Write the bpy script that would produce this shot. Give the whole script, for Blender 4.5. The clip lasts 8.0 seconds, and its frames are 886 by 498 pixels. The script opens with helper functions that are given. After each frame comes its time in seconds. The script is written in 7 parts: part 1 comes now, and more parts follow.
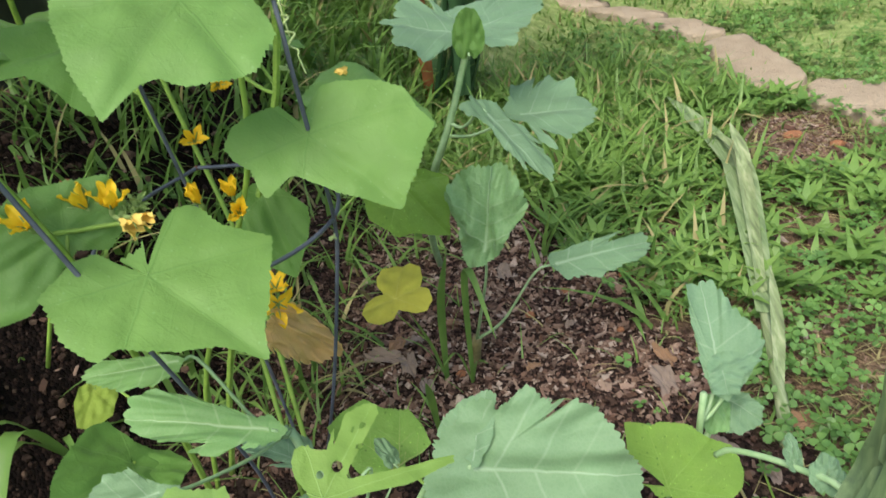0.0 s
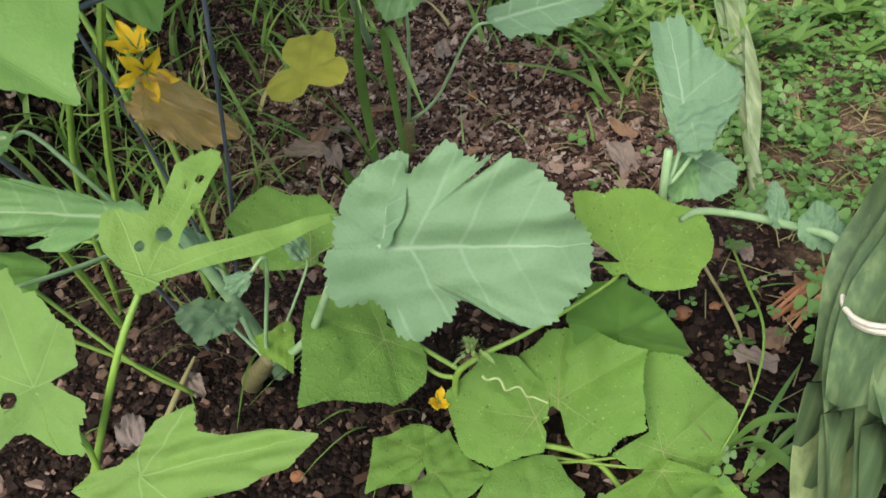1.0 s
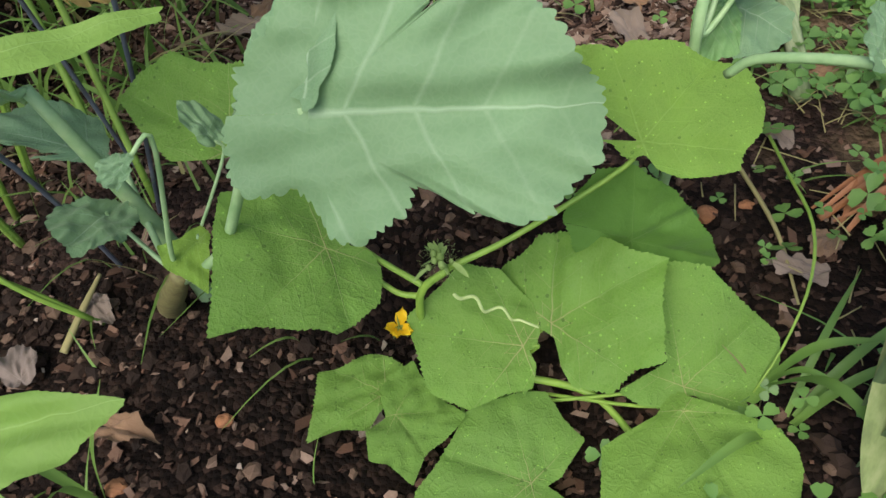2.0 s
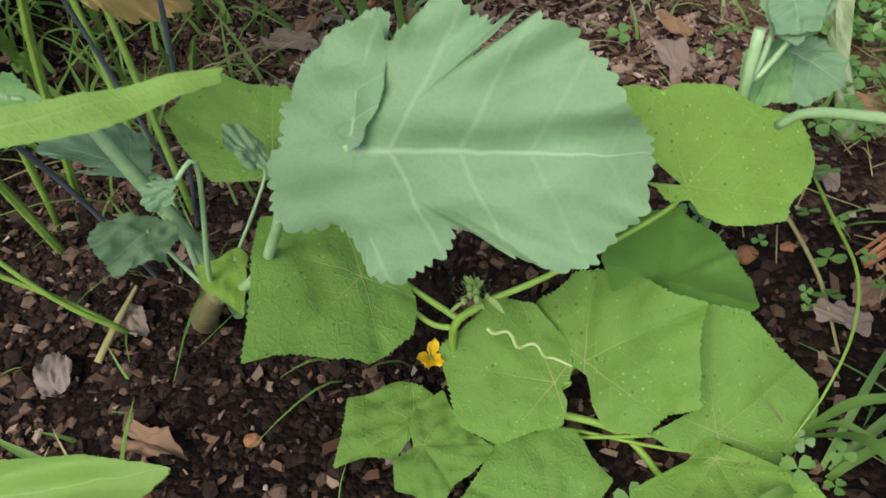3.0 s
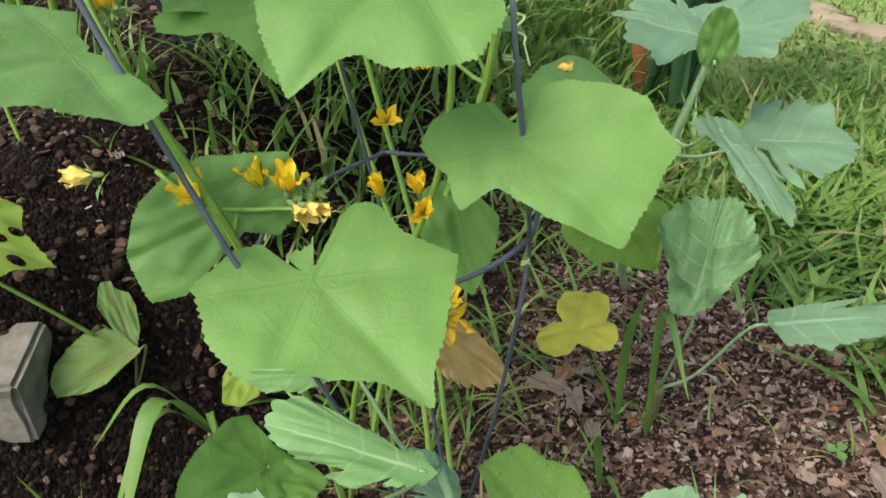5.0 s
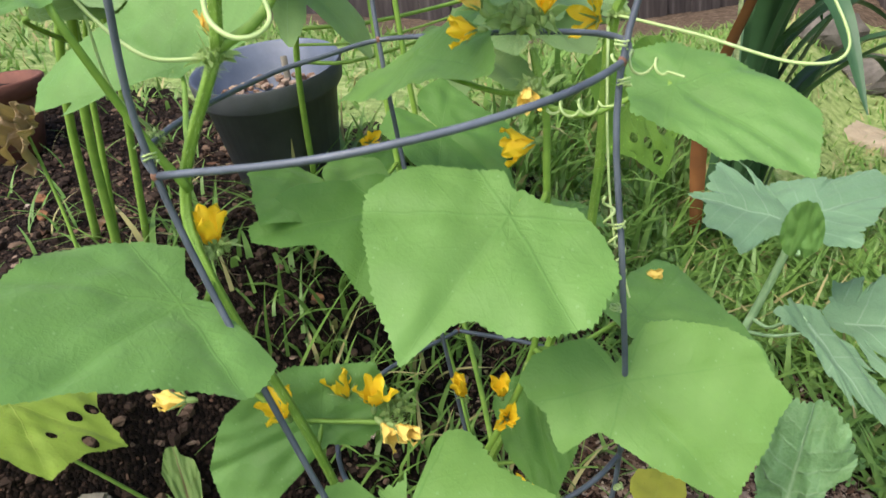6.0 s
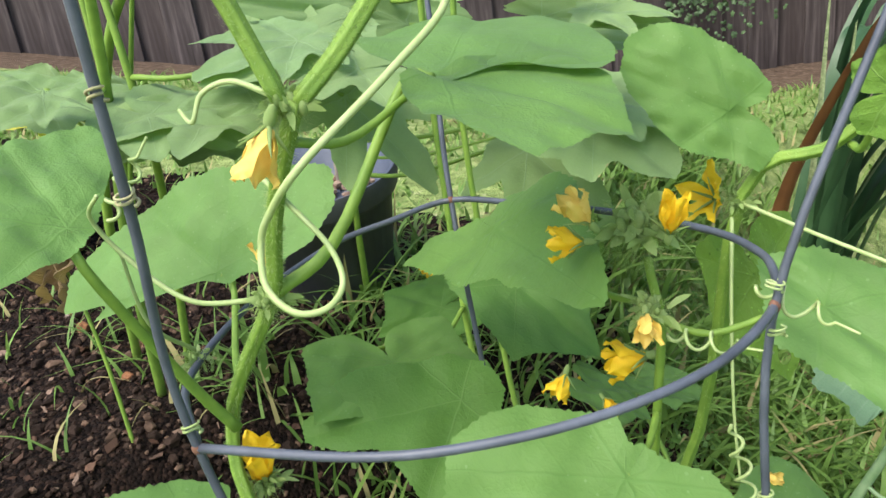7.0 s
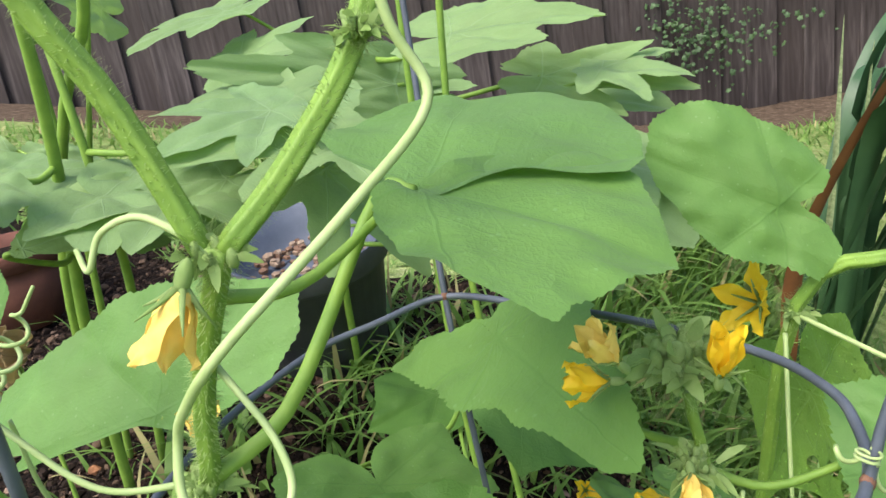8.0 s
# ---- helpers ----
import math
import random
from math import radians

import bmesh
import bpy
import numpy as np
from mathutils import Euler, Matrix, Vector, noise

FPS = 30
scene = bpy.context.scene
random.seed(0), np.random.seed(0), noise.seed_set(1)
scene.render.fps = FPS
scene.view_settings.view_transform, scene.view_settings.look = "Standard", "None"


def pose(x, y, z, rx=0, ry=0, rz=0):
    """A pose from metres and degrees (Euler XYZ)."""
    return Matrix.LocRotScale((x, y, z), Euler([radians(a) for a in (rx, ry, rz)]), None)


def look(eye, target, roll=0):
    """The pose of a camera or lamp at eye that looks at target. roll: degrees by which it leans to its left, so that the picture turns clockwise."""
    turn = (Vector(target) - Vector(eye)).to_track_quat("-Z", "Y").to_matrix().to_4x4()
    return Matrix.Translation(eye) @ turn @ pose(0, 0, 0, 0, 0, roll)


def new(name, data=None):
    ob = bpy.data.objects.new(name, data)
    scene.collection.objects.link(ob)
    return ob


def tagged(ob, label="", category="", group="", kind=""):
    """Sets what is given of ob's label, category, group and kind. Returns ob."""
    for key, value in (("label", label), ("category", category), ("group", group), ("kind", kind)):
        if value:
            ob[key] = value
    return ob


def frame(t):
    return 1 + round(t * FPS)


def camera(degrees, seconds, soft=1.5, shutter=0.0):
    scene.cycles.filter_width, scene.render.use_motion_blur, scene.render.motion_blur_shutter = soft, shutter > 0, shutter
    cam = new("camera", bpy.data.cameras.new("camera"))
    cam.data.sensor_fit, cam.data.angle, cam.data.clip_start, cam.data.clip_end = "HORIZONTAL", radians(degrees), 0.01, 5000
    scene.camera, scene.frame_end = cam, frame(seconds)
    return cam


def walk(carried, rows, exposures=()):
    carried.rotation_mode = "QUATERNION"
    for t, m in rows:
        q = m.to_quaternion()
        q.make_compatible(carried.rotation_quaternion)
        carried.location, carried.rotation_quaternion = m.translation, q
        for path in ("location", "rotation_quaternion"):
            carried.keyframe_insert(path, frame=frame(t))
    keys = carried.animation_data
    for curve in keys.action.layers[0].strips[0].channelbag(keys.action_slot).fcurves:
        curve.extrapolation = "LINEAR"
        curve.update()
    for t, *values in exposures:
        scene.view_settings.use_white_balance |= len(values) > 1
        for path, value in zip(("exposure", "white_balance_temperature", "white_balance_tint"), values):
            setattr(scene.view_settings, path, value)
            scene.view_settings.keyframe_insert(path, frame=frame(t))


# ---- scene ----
cam = camera(59.0, 8.0, shutter=0.14)
PATH = [
    (0, (0.354, -0.168, 0.898), (0.138, 1.526, -0.143), -10.3),
    (0.5, (0.382, -0.133, 0.826), (0.185, 1.434, -0.401), -12.0),
    (1, (0.379, -0.069, 0.732), (0.196, 1.352, -0.664), -12.9),
    (1.5, (0.383, -0.007, 0.63), (0.203, 1.301, -0.872), -13.6),
    (1.7, (0.381, 0.015, 0.596), (0.209, 1.298, -0.929), -13.6),
    (2.8, (0.375, 0.061, 0.566), (0.164, 1.323, -0.971), -13.7),
    (3, (0.373, 0.057, 0.59), (0.132, 1.34, -0.925), -13.3),
    (3.5, (0.343, 0.019, 0.689), (-0.008, 1.382, -0.731), -11.3),
    (4, (0.313, -0.003, 0.767), (-0.144, 1.469, -0.508), -9.1),
    (4.5, (0.321, -0.036, 0.826), (-0.229, 1.519, -0.306), -8.4),
    (4.7, (0.313, -0.041, 0.842), (-0.269, 1.539, -0.238), -8.2),
    (5.8, (0.245, 0.0, 0.947), (-0.438, 1.672, 0.087), -7.4),
    (6, (0.236, 0.013, 0.973), (-0.47, 1.696, 0.154), -7.4),
    (6.5, (0.209, 0.07, 1.043), (-0.573, 1.752, 0.296), -7.3),
    (6.6, (0.201, 0.088, 1.054), (-0.589, 1.764, 0.301), -7.4),
    (7, (0.165, 0.135, 1.057), (-0.639, 1.821, 0.341), -7.9),
    (7.5, (0.141, 0.192, 1.07), (-0.669, 1.891, 0.391), -8.5),
    (8, (0.131, 0.236, 1.071), (-0.673, 1.955, 0.439), -8.8),
]
walk(cam, [(t, look(eye, target, roll)) for t, eye, target, roll in PATH], [(0, 1.56), (1, 1.4), (1.5, 1.3), (3.5, 1.36), (4.7, 1.66), (8, 1.73)])

# ---- world and light ----
sky_world = bpy.data.worlds.new("overcast_sky")
scene.world = sky_world
sky_world.use_nodes = True
wn = sky_world.node_tree.nodes
sky = wn.new("ShaderNodeTexSky")
sky.sky_type, sky.sun_disc = "NISHITA", False
sky.sun_elevation, sky.sun_rotation = radians(58), radians(200)
sky.air_density, sky.dust_density = 1.0, 3.0
wn["Background"].inputs["Strength"].default_value = 0.11
sky_world.node_tree.links.new(sky.outputs[0], wn["Background"].inputs[0])
sun = new("sun", bpy.data.lights.new("sun", "SUN"))
sun.data.energy, sun.data.angle, sun.data.color = 1.3, radians(35), (1.0, 0.96, 0.9)
sun.matrix_world = look((-1.0, -2.5, 5.0), (0.2, 0.8, 0.0))


# ---- materials ----
class Nodes:
    """A short way to write node materials."""

    def __init__(self, name):
        self.mat = bpy.data.materials.new(name)
        self.mat.use_nodes = True
        self.tree = self.mat.node_tree
        self.bsdf = self.tree.nodes["Principled BSDF"]

    def add(self, kind, **settings):
        node = self.tree.nodes.new(kind)
        for key, value in settings.items():
            if key == "op":
                node.operation = value
            elif key == "blend":
                node.data_type, node.blend_type = "RGBA", value
            elif key == "feature":
                node.feature = value
            else:
                node.inputs[key.replace("_", " ").title()].default_value = value
        return node

    def link(self, a, b):
        self.tree.links.new(a, b)

    def math(self, op, a, b=None, c=None):
        node = self.tree.nodes.new("ShaderNodeMath")
        node.operation = op
        for slot, value in enumerate((a, b, c)):
            if value is None:
                continue
            if isinstance(value, (int, float)):
                node.inputs[slot].default_value = value
            else:
                self.link(value, node.inputs[slot])
        return node.outputs[0]

    def noise(self, scale, detail=3.0, coords=None, rough=0.55):
        node = self.tree.nodes.new("ShaderNodeTexNoise")
        node.inputs["Scale"].default_value, node.inputs["Detail"].default_value = scale, detail
        node.inputs["Roughness"].default_value = rough
        self.link(coords or self.coords("Object"), node.inputs["Vector"])
        return node.outputs["Fac"]

    def coords(self, kind):
        return self.add("ShaderNodeTexCoord").outputs[kind]

    def world(self):
        return self.add("ShaderNodeNewGeometry").outputs["Position"]

    def ramp(self, fac, *stops):
        node = self.tree.nodes.new("ShaderNodeValToRGB")
        while len(node.color_ramp.elements) < len(stops):
            node.color_ramp.elements.new(0.5)
        for el, (at, col) in zip(node.color_ramp.elements, stops):
            el.position, el.color = at, (*col, 1)
        self.link(fac, node.inputs[0])
        return node.outputs[0]

    def mix(self, fac, a, b, blend="MIX"):
        node = self.tree.nodes.new("ShaderNodeMix")
        node.data_type, node.blend_type = "RGBA", blend
        for slot, value in ((0, fac), (6, a), (7, b)):
            if isinstance(value, (int, float)):
                node.inputs[slot].default_value = value
            elif isinstance(value, tuple):
                node.inputs[slot].default_value = (*value, 1)
            else:
                self.link(value, node.inputs[slot])
        return node.outputs[2]

    def color(self, value):
        if isinstance(value, tuple):
            self.bsdf.inputs["Base Color"].default_value = (*value, 1)
        else:
            self.link(value, self.bsdf.inputs["Base Color"])

    def bump(self, height, strength=0.4, distance=0.002):
        node = self.tree.nodes.new("ShaderNodeBump")
        node.inputs["Strength"].default_value, node.inputs["Distance"].default_value = strength, distance
        self.link(height, node.inputs["Height"])
        self.link(node.outputs[0], self.bsdf.inputs["Normal"])
        return node.outputs[0]

    def gloss(self, rough, spec=0.5, metal=0.0):
        self.bsdf.inputs["Roughness"].default_value = rough
        self.bsdf.inputs["Specular IOR Level"].default_value = spec
        self.bsdf.inputs["Metallic"].default_value = metal

    def through_light(self, color, share):
        """Light that shines through a thin leaf."""
        thin = self.add("ShaderNodeBsdfTranslucent")
        both = self.add("ShaderNodeMixShader")
        both.inputs[0].default_value = share
        if isinstance(color, tuple):
            thin.inputs[0].default_value = (*color, 1)
        else:
            self.link(color, thin.inputs[0])
        self.link(self.bsdf.outputs[0], both.inputs[1])
        self.link(thin.outputs[0], both.inputs[2])
        self.link(both.outputs[0], self.tree.nodes["Material Output"].inputs[0])


def scaled(col, k):
    return tuple(min(1.0, c * k) for c in col)


def leaf_material(name, base, vein, angles, thin=0.3, rough=0.55, cells=9.0, vein_width=0.009, spots=None, side_veins=6.0, net_strength=0.1, line_strength=0.3, relief=0.3, spread=0.6, slope=0.75, specks=0.0, heart=None, down=0.08):
    """A leaf blade: ribs that leave the stalk, thin side veins, quilting between them, blotches, specks and a tinge round the stalk."""
    n = Nodes(name)
    uv = n.coords("UV")
    wobble = n.add("ShaderNodeTexNoise", scale=5.0)
    n.link(uv, wobble.inputs["Vector"])
    bent = n.add("ShaderNodeVectorMath", op="MULTIPLY_ADD")
    n.link(wobble.outputs["Color"], bent.inputs[0])
    bent.inputs[1].default_value = (0.035, 0.035, 0.0)
    n.link(uv, bent.inputs[2])
    moved = n.add("ShaderNodeVectorMath", op="SUBTRACT")
    n.link(bent.outputs[0], moved.inputs[0])
    moved.inputs[1].default_value = (0.0175, 0.0175, 0.0)
    xyz = n.add("ShaderNodeSeparateXYZ")
    n.link(moved.outputs[0], xyz.inputs[0])
    x, y = xyz.outputs[0], xyz.outputs[1]
    radius = n.math("SQRT", n.math("ADD", n.math("MULTIPLY", x, x), n.math("MULTIPLY", y, y)))
    taper = n.math("MAXIMUM", n.math("SUBTRACT", 1.1, radius), 0.2)
    ribs = lines = None
    for a in angles:
        s, c = math.sin(radians(a)), math.cos(radians(a))
        across = n.math("ABSOLUTE", n.math("SUBTRACT", n.math("MULTIPLY", x, c), n.math("MULTIPLY", y, s)))
        along = n.math("ADD", n.math("MULTIPLY", x, s), n.math("MULTIPLY", y, c))
        ahead = n.math("GREATER_THAN", along, 0.0)
        rib = n.math("MULTIPLY", n.math("SUBTRACT", 1.0, n.math("MINIMUM", n.math("DIVIDE", across, n.math("MULTIPLY", taper, vein_width)), 1.0)), ahead)
        # side veins: thin lines that leave the rib at a slant and thin out towards the margin
        slant = n.math("SUBTRACT", along, n.math("MULTIPLY", across, slope))
        wave = n.math("DIVIDE", n.math("ABSOLUTE", n.math("SUBTRACT", n.math("FRACT", n.math("MULTIPLY", slant, side_veins)), 0.5)), side_veins)
        line = n.math("SUBTRACT", 1.0, n.math("MINIMUM", n.math("DIVIDE", wave, vein_width * 0.75), 1.0))
        near = n.math("LESS_THAN", across, n.math("MULTIPLY", along, spread))
        line = n.math("MULTIPLY", line, n.math("MULTIPLY", near, n.math("MULTIPLY", ahead, taper)))
        ribs = rib if ribs is None else n.math("MAXIMUM", ribs, rib)
        lines = line if lines is None else n.math("MAXIMUM", lines, line)
    veins = n.math("MAXIMUM", ribs, n.math("MULTIPLY", lines, line_strength))
    cell = n.add("ShaderNodeTexVoronoi", feature="DISTANCE_TO_EDGE", scale=cells)
    n.link(bent.outputs[0], cell.inputs["Vector"])
    net = n.math("MINIMUM", n.math("MULTIPLY", cell.outputs["Distance"], 6.0), 1.0)
    fine = n.add("ShaderNodeTexVoronoi", feature="DISTANCE_TO_EDGE", scale=cells * 4.2)
    n.link(bent.outputs[0], fine.inputs["Vector"])
    net2 = n.math("MINIMUM", n.math("MULTIPLY", fine.outputs["Distance"], 5.0), 1.0)
    rand = n.add("ShaderNodeObjectInfo").outputs["Random"]
    shifted = n.add("ShaderNodeVectorMath", op="ADD")
    n.link(uv, shifted.inputs[0])
    n.link(rand, shifted.inputs[1])
    big, small = n.noise(2.6, 4, shifted.outputs[0]), n.noise(30.0, 4, shifted.outputs[0], 0.7)
    col = n.ramp(big, (0.3, scaled(base, 0.82)), (0.55, base), (0.78, scaled(base, 1.18)))
    col = n.mix(n.math("MULTIPLY", small, 0.45), col, scaled(base, 0.68))
    col = n.mix(n.math("MULTIPLY", n.math("SUBTRACT", 1.0, net2), net_strength), col, vein)
    col = n.mix(n.math("MULTIPLY", rand, 0.35), col, (base[0] * 1.25, base[1] * 1.1, base[2] * 0.8))
    col = n.mix(n.math("MULTIPLY", veins, 0.7), col, vein)
    if heart:
        warm = n.math("MAXIMUM", n.math("SUBTRACT", 0.5, radius), 0.0)
        col = n.mix(n.math("MULTIPLY", n.math("MULTIPLY", warm, veins), 1.5), col, heart)
    if spots:
        speck = n.add("ShaderNodeTexVoronoi", scale=15.0)
        n.link(shifted.outputs[0], speck.inputs["Vector"])
        dots = n.math("LESS_THAN", speck.outputs["Distance"], n.math("MULTIPLY", n.noise(4.0, 2, shifted.outputs[0]), 0.22))
        col = n.mix(n.math("MULTIPLY", dots, 0.55), col, spots)
    if specks:
        for scale, tone, share in ((15.0, scaled(base, 2.1), 0.6), (9.0, scaled(base, 0.35), 0.7)):
            speck = n.add("ShaderNodeTexVoronoi", scale=scale)
            n.link(shifted.outputs[0], speck.inputs["Vector"])
            dots = n.math("LESS_THAN", speck.outputs["Distance"], n.math("SUBTRACT", n.math("MULTIPLY", n.noise(6.0, 3, shifted.outputs[0]), 0.75 * specks), 0.13))
            col = n.mix(n.math("MULTIPLY", dots, share), col, tone)
    n.color(col)
    n.gloss(rough + 0.06, 0.3)
    n.bsdf.inputs["Sheen Weight"].default_value = down
    n.bsdf.inputs["Sheen Roughness"].default_value = 0.45
    height = n.math("ADD", n.math("MULTIPLY", net, 0.4), n.math("MULTIPLY", small, 0.5))
    height = n.math("ADD", height, n.math("MULTIPLY", net2, 0.2))
    height = n.math("SUBTRACT", height, n.math("MULTIPLY", veins, 0.9))
    n.bump(height, relief, 0.002)
    n.through_light(n.mix(0.5, col, (base[0] * 1.3, base[1] * 1.5, base[2] * 0.4)), thin)
    return n.mat


def plain_plant(name, base, dark, rough=0.5, thin=0.0, scale=60.0, stretch=None):
    n = Nodes(name)
    fac = n.noise(scale, 4)
    rand = n.add("ShaderNodeNewGeometry").outputs["Random Per Island"]
    col = n.ramp(fac, (0.3, dark), (0.65, base))
    col = n.mix(n.math("MULTIPLY", rand, 0.5), col, scaled(dark, 1.1))
    n.color(col)
    n.gloss(rough, 0.35)
    n.bump(n.noise(scale * 4, 3), 0.3, 0.001)
    if thin:
        n.through_light(col, thin)
    return n.mat


CU_ANGLES = (0, 58, -58, 118, -118)
M_CUKE = leaf_material("cucumber_leaf_green", (0.136, 0.27, 0.066), (0.112, 0.232, 0.05), CU_ANGLES, 0.32, 0.5, vein_width=0.014, spots=(0.2, 0.34, 0.12), net_strength=0.07, line_strength=0.4, relief=0.26, specks=0.28)
M_CUKE_PALE = leaf_material("cucumber_leaf_light", (0.17, 0.315, 0.045), (0.25, 0.4, 0.09), CU_ANGLES, 0.38, 0.55, vein_width=0.014, net_strength=0.2, line_strength=0.6, relief=0.5, specks=0.62)
# darker copy for inner and lower leaves, their shade put into the green
M_CUKE_SHADED = leaf_material("cucumber_leaf_shaded", (0.095, 0.215, 0.04), (0.14, 0.26, 0.062), CU_ANGLES, 0.32, 0.5, net_strength=0.12, line_strength=0.3, relief=0.3, specks=0.3)
M_CUKE_SPECK = leaf_material("cucumber_leaf_speckled", (0.132, 0.268, 0.04), (0.25, 0.36, 0.12), CU_ANGLES, 0.32, 0.55, vein_width=0.007, net_strength=0.16, line_strength=0.65, relief=0.5, specks=0.62, heart=(0.42, 0.34, 0.16))
M_KALE = leaf_material("kale_leaf_bluegreen", (0.138, 0.248, 0.132), (0.3, 0.41, 0.26), (0,), 0.2, 0.55, cells=9.0, vein_width=0.02, side_veins=4.2, net_strength=0.1, line_strength=0.65, relief=0.3, spread=6.0, slope=0.55)
M_KALE_CRINKLED = leaf_material("kale_leaf_crinkled", (0.165, 0.31, 0.13), (0.36, 0.48, 0.27), (0,), 0.25, 0.5, cells=5.0, vein_width=0.026, side_veins=5.0, net_strength=0.15, line_strength=0.7, relief=0.8, spread=6.0, slope=0.6)
M_KALE_DARK = leaf_material("kale_leaf_green", (0.15, 0.3, 0.1), (0.38, 0.48, 0.28), (0,), 0.25, 0.5, cells=9.0, vein_width=0.018, side_veins=4.4, net_strength=0.08, line_strength=0.55, relief=0.2, spread=6.0, slope=0.55)
OKRA_RIBS = (0, 47, -47, 95, -95)
M_OKRA = leaf_material("okra_leaf_green", (0.162, 0.292, 0.06), (0.27, 0.41, 0.12), OKRA_RIBS, 0.36, 0.55, cells=7.0, net_strength=0.08, line_strength=0.14)
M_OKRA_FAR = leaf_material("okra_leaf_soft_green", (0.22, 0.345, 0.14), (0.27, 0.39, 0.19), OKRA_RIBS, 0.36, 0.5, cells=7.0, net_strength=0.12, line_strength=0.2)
M_YELLOW = leaf_material("yellowing_leaf", (0.58, 0.57, 0.08), (0.62, 0.6, 0.17), CU_ANGLES, 0.42, 0.6, spots=(0.25, 0.2, 0.05))
M_LIME = leaf_material("blotched_lime_leaf", (0.235, 0.345, 0.045), (0.36, 0.43, 0.09), CU_ANGLES, 0.34, 0.6, spots=(0.16, 0.12, 0.04))
M_BROWN = leaf_material("dead_leaf_tan", (0.74, 0.5, 0.23), (0.5, 0.3, 0.12), CU_ANGLES, 0.45, 0.7, cells=6.0, relief=0.9)
M_DRIED = leaf_material("dried_leaf_brown", (0.34, 0.24, 0.125), (0.2, 0.12, 0.06), OKRA_RIBS, 0.2, 0.8, cells=6.0, relief=0.9)
M_BEET = leaf_material("beet_leaf", (0.16, 0.27, 0.07), (0.2, 0.06, 0.05), (0,), 0.28, 0.45, vein_width=0.035, side_veins=4.0, relief=0.4, line_strength=0.22, net_strength=0.05, spread=6.0)
M_STEM = plain_plant("green_stem", (0.21, 0.325, 0.05), (0.13, 0.235, 0.034), 0.55)
M_HAIR = plain_plant("stem_down", (0.44, 0.54, 0.24), (0.3, 0.42, 0.13), 0.7, 0.5)
M_STEM_KALE = plain_plant("pale_stem", (0.3, 0.42, 0.22), (0.18, 0.3, 0.13), 0.45)
M_STEM_RED = plain_plant("reddish_stem", (0.2, 0.19, 0.075), (0.1, 0.085, 0.035), 0.6, 0.0, 130.0)
M_TENDRIL = plain_plant("tendril_pale_green", (0.4, 0.48, 0.22), (0.28, 0.37, 0.13), 0.5)
M_BUD = plain_plant("hairy_bud_green", (0.36, 0.47, 0.18), (0.22, 0.33, 0.09), 0.75, 0.4)
M_PETAL = plain_plant("yellow_petal", (0.9, 0.66, 0.03), (0.85, 0.53, 0.02), 0.5, 0.35, 60.0)
M_PETAL_PALE = plain_plant("faded_petal", (0.88, 0.7, 0.22), (0.84, 0.58, 0.12), 0.6, 0.25, 30.0)
M_GRASS = plain_plant("grass_blade", (0.21, 0.345, 0.075), (0.11, 0.215, 0.045), 0.45, 0.4, 9.0)
M_GRASS_PALE = plain_plant("dry_grass", (0.34, 0.3, 0.13), (0.22, 0.2, 0.08), 0.7, 0.15, 9.0)
# ivy green is darkened in its colour for the shade it hangs in
M_IVY = plain_plant("ivy_leaf", (0.085, 0.15, 0.055), (0.045, 0.085, 0.035), 0.5, 0.2, 25.0)
M_CLOVER = plain_plant("clover_leaf", (0.16, 0.29, 0.065), (0.07, 0.16, 0.035), 0.45, 0.25, 25.0)


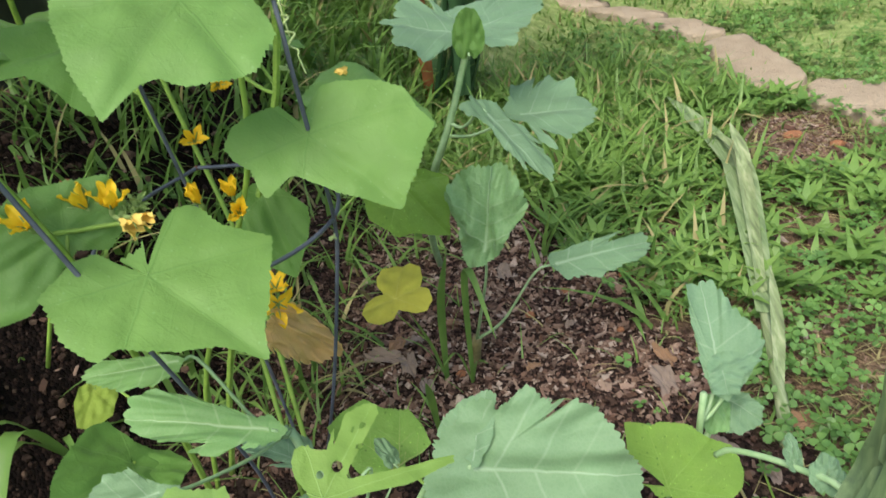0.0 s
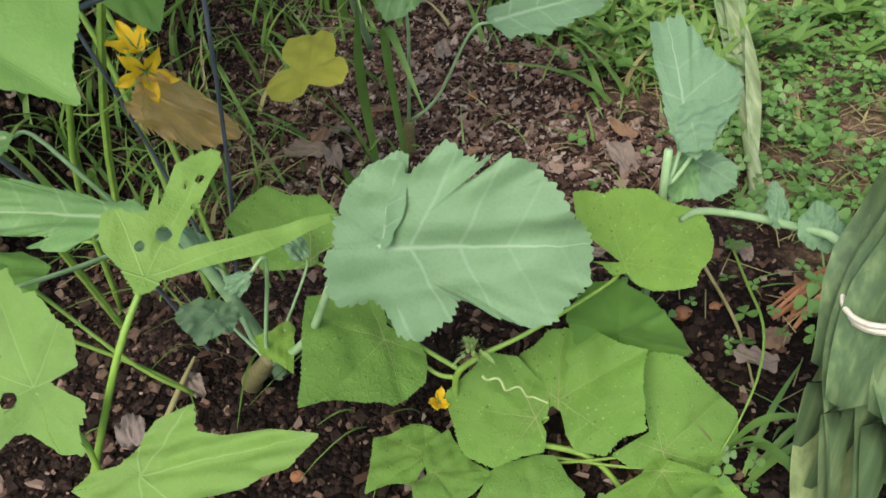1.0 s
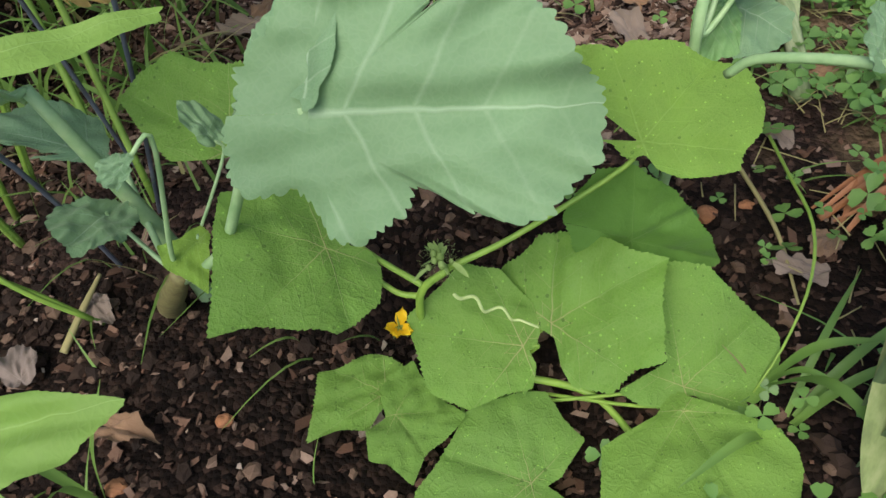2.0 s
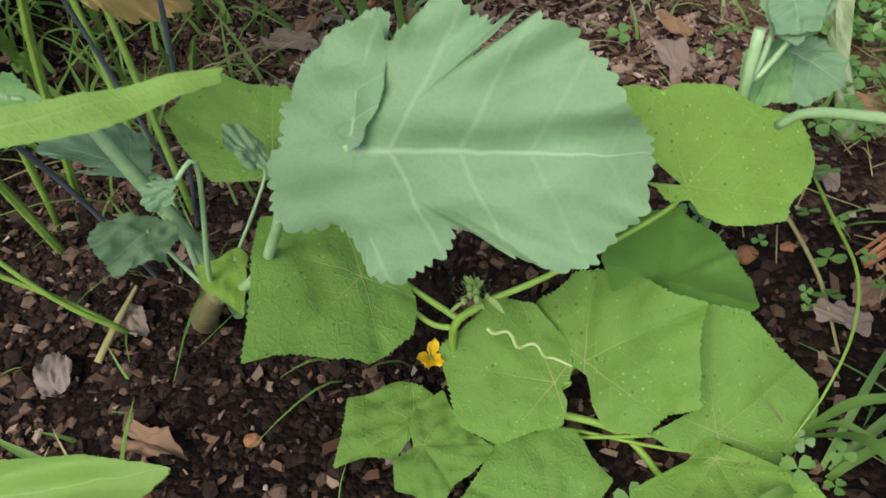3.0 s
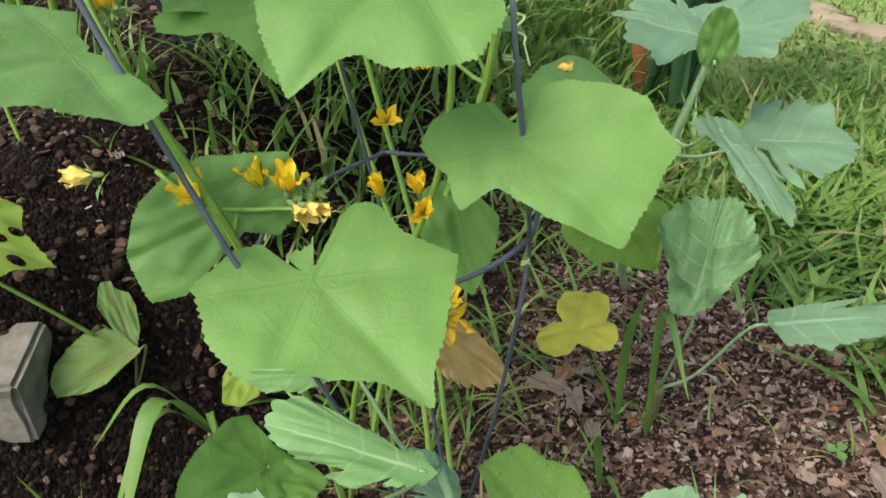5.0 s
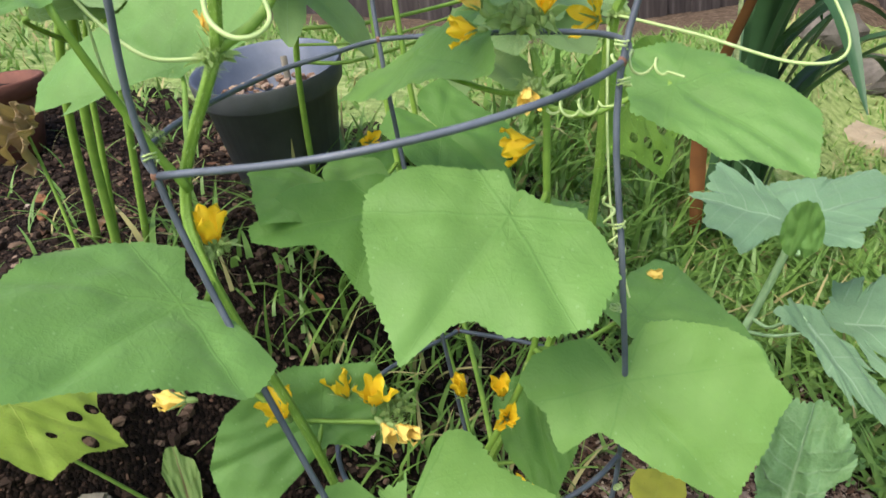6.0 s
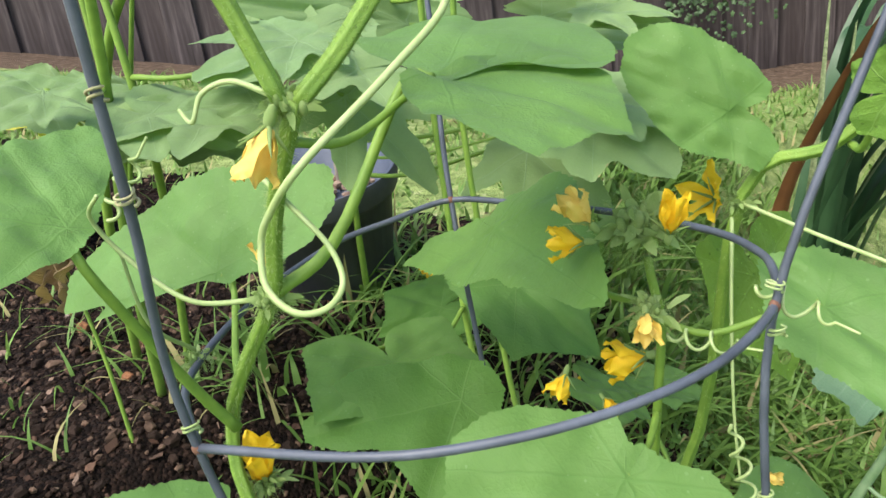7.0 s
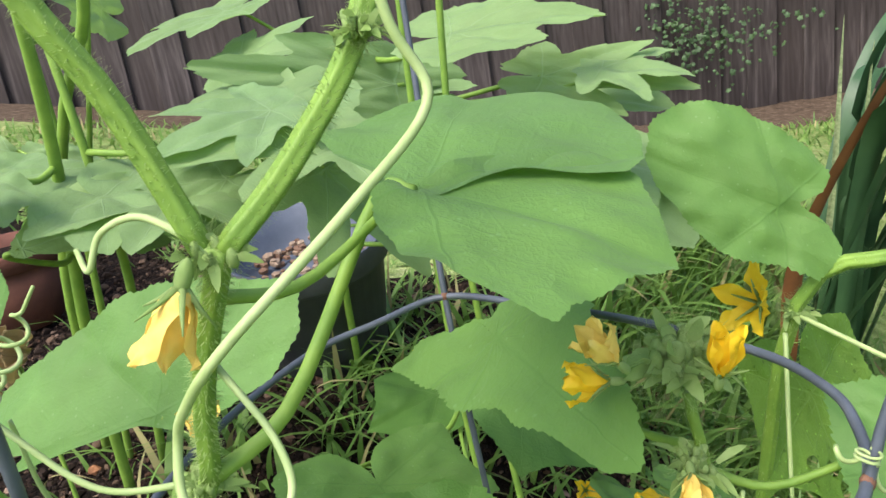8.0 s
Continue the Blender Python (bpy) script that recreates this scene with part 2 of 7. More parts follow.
def soil_material():
    n = Nodes("garden_soil")
    pos = n.world()
    grain, lump, wide = n.noise(260, 5, pos), n.noise(45, 4, pos), n.noise(5, 3, pos)
    crumb = n.add("ShaderNodeTexVoronoi", scale=170.0)
    n.link(pos, crumb.inputs["Vector"])
    tone = n.add("ShaderNodeSeparateXYZ")
    n.link(crumb.outputs["Color"], tone.inputs[0])
    col = n.ramp(tone.outputs[0], (0.0, (0.006, 0.004, 0.003)), (0.4, (0.016, 0.0098, 0.0074)), (0.72, (0.04, 0.024, 0.018)), (0.93, (0.12, 0.072, 0.055)))
    col = n.mix(n.math("MULTIPLY", grain, 0.5), col, (0.02, 0.0125, 0.0095))
    col = n.mix(n.math("MULTIPLY", wide, 0.45), col, (0.022, 0.013, 0.01))
    # dark loam on the bank and bed front, shade of the leaves painted in
    shaded_loam = n.ramp(tone.outputs[0], (0.0, (0.004, 0.0026, 0.0018)), (0.6, (0.008, 0.0048, 0.0033)), (0.95, (0.026, 0.0155, 0.011)))
    # thatch and turf take over away from the bed
    xyz = n.add("ShaderNodeSeparateXYZ")
    n.link(pos, xyz.inputs[0])
    x, y = xyz.outputs[0], xyz.outputs[1]
    col = n.mix(n.math("SMOOTH_MIN", n.math("MULTIPLY", n.math("MAXIMUM", n.math("SUBTRACT", n.math("MULTIPLY", n.noise(8, 3, pos), 0.2), n.math("MINIMUM", n.math("ADD", x, 0.2), n.math("SUBTRACT", y, 0.52))), 0.0), 12.0), 1.0, 0.1), col, shaded_loam)
    thatch = n.ramp(n.noise(70, 6, pos), (0.3, (0.05, 0.034, 0.02)), (0.5, (0.14, 0.095, 0.055)), (0.68, (0.26, 0.18, 0.11)))
    side = n.math("ADD", n.math("ADD", x, n.math("MULTIPLY", n.math("SUBTRACT", y, 0.95), 0.3)), n.math("MULTIPLY", n.math("SUBTRACT", n.noise(9, 4, pos), 0.5), 0.35))
    col = n.mix(n.math("SMOOTH_MIN", n.math("MULTIPLY", n.math("MAXIMUM", n.math("SUBTRACT", side, 0.56), 0.0), 9.0), 0.85, 0.1), col, thatch)
    turf = n.ramp(n.noise(30, 5, pos), (0.3, (0.12, 0.17, 0.05)), (0.55, (0.24, 0.31, 0.105)), (0.75, (0.36, 0.37, 0.19)))
    edge = n.math("ADD", y, n.math("MULTIPLY", n.noise(6, 3, pos), 0.5))
    rag = n.math("MULTIPLY", n.noise(2, 4, pos), 0.8)
    lawn = n.math("MAXIMUM", n.math("GREATER_THAN", edge, 1.8), n.math("GREATER_THAN", n.math("ADD", x, rag), 1.75))
    lawn = n.math("MAXIMUM", lawn, n.math("MAXIMUM", n.math("LESS_THAN", n.math("ADD", x, rag), -1.5), n.math("LESS_THAN", n.math("ADD", y, rag), 0.05)))
    # a trodden patch of earth before the flagstones
    off = n.math("ADD", n.math("POWER", n.math("MULTIPLY", n.math("SUBTRACT", x, 1.03), 5.5), 2.0), n.math("POWER", n.math("MULTIPLY", n.math("SUBTRACT", y, 1.62), 6.0), 2.0))
    worn = n.math("LESS_THAN", n.math("ADD", off, n.noise(12, 3, pos)), 1.5)
    # bare earth along the foot of the fence
    gap = n.math("SUBTRACT", n.math("ADD", n.math("MULTIPLY", x, 0.44), 4.16), n.math("MULTIPLY", y, 0.898))
    foot = n.math("LESS_THAN", n.math("ABSOLUTE", gap), n.math("ADD", 0.35, n.math("MULTIPLY", n.noise(3, 4, pos), 0.6)))
    earth = n.ramp(n.noise(40, 5, pos), (0.3, (0.05, 0.035, 0.025)), (0.55, (0.12, 0.085, 0.06)), (0.75, (0.2, 0.15, 0.11)))
    n.color(n.mix(foot, n.mix(worn, n.mix(lawn, col, turf), thatch), earth))
    n.gloss(0.9, 0.1)
    n.bump(n.math("ADD", n.math("MULTIPLY", lump, 0.7), n.math("ADD", n.math("MULTIPLY", grain, 0.4), n.math("MULTIPLY", crumb.outputs["Distance"], -0.8))), 0.9, 0.006)
    return n.mat


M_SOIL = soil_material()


def chip_material(name, *cols):
    n = Nodes(name)
    rand = n.add("ShaderNodeNewGeometry").outputs["Random Per Island"]
    step = 1.0 / len(cols)
    col = n.ramp(rand, *[(i * step, c) for i, c in enumerate(cols)])
    col = n.mix(n.math("MULTIPLY", n.noise(160, 4, n.world()), 0.6), col, (0.03, 0.02, 0.015))
    n.color(col)
    n.gloss(0.85, 0.15)
    n.bump(n.noise(500, 3, n.world()), 0.5, 0.001)
    return n.mat


M_CHIP = chip_material("bark_mulch", (0.018, 0.01, 0.006), (0.065, 0.034, 0.021), (0.12, 0.062, 0.038), (0.033, 0.018, 0.012), (0.17, 0.098, 0.064), (0.05, 0.027, 0.017), (0.27, 0.185, 0.135))
M_CHIP_DRY = chip_material("dry_bark_mulch", (0.08, 0.048, 0.034), (0.185, 0.112, 0.076), (0.235, 0.15, 0.107), (0.095, 0.06, 0.043), (0.32, 0.23, 0.17), (0.165, 0.092, 0.06), (0.44, 0.35, 0.275))
M_ORANGE = chip_material("orange_stone", (0.36, 0.16, 0.07), (0.42, 0.22, 0.11), (0.28, 0.12, 0.055))
# brown earth tones lowered further to carry the shade under the leaves
M_CLOD = chip_material("earth_clod", (0.006, 0.0036, 0.0024), (0.017, 0.0098, 0.0062), (0.026, 0.015, 0.0094), (0.01, 0.0058, 0.0038), (0.036, 0.0216, 0.014), (0.014, 0.008, 0.0052), (0.14, 0.09, 0.06))
M_CRUMB = chip_material("potting_crumbs", (0.34, 0.24, 0.17), (0.44, 0.34, 0.26), (0.22, 0.13, 0.09))


def rough_material(name, a, b, scale, rough=0.8, bump=0.5, dist=0.004, metal=0.0, spec=0.4):
    n = Nodes(name)
    col = n.ramp(n.noise(scale, 6), (0.3, a), (0.7, b))
    col = n.mix(n.math("MULTIPLY", n.noise(scale * 9, 3), 0.35), col, scaled(a, 0.8))
    n.color(col)
    n.gloss(rough, spec, metal)
    n.bump(n.noise(scale * 7, 5), bump, dist)
    return n.mat


M_WIRE = rough_material("weathered_wire_coating", (0.05, 0.058, 0.075), (0.11, 0.125, 0.155), 30, 0.45, 0.3, 0.0006)
M_RUST = rough_material("rusty_weld", (0.12, 0.05, 0.03), (0.2, 0.1, 0.06), 200, 0.8, 0.5, 0.001)
M_POT = rough_material("dark_plastic_pot", (0.045, 0.048, 0.05), (0.075, 0.08, 0.085), 25, 0.5, 0.2, 0.001)
# lighter, bluer copy of the pot plastic: daylight on the inside, painted as colour
M_POT_LIT = rough_material("pot_plastic_painted_lit", (0.07, 0.085, 0.12), (0.11, 0.13, 0.18), 30, 0.5, 0.2, 0.001)
M_FLAG = rough_material("sandstone_flag", (0.28, 0.22, 0.145), (0.37, 0.305, 0.21), 14, 0.85, 0.9, 0.008)
M_BLOCK = rough_material("grey_concrete", (0.09, 0.078, 0.058), (0.26, 0.235, 0.185), 22, 0.9, 0.6, 0.003)
M_ROCK = rough_material("dark_rock", (0.07, 0.06, 0.05), (0.15, 0.13, 0.11), 25, 0.9, 0.7, 0.006)
M_TERRA = rough_material("red_brown_clay", (0.09, 0.032, 0.02), (0.16, 0.058, 0.036), 18, 0.8, 0.4, 0.002)
M_TWINE = rough_material("cream_twine", (0.5, 0.45, 0.34), (0.68, 0.62, 0.5), 150, 0.9, 0.6, 0.001)
M_CURL = rough_material("dry_tendril", (0.3, 0.29, 0.14), (0.46, 0.44, 0.25), 150, 0.8, 0.5, 0.001)
M_STRAP = plain_plant("strap_leaf_green", (0.055, 0.12, 0.045), (0.028, 0.07, 0.028), 0.4, 0.12, 12.0)
M_STRAP_BROWN = plain_plant("withered_strap_leaf", (0.3, 0.12, 0.04), (0.18, 0.07, 0.025), 0.6, 0.1, 12.0)


def straw_material(name="withered_stalk", dark=(0.08, 0.12, 0.05), mid=(0.165, 0.24, 0.1), light=(0.3, 0.35, 0.19), brown=0.25, grain=(130, 9, 130)):
    n = Nodes(name)
    map_ = n.add("ShaderNodeMapping")
    map_.inputs["Scale"].default_value = grain
    n.link(n.coords("Object"), map_.inputs["Vector"])
    streak = n.noise(1.0, 5, map_.outputs[0])
    col = n.ramp(streak, (0.3, dark), (0.5, mid), (0.68, light))
    n.color(n.mix(n.math("MULTIPLY", n.noise(6, 3), brown), col, (0.33, 0.27, 0.15)))
    n.gloss(0.65, 0.3)
    n.bump(streak, 0.5, 0.002)
    return n.mat


M_STRAW = straw_material()
M_LIMP = straw_material("limp_strap_leaf", (0.07, 0.12, 0.05), (0.14, 0.22, 0.09), (0.24, 0.31, 0.16), 0.15)
M_PALE_STRAP = straw_material("faded_strap_leaf", (0.09, 0.14, 0.05), (0.15, 0.22, 0.075), (0.22, 0.28, 0.12), 0.3, (150, 150, 4))
M_BUNDLE = straw_material("streaked_strap_leaf", (0.03, 0.07, 0.03), (0.06, 0.115, 0.045), (0.12, 0.18, 0.075), 0.12, (130, 130, 5))


def fence_material():
    n = Nodes("weathered_fence_wood")
    map_ = n.add("ShaderNodeMapping")
    map_.inputs["Scale"].default_value = (14, 14, 1.2)
    n.link(n.coords("Object"), map_.inputs["Vector"])
    grain = n.noise(3.0, 6, map_.outputs[0])
    rand = n.add("ShaderNodeObjectInfo").outputs["Random"]
    col = n.ramp(grain, (0.3, (0.03, 0.024, 0.022)), (0.55, (0.065, 0.053, 0.05)), (0.75, (0.12, 0.1, 0.095)))
    n.color(n.mix(n.math("MULTIPLY", rand, 0.5), col, (0.045, 0.034, 0.03)))
    n.gloss(0.85, 0.25)
    n.bump(grain, 0.5, 0.003)
    return n.mat


M_FENCE = fence_material()


# ---- mesh helpers ----
def smooth(a, b, v):
    s = np.clip((np.asarray(v, float) - a) / (b - a), 0, 1)
    return s * s * (3 - 2 * s)


def mesh_of(name, verts, faces, material, uv=None, shade=True):
    me = bpy.data.meshes.new(name)
    me.from_pydata([tuple(v) for v in verts], [], [tuple(f) for f in faces])
    me.materials.append(material)
    if shade:
        me.polygons.foreach_set("use_smooth", [True] * len(me.polygons))
    if uv is not None:
        layer = me.uv_layers.new(name="UVMap")
        loops = np.zeros(len(me.loops), int)
        me.loops.foreach_get("vertex_index", loops)
        layer.data.foreach_set("uv", np.asarray(uv, float)[loops].ravel())
    me.update()
    return me


def piece(name, me, parent=None, m=None, label=""):
    """One mesh object under a thing or part; m is its pose in the world."""
    ob = new(name, me)
    ob.matrix_world = m or Matrix()
    if parent is not None:
        ob.parent = parent
        ob.matrix_parent_inverse = world_of(parent).inverted()
    if label:
        ob["label"] = label
    return ob


def world_of(ob):
    if ob.parent is None:
        return ob.matrix_basis.copy()
    return world_of(ob.parent) @ ob.matrix_parent_inverse @ ob.matrix_basis


def thing(name, place, label, category, group="", kind=""):
    ob = new(name)
    ob.empty_display_size = 0.02
    ob.matrix_world = Matrix.Translation(place)
    return tagged(ob, label, category, group, kind)


def spline(points, count):
    """Points on a smooth curve through the given ones."""
    p = np.asarray(points, float)
    if len(p) == 2:
        return p[0] + (p[1] - p[0]) * np.linspace(0, 1, count)[:, None]
    ext = np.vstack([2 * p[0] - p[1], p, 2 * p[-1] - p[-2]])
    out = []
    for s in np.linspace(0, len(p) - 1, count):
        i = min(int(s), len(p) - 2)
        t = s - i
        a, b, c, d = ext[i : i + 4]
        out.append(0.5 * (2 * b + (c - a) * t + (2 * a - 5 * b + 4 * c - d) * t * t + (3 * b - a - 3 * c + d) * t**3))
    return np.array(out)


def tube_data(points, radii, sides=8, ridges=0.0):
    """Vertices and faces of a closed tube along points; ridges: depth of five furrows, as a share of the radius."""
    p = np.asarray(points, float)
    r = np.broadcast_to(np.asarray(radii, float), (len(p),)) if np.ndim(radii) == 0 else np.interp(np.linspace(0, 1, len(p)), np.linspace(0, 1, len(radii)), radii)
    along = np.gradient(p, axis=0)
    along /= np.linalg.norm(along, axis=1)[:, None] + 1e-12
    side = np.cross(along[0], (0.31, 0.17, 0.93))
    if np.linalg.norm(side) < 1e-3:
        side = np.cross(along[0], (1, 0, 0))
    verts, faces = [], []
    for i in range(len(p)):
        side = side - along[i] * (side @ along[i])
        side /= np.linalg.norm(side) + 1e-12
        up = np.cross(along[i], side)
        for k in range(sides):
            a = 2 * math.pi * k / sides
            verts.append(p[i] + r[i] * (1 + ridges * math.cos(5 * a)) * (math.cos(a) * side + math.sin(a) * up))
    for i in range(len(p) - 1):
        for k in range(sides):
            a, b = i * sides + k, i * sides + (k + 1) % sides
            faces.append((a, b, b + sides, a + sides))
    faces.append(tuple(range(sides - 1, -1, -1)))
    faces.append(tuple((len(p) - 1) * sides + k for k in range(sides)))
    return verts, faces


def tube(name, points, radii, material, parent, count=16, sides=8, label="", kinks=False, ridges=0.0):
    pts = np.asarray(points, float) if kinks else spline(points, count)
    v, f = tube_data(pts, radii, sides, ridges)
    return piece(name, mesh_of(name, v, f, material), parent, None, label)


def joined(parts):
    """Several (verts, faces) as one."""
    verts, faces = [], []
    for v, f in parts:
        k = len(verts)
        verts.extend(v)
        faces.extend(tuple(i + k for i in g) for g in f)
    return verts, faces


def ball(centre, radius, squash=(1, 1, 1), rings=5, sides=8):
    verts, faces = [], []
    for i in range(rings + 1):
        a = math.pi * i / rings
        for k in range(sides):
            b = 2 * math.pi * k / sides
            verts.append((centre[0] + radius * squash[0] * math.sin(a) * math.cos(b), centre[1] + radius * squash[1] * math.sin(a) * math.sin(b), centre[2] + radius * squash[2] * math.cos(a)))
    for i in range(rings):
        for k in range(sides):
            a, b = i * sides + k, i * sides + (k + 1) % sides
            faces.append((a, a + sides, b + sides, b))
    return verts, faces


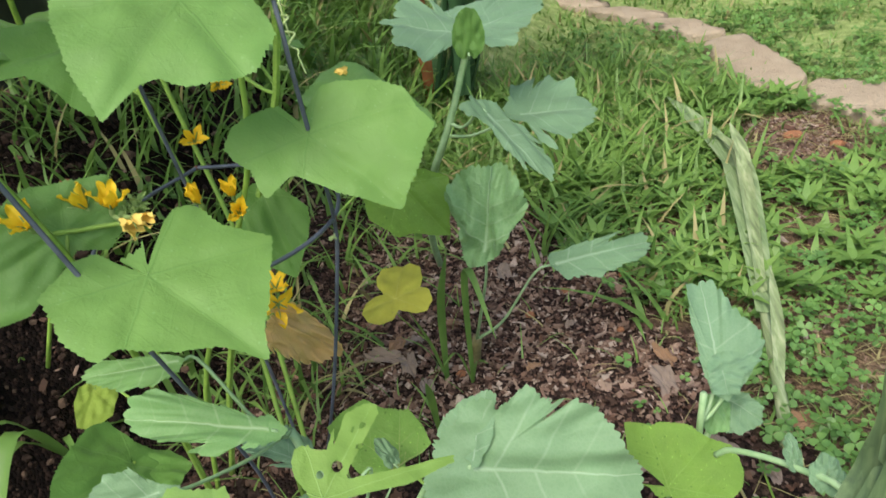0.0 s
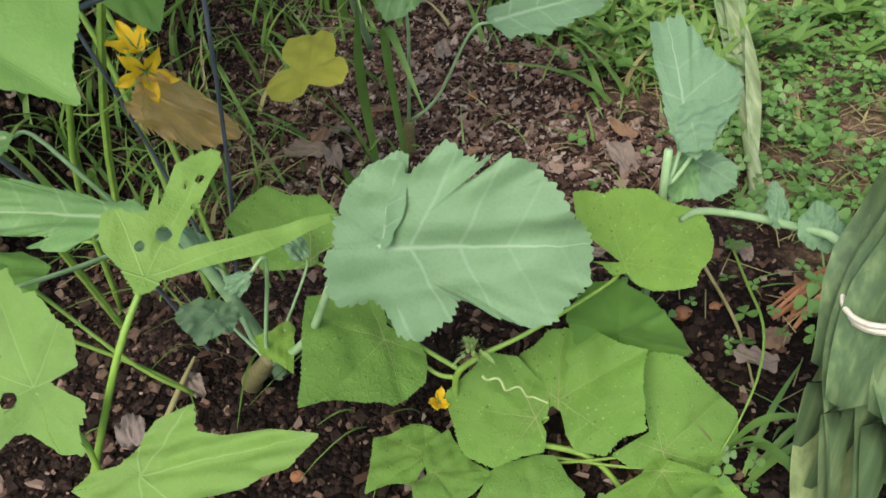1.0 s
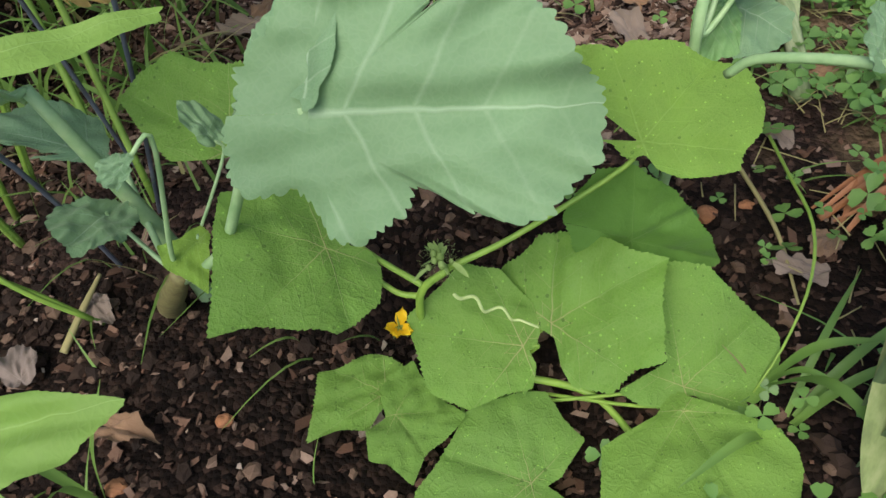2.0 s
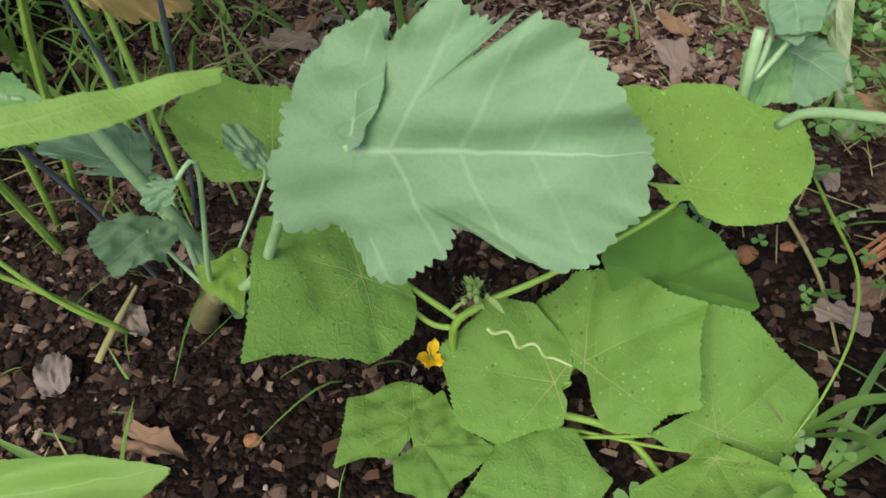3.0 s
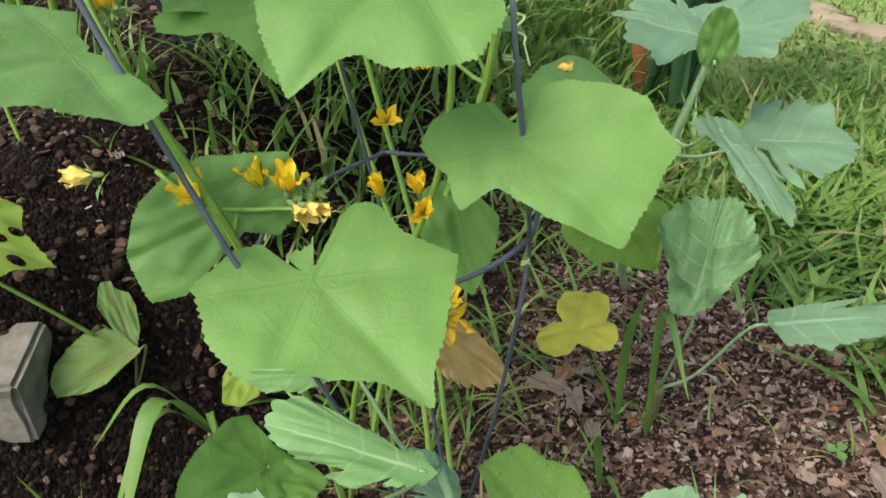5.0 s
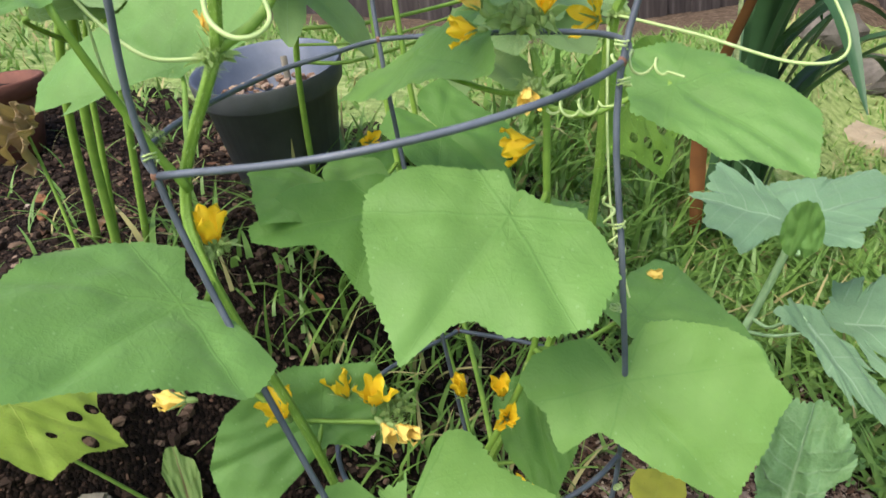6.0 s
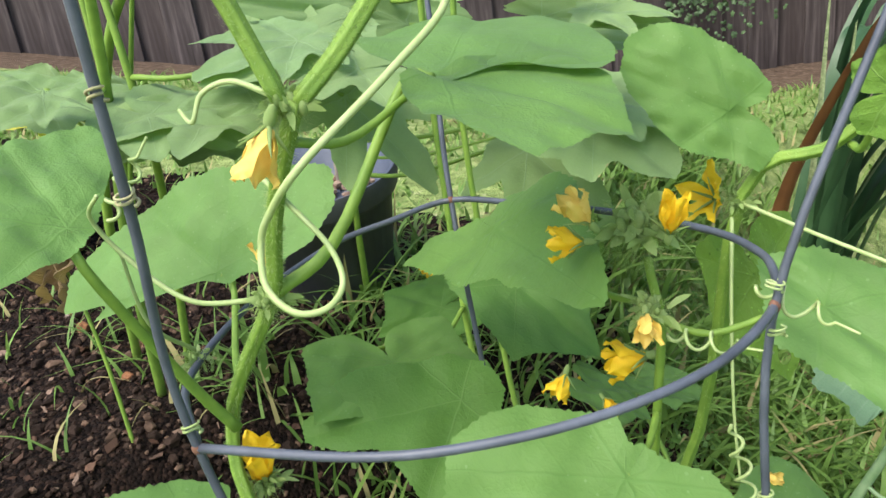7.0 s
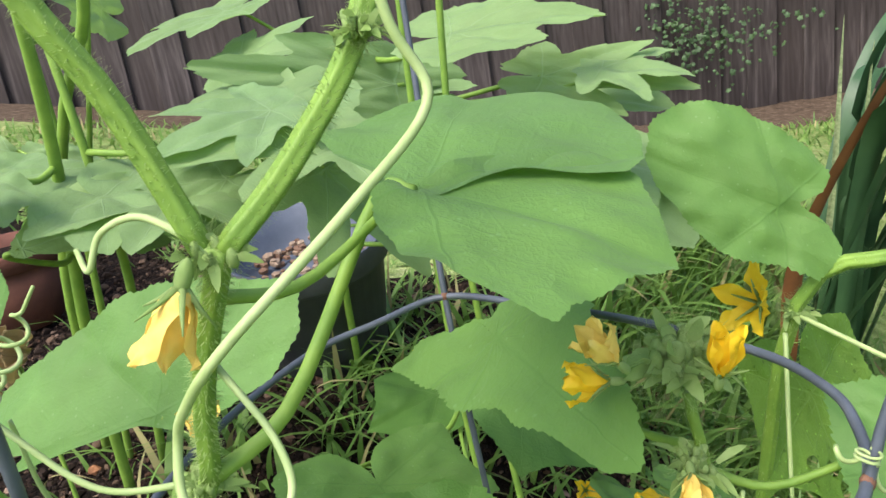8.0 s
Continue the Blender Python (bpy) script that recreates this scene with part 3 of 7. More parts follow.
PROFILES = {
    # angle from the tip in degrees: reach of the margin
    "cucumber": ((0, 1.02), (5, 0.94), (16, 0.84), (29, 0.79), (44, 0.84), (54, 0.94), (58, 1.0), (62, 0.93), (76, 0.78), (92, 0.73), (108, 0.76), (120, 0.83), (125, 0.83), (133, 0.74), (146, 0.64), (162, 0.5), (173, 0.3), (180, 0.05)),
    "cucumber_young": ((0, 1.02), (5, 0.93), (28, 0.78), (46, 0.86), (54, 0.95), (58, 1.02), (62, 0.94), (70, 0.83), (88, 0.74), (108, 0.78), (122, 0.88), (136, 0.7), (160, 0.48), (173, 0.26), (180, 0.04)),
    "kale": ((0, 1.0), (20, 0.97), (40, 0.9), (60, 0.86), (80, 0.78), (100, 0.66), (120, 0.54), (140, 0.43), (160, 0.36), (172, 0.3), (180, 0.22)),
    "okra": ((0, 1.0), (9, 0.82), (20, 0.52), (27, 0.45), (36, 0.68), (46, 0.95), (55, 0.7), (68, 0.42), (76, 0.4), (92, 0.7), (106, 0.55), (125, 0.36), (150, 0.34), (168, 0.26), (180, 0.05)),
    "okra_young": ((0, 1.0), (12, 0.9), (26, 0.66), (34, 0.66), (46, 0.88), (60, 0.78), (74, 0.62), (92, 0.7), (112, 0.62), (140, 0.5), (165, 0.34), (180, 0.06)),
    # lobes and bays that differ to both sides, from -180 to 180
    "kale_roof": ((-180.0, 0.281), (-174.0, 0.272), (-128.6, 0.287), (-102.5, 0.357), (-90.9, 0.398), (-81.6, 0.426), (-73.6, 0.425), (-69.2, 0.376), (-64.3, 0.465), (-58.7, 0.587), (-47.8, 0.585), (-42.7, 0.652), (-41.2, 0.593), (-39.6, 0.708), (-37.2, 0.530), (-36.2, 0.753), (-30.3, 0.787), (-23.0, 0.829), (-21.9, 0.865), (-6.3, 0.963), (-0.6, 1.000), (11.3, 0.991), (17.7, 0.929), (22.7, 0.876), (28.1, 0.779), (32.8, 0.619), (37.4, 0.418), (48.0, 0.465), (66.0, 0.481), (74.8, 0.475), (83.8, 0.417), (99.1, 0.265), (114.9, 0.318), (133.1, 0.387), (146.6, 0.363), (164.1, 0.308), (180.0, 0.281)),
    "cuke_a": ((-180, 0.18), (-147, 0.19), (-132, 0.41), (-116, 0.52), (-87, 0.66), (-69, 0.69), (-49, 0.78), (-38, 0.74), (0, 0.99), (6, 1.27), (20, 1.04), (55, 0.96), (72, 1.00), (92, 0.75), (124, 0.54), (137, 0.41), (146, 0.17), (180, 0.18)),
    "cuke_b": ((-180, 0.22), (-133, 0.29), (-127, 0.44), (-120, 0.04), (-92, 0.76), (-74, 1.19), (-62, 1.04), (-55, 0.96), (-46, 1.01), (-20, 1.01), (-0, 1.00), (16, 1.17), (36, 1.15), (48, 1.07), (59, 0.94), (70, 0.94), (80, 0.74), (98, 0.51), (114, 0.32), (125, 0.14), (180, 0.22)),
    "cuke_c": ((-180, 0.10), (-136, 0.10), (-133, 0.26), (-126, 0.46), (-108, 0.61), (-88, 0.58), (-71, 0.66), (-53, 0.68), (-29, 0.75), (-11, 0.84), (-0, 1.00), (19, 0.86), (44, 0.93), (55, 0.73), (74, 0.69), (96, 0.49), (101, 0.34), (106, 0.11), (180, 0.10)),
    "cuke_d": ((-180, 0.12), (-153, 0.07), (-135, 0.20), (-110, 0.38), (-77, 0.44), (-56, 0.72), (-34, 0.89), (-6, 0.96), (7, 1.05), (29, 0.88), (45, 0.92), (66, 0.71), (99, 0.37), (131, 0.21), (180, 0.12)),
    "cuke_h": ((-180, 0.31), (-164, 0.45), (-143, 0.64), (-82, 0.29), (-67, 0.83), (-54, 1.22), (-36, 1.20), (-22, 1.04), (13, 1.06), (41, 0.87), (61, 0.66), (76, 0.40), (84, 0.13), (155, 0.10), (173, 0.26), (180, 0.31)),
    "cuke_j": ((-180, 0.27), (-161, 0.27), (-127, 0.21), (-52, 1.07), (-43, 1.37), (-35, 1.52), (-18, 1.69), (-3, 1.64), (18, 1.55), (45, 1.58), (67, 1.58), (91, 1.13), (110, 0.35), (168, 0.27), (180, 0.27)),
    "cuke_g": ((-180, 0.31), (-170, 0.50), (-132, 0.69), (-92, 0.93), (-58, 1.21), (-39, 1.29), (-24, 1.33), (-1, 1.07), (32, 1.10), (60, 1.05), (83, 1.10), (99, 0.85), (124, 0.81), (150, 0.36), (173, 0.18), (180, 0.31)),
    "cuke_e": ((-180, 0.31), (-82, 0.10), (-39, 0.25), (-33, 0.46), (-5, 0.69), (0, 1.01), (23, 0.78), (49, 0.78), (70, 0.54), (180, 0.31)),
    "cuke_f": ((-180, 0.61), (-159, 0.75), (-129, 1.18), (-88, 0.83), (-54, 1.40), (-39, 1.22), (0, 1.00), (21, 1.43), (43, 1.00), (63, 1.06), (92, 0.68), (114, 0.20), (180, 0.61)),
    "cuke_k": ((-180, 0.71), (-173, 0.77), (-158, 0.85), (-138, 0.95), (-118, 0.87), (-87, 0.67), (-27, 0.70), (1, 1.01), (11, 0.84), (24, 0.57), (66, 0.29), (167, 0.58), (180, 0.71)),
    "cuke_m": ((-180, 0.09), (-96, 0.10), (-44, 0.48), (-13, 0.82), (-4, 1.06), (10, 1.02), (29, 0.95), (42, 0.73), (67, 0.70), (84, 0.58), (115, 0.47), (121, 0.31), (128, 0.08), (180, 0.09)),
    "okra_fork": ((-180, 0.12), (-92, 0.16), (-80, 0.30), (-68, 0.43), (-56, 0.51), (-48, 0.51), (-38, 0.43), (-24, 0.40), (-19, 0.65), (-16, 0.45), (-13, 0.79), (-6, 0.91), (0, 1.00), (6, 0.92), (16, 0.31), (26, 0.26), (42, 0.60), (46, 1.22), (49, 1.21), (56, 0.75), (77, 0.09), (180, 0.12)),
    "okra_broad": ((-180, 0.56), (-158, 0.37), (-137, 0.37), (-128, 0.70), (-110, 1.28), (-82, 1.34), (-70, 0.90), (-54, 1.39), (-43, 1.15), (-31, 1.22), (-19, 1.27), (-13, 1.12), (-8, 1.08), (-0, 0.99), (9, 0.96), (16, 0.75), (29, 0.69), (43, 0.56), (61, 0.54), (91, 0.38), (97, 0.12), (130, 0.45), (158, 0.54), (163, 0.70), (180, 0.56)),
    "vine_front": ((-180, 0.24), (-146, 0.23), (-142, 0.33), (-138, 0.07), (-123, 0.46), (-120, 0.58), (-112, 0.66), (-104, 0.66), (-82, 0.61), (-62, 0.84), (-25, 0.78), (-7, 0.89), (-0, 1.01), (8, 0.75), (39, 0.61), (61, 0.58), (68, 0.70), (75, 0.68), (93, 0.65), (124, 0.64), (151, 0.48), (169, 0.38), (172, 0.07), (176, 0.24), (180, 0.24)),
    "vine_wire": ((-180, 0.42), (-172, 0.38), (-161, 0.14), (-117, 0.47), (-97, 0.59), (-77, 0.83), (-65, 0.96), (-51, 1.01), (-44, 1.13), (-34, 1.03), (1, 1.07), (25, 0.60), (71, 0.39), (83, 0.69), (111, 0.60), (121, 0.67), (133, 0.74), (147, 0.68), (167, 0.50), (180, 0.42)),
    "vine_behind": ((-180, 0.35), (-111, 0.38), (-96, 0.58), (-76, 0.87), (-57, 0.82), (-21, 0.79), (-0, 1.03), (21, 1.20), (37, 1.12), (62, 0.63), (102, 0.31), (180, 0.35)),
    "vine_low": ((-180, 0.23), (-156, 0.17), (-85, 0.38), (-57, 0.68), (-1, 1.02), (12, 0.85), (27, 0.71), (46, 0.76), (85, 0.68), (116, 0.59), (144, 0.32), (180, 0.23)),
    "vine_side": ((-180, 0.74), (-155, 0.67), (-122, 0.51), (-86, 0.24), (-35, 0.99), (-23, 1.24), (-10, 1.19), (1, 1.15), (16, 1.01), (30, 0.91), (50, 0.75), (84, 0.61), (157, 0.78), (178, 0.75), (180, 0.74)),
    "vine_dark": ((-180, 0.15), (-167, 0.12), (-74, 0.23), (-49, 0.50), (-34, 0.61), (-14, 0.78), (1, 1.00), (13, 0.84), (36, 0.62), (78, 0.40), (111, 0.29), (180, 0.15)),
    "vine_mid": ((-180, 0.17), (-147, 0.20), (-130, 0.36), (-112, 0.47), (-100, 0.57), (-90, 0.65), (-66, 0.73), (-44, 0.71), (-31, 0.69), (-16, 0.63), (-8, 0.70), (0, 1.00), (6, 0.92), (16, 0.87), (42, 0.77), (59, 0.77), (69, 0.75), (80, 0.65), (94, 0.52), (143, 0.28), (156, 0.15), (180, 0.17)),
    "vine_inner": ((-180, 0.30), (-121, 0.31), (-71, 0.91), (-66, 0.85), (-37, 0.63), (-21, 0.63), (-12, 0.84), (-3, 1.01), (5, 1.03), (8, 0.94), (20, 0.85), (32, 0.70), (49, 0.44), (95, 0.34), (129, 0.32), (161, 0.30), (180, 0.30)),
    "vine_left": ((-180, 0.17), (-156, 0.10), (-142, 0.17), (-82, 0.67), (-69, 0.75), (-54, 0.81), (-43, 0.72), (-17, 0.85), (-4, 0.94), (8, 1.23), (53, 0.93), (68, 0.79), (86, 0.74), (104, 0.67), (123, 0.64), (137, 0.60), (147, 0.56), (150, 0.28), (180, 0.17)),
    "vine_fold": ((-180, 0.10), (-160, 0.08), (-74, 0.40), (-66, 0.70), (-53, 0.89), (-41, 0.96), (-25, 0.91), (-0, 1.01), (15, 0.92), (26, 0.87), (35, 0.88), (43, 0.95), (55, 0.71), (62, 0.57), (74, 0.56), (78, 0.44), (102, 0.30), (131, 0.21), (167, 0.12), (180, 0.10)),
    "vine_top": ((-180, 0.13), (-138, 0.14), (-119, 0.45), (-110, 0.71), (-86, 0.94), (-70, 1.16), (-58, 1.29), (-47, 1.64), (-36, 1.56), (-23, 1.37), (-10, 1.17), (6, 0.94), (15, 0.80), (17, 0.33), (52, 0.13), (180, 0.13)),
    "vine_right": ((-180, 0.37), (-175, 0.41), (-165, 0.54), (-137, 0.60), (-111, 0.42), (-73, 0.51), (-54, 0.56), (-34, 0.64), (-20, 0.74), (-12, 0.89), (-3, 0.98), (13, 1.09), (26, 1.01), (36, 0.92), (51, 0.76), (97, 0.49), (128, 0.43), (141, 0.34), (150, 0.14), (180, 0.37)),
    "vine_back": ((-180, 0.18), (-168, 0.13), (-74, 0.13), (-58, 1.20), (-53, 1.01), (-51, 1.49), (-37, 1.51), (0, 1.00), (26, 0.95), (60, 0.95), (101, 1.30), (115, 1.16), (129, 0.88), (140, 0.57), (155, 0.27), (180, 0.18)),
    "vine_edge": ((-180, 0.21), (-176, 0.21), (-143, 0.36), (-122, 0.70), (-106, 0.81), (-72, 0.82), (-32, 0.95), (-0, 1.00), (22, 1.09), (35, 1.17), (48, 0.80), (124, 0.17), (180, 0.21)),
    "vine_shade": ((-180, 0.28), (-167, 0.16), (-25, 0.47), (-14, 0.72), (-6, 0.91), (-0, 1.00), (4, 0.92), (8, 0.68), (16, 0.55), (22, 0.40), (65, 0.31), (107, 0.30), (144, 0.68), (155, 0.52), (166, 0.39), (180, 0.28)),
    "vine_far": ((-180, 0.41), (-175, 0.43), (-133, 0.38), (-104, 0.34), (-63, 0.44), (-34, 0.65), (-23, 0.83), (-11, 0.93), (2, 1.03), (27, 0.65), (45, 0.40), (98, 0.33), (142, 0.28), (180, 0.41)),
    "under_left": ((-180, 0.28), (-50, 0.33), (-30, 0.56), (-15, 0.88), (-2, 1.05), (16, 0.87), (38, 0.69), (82, 0.59), (109, 0.59), (137, 0.27), (180, 0.28)),
    "under_right": ((-180, 0.45), (-113, 0.40), (-67, 0.31), (-32, 0.65), (-0, 1.00), (34, 0.96), (57, 0.75), (78, 0.53), (180, 0.45)),
    "kale_low": ((-180, 0.14), (-174, 0.15), (-126, 0.10), (-42, 0.23), (-38, 0.15), (-36, 0.41), (-21, 0.56), (-18, 0.42), (-13, 0.74), (-7, 0.93), (0, 1.00), (8, 0.99), (15, 0.90), (17, 0.70), (20, 0.35), (22, 0.46), (34, 0.11), (149, 0.09), (180, 0.14)),
    "kale_blue": ((-179, 0.27), (-151, 0.23), (-42, 0.23), (-12, 0.54), (-8, 0.96), (1, 1.01), (11, 0.90), (15, 0.72), (36, 0.62), (56, 0.47), (63, 0.20), (111, 0.09), (180, 0.26)),
    "kale_round": ((-180, 0.16), (-174, 0.16), (-142, 0.24), (-79, 0.30), (-46, 0.47), (-41, 0.74), (-31, 0.88), (-17, 0.94), (-1, 1.00), (8, 1.02), (23, 0.91), (33, 0.81), (41, 0.61), (45, 0.39), (70, 0.24), (116, 0.14), (180, 0.16)),
    "kale_fallen": ((-180, 0.06), (-42, 0.13), (-21, 0.36), (-12, 0.79), (-8, 0.56), (-6, 1.02), (1, 1.00), (12, 0.81), (24, 0.50), (38, 0.39), (40, 0.26), (79, 0.23), (160, 0.05), (180, 0.06)),
    "kale_far_a": ((-180, 0.27), (-99, 0.32), (-90, 0.63), (-63, 0.86), (-59, 0.45), (-54, 1.02), (-42, 0.85), (-38, 1.11), (-24, 0.88), (-10, 1.02), (1, 1.01), (24, 0.89), (41, 0.77), (55, 0.86), (63, 0.59), (65, 0.38), (69, 0.84), (82, 0.63), (87, 0.22), (180, 0.27)),
    "kale_far_b": ((-180, 0.27), (-111, 0.19), (-42, 0.25), (-38, 0.43), (-25, 0.72), (-21, 0.57), (-17, 0.91), (-4, 1.12), (8, 0.66), (13, 0.87), (43, 0.26), (99, 0.21), (129, 0.34), (180, 0.27)),
    "kale_far_c": ((-180, 0.26), (-77, 0.34), (-61, 0.90), (-42, 0.81), (-32, 0.95), (-15, 0.90), (1, 1.01), (9, 0.74), (14, 0.89), (45, 0.98), (56, 0.55), (61, 1.04), (102, 0.20), (180, 0.26)),
    "kale_far_d": ((-180, 0.20), (-28, 0.88), (-22, 1.16), (-16, 1.43), (-8, 1.46), (16, 0.94), (42, 0.63), (72, 0.63), (93, 0.53), (111, 0.28), (159, 0.11), (180, 0.20)),
    "kale_frill_a": ((-180, 0.11), (-103, 0.10), (-14, 0.67), (-7, 1.02), (6, 1.01), (15, 0.78), (37, 0.64), (48, 0.53), (61, 0.33), (113, 0.13), (180, 0.11)),
    "kale_frill_b": ((-180, 0.77), (-136, 0.88), (-97, 1.49), (-58, 0.77), (-20, 1.06), (28, 1.04), (66, 0.66), (132, 0.64), (180, 0.77)),
    "kale_frill_c": ((-180, 0.29), (-122, 0.21), (-56, 0.49), (-24, 0.92), (2, 1.03), (40, 1.02), (62, 0.97), (84, 0.41), (180, 0.29)),
    "kale_frill_d": ((-180, 0.22), (-84, 0.28), (-43, 0.98), (-12, 1.13), (16, 0.89), (63, 0.59), (127, 0.19), (180, 0.22)),
    "kale_side_a": ((-180, 0.09), (-49, 0.17), (-26, 0.68), (-18, 0.36), (-12, 0.89), (-7, 1.16), (9, 1.17), (23, 1.08), (35, 0.93), (46, 0.75), (66, 0.50), (92, 0.23), (147, 0.07), (180, 0.09)),
    "kale_side_b": ((-180, 0.44), (-170, 0.43), (-107, 0.36), (-64, 0.49), (-37, 0.72), (-21, 0.82), (-12, 1.06), (-3, 1.03), (17, 0.82), (49, 0.67), (71, 0.54), (109, 0.45), (153, 0.47), (180, 0.44)),
    "kale_side_c": ((-180, 0.40), (-168, 0.41), (-68, 0.36), (-33, 0.80), (4, 1.11), (44, 0.96), (99, 0.39), (180, 0.40)),
    "kale_pod": ((-180, 0.30), (-57, 0.25), (-2, 1.01), (20, 0.72), (61, 0.74), (101, 0.75), (118, 0.32), (180, 0.30)),
    "kale_ear": ((-180, 0.13), (-176, 0.12), (-44, 0.39), (-26, 0.76), (-1, 1.04), (21, 0.85), (64, 0.49), (180, 0.13)),
    "lime_scrap": ((-180, 0.35), (-65, 0.63), (-46, 0.82), (-16, 1.00), (7, 1.02), (40, 0.57), (93, 0.37), (150, 0.28), (180, 0.35)),
    "beet_a": ((-180, 0.04), (-76, 0.05), (-25, 0.50), (-15, 0.72), (-7, 0.93), (-3, 0.99), (9, 0.99), (20, 0.88), (34, 0.77), (51, 0.64), (68, 0.49), (80, 0.31), (117, 0.04), (180, 0.04)),
    "beet_b": ((-180, 0.06), (-86, 0.07), (-29, 0.52), (-25, 0.31), (-18, 0.73), (-9, 0.94), (-5, 1.02), (2, 1.00), (4, 0.87), (15, 0.77), (23, 0.57), (39, 0.26), (97, 0.06), (180, 0.06)),
    "okra_spear": ((-180, 0.41), (-166, 0.31), (-146, 0.13), (-66, 0.29), (-44, 0.46), (-24, 0.37), (-12, 0.50), (-6, 0.75), (-0, 1.00), (10, 0.83), (13, 0.70), (18, 0.62), (28, 0.42), (102, 0.15), (167, 0.33), (180, 0.41)),
    "kale_shade": ((-180, 0.07), (-90, 0.10), (-39, 0.41), (-25, 0.50), (-21, 0.66), (-6, 0.94), (-0, 1.00), (6, 0.92), (11, 0.80), (14, 0.48), (29, 0.28), (109, 0.05), (180, 0.07)),
    "leaf_tan": ((-180, 0.10), (-126, 0.11), (-95, 0.22), (-60, 0.32), (-22, 0.76), (-9, 0.88), (1, 1.01), (10, 0.73), (67, 0.21), (122, 0.09), (180, 0.10)),
    "leaf_trefoil": ((-180, 0.68), (-167, 0.80), (-146, 0.83), (-121, 0.77), (-99, 0.65), (-84, 0.47), (-67, 0.29), (-52, 0.58), (-39, 0.80), (-26, 0.98), (-9, 1.02), (9, 1.03), (26, 0.96), (44, 0.74), (58, 0.57), (75, 0.72), (97, 0.80), (116, 0.82), (133, 0.69), (149, 0.47), (160, 0.33), (176, 0.65), (180, 0.68)),
    "kale_lobe_a": ((-180, 0.09), (-112, 0.04), (-82, 0.44), (-69, 0.74), (-49, 0.78), (-31, 0.84), (-12, 0.93), (-0, 1.01), (13, 0.97), (21, 0.64), (35, 0.48), (44, 0.35), (66, 0.17), (180, 0.09)),
    "okra_back": ((-180, 0.08), (-128, 0.08), (-59, 0.30), (-40, 0.54), (-25, 0.80), (-8, 1.02), (5, 0.97), (14, 0.75), (27, 0.38), (52, 0.08), (180, 0.08)),
    "okra_side": ((-180, 0.11), (-151, 0.04), (-53, 0.35), (-31, 0.68), (-19, 0.97), (-7, 1.14), (23, 0.95), (37, 0.80), (51, 0.47), (92, 0.34), (180, 0.11)),
    "okra_middle": ((-180, 0.16), (-127, 0.16), (-61, 0.47), (-30, 0.64), (-20, 0.89), (-0, 1.04), (16, 0.92), (19, 0.63), (42, 0.44), (98, 0.15), (180, 0.16)),
    "oval": ((0, 1.0), (15, 0.93), (35, 0.76), (60, 0.56), (90, 0.42), (130, 0.28), (160, 0.18), (180, 0.04)),
}
RIBS = {"cucumber": CU_ANGLES, "cucumber_young": CU_ANGLES, "kale": (0,), "okra": (0, 47, -47, 95, -95), "okra_young": (0, 47, -47, 95, -95), "oval": (0,)}


def ribs_of(profile):
    """The angles at which the main ribs of a leaf leave its stalk."""
    if profile in RIBS:
        return RIBS[profile]
    return (0,) if profile.startswith("kale") else OKRA_RIBS if profile.startswith("okra") else CU_ANGLES


def straight_reach(theta, keys):
    """Reach of a margin that runs straight from one lobe or bay to the next."""
    i = np.clip(np.searchsorted(keys[:, 0], theta) - 1, 0, len(keys) - 2)
    (a0, r0), (a1, r1) = keys[i].T, keys[i + 1].T
    wide = a1 - a0 > 100
    d0, d1, d = np.radians(theta - a0), np.radians(a1 - theta), np.radians(a1 - a0)
    line = r0 * r1 * np.sin(d) / np.maximum(r0 * np.sin(d0) + r1 * np.sin(d1), 1e-4)
    return np.where(wide, np.interp(theta, keys[:, 0], keys[:, 1]), line)


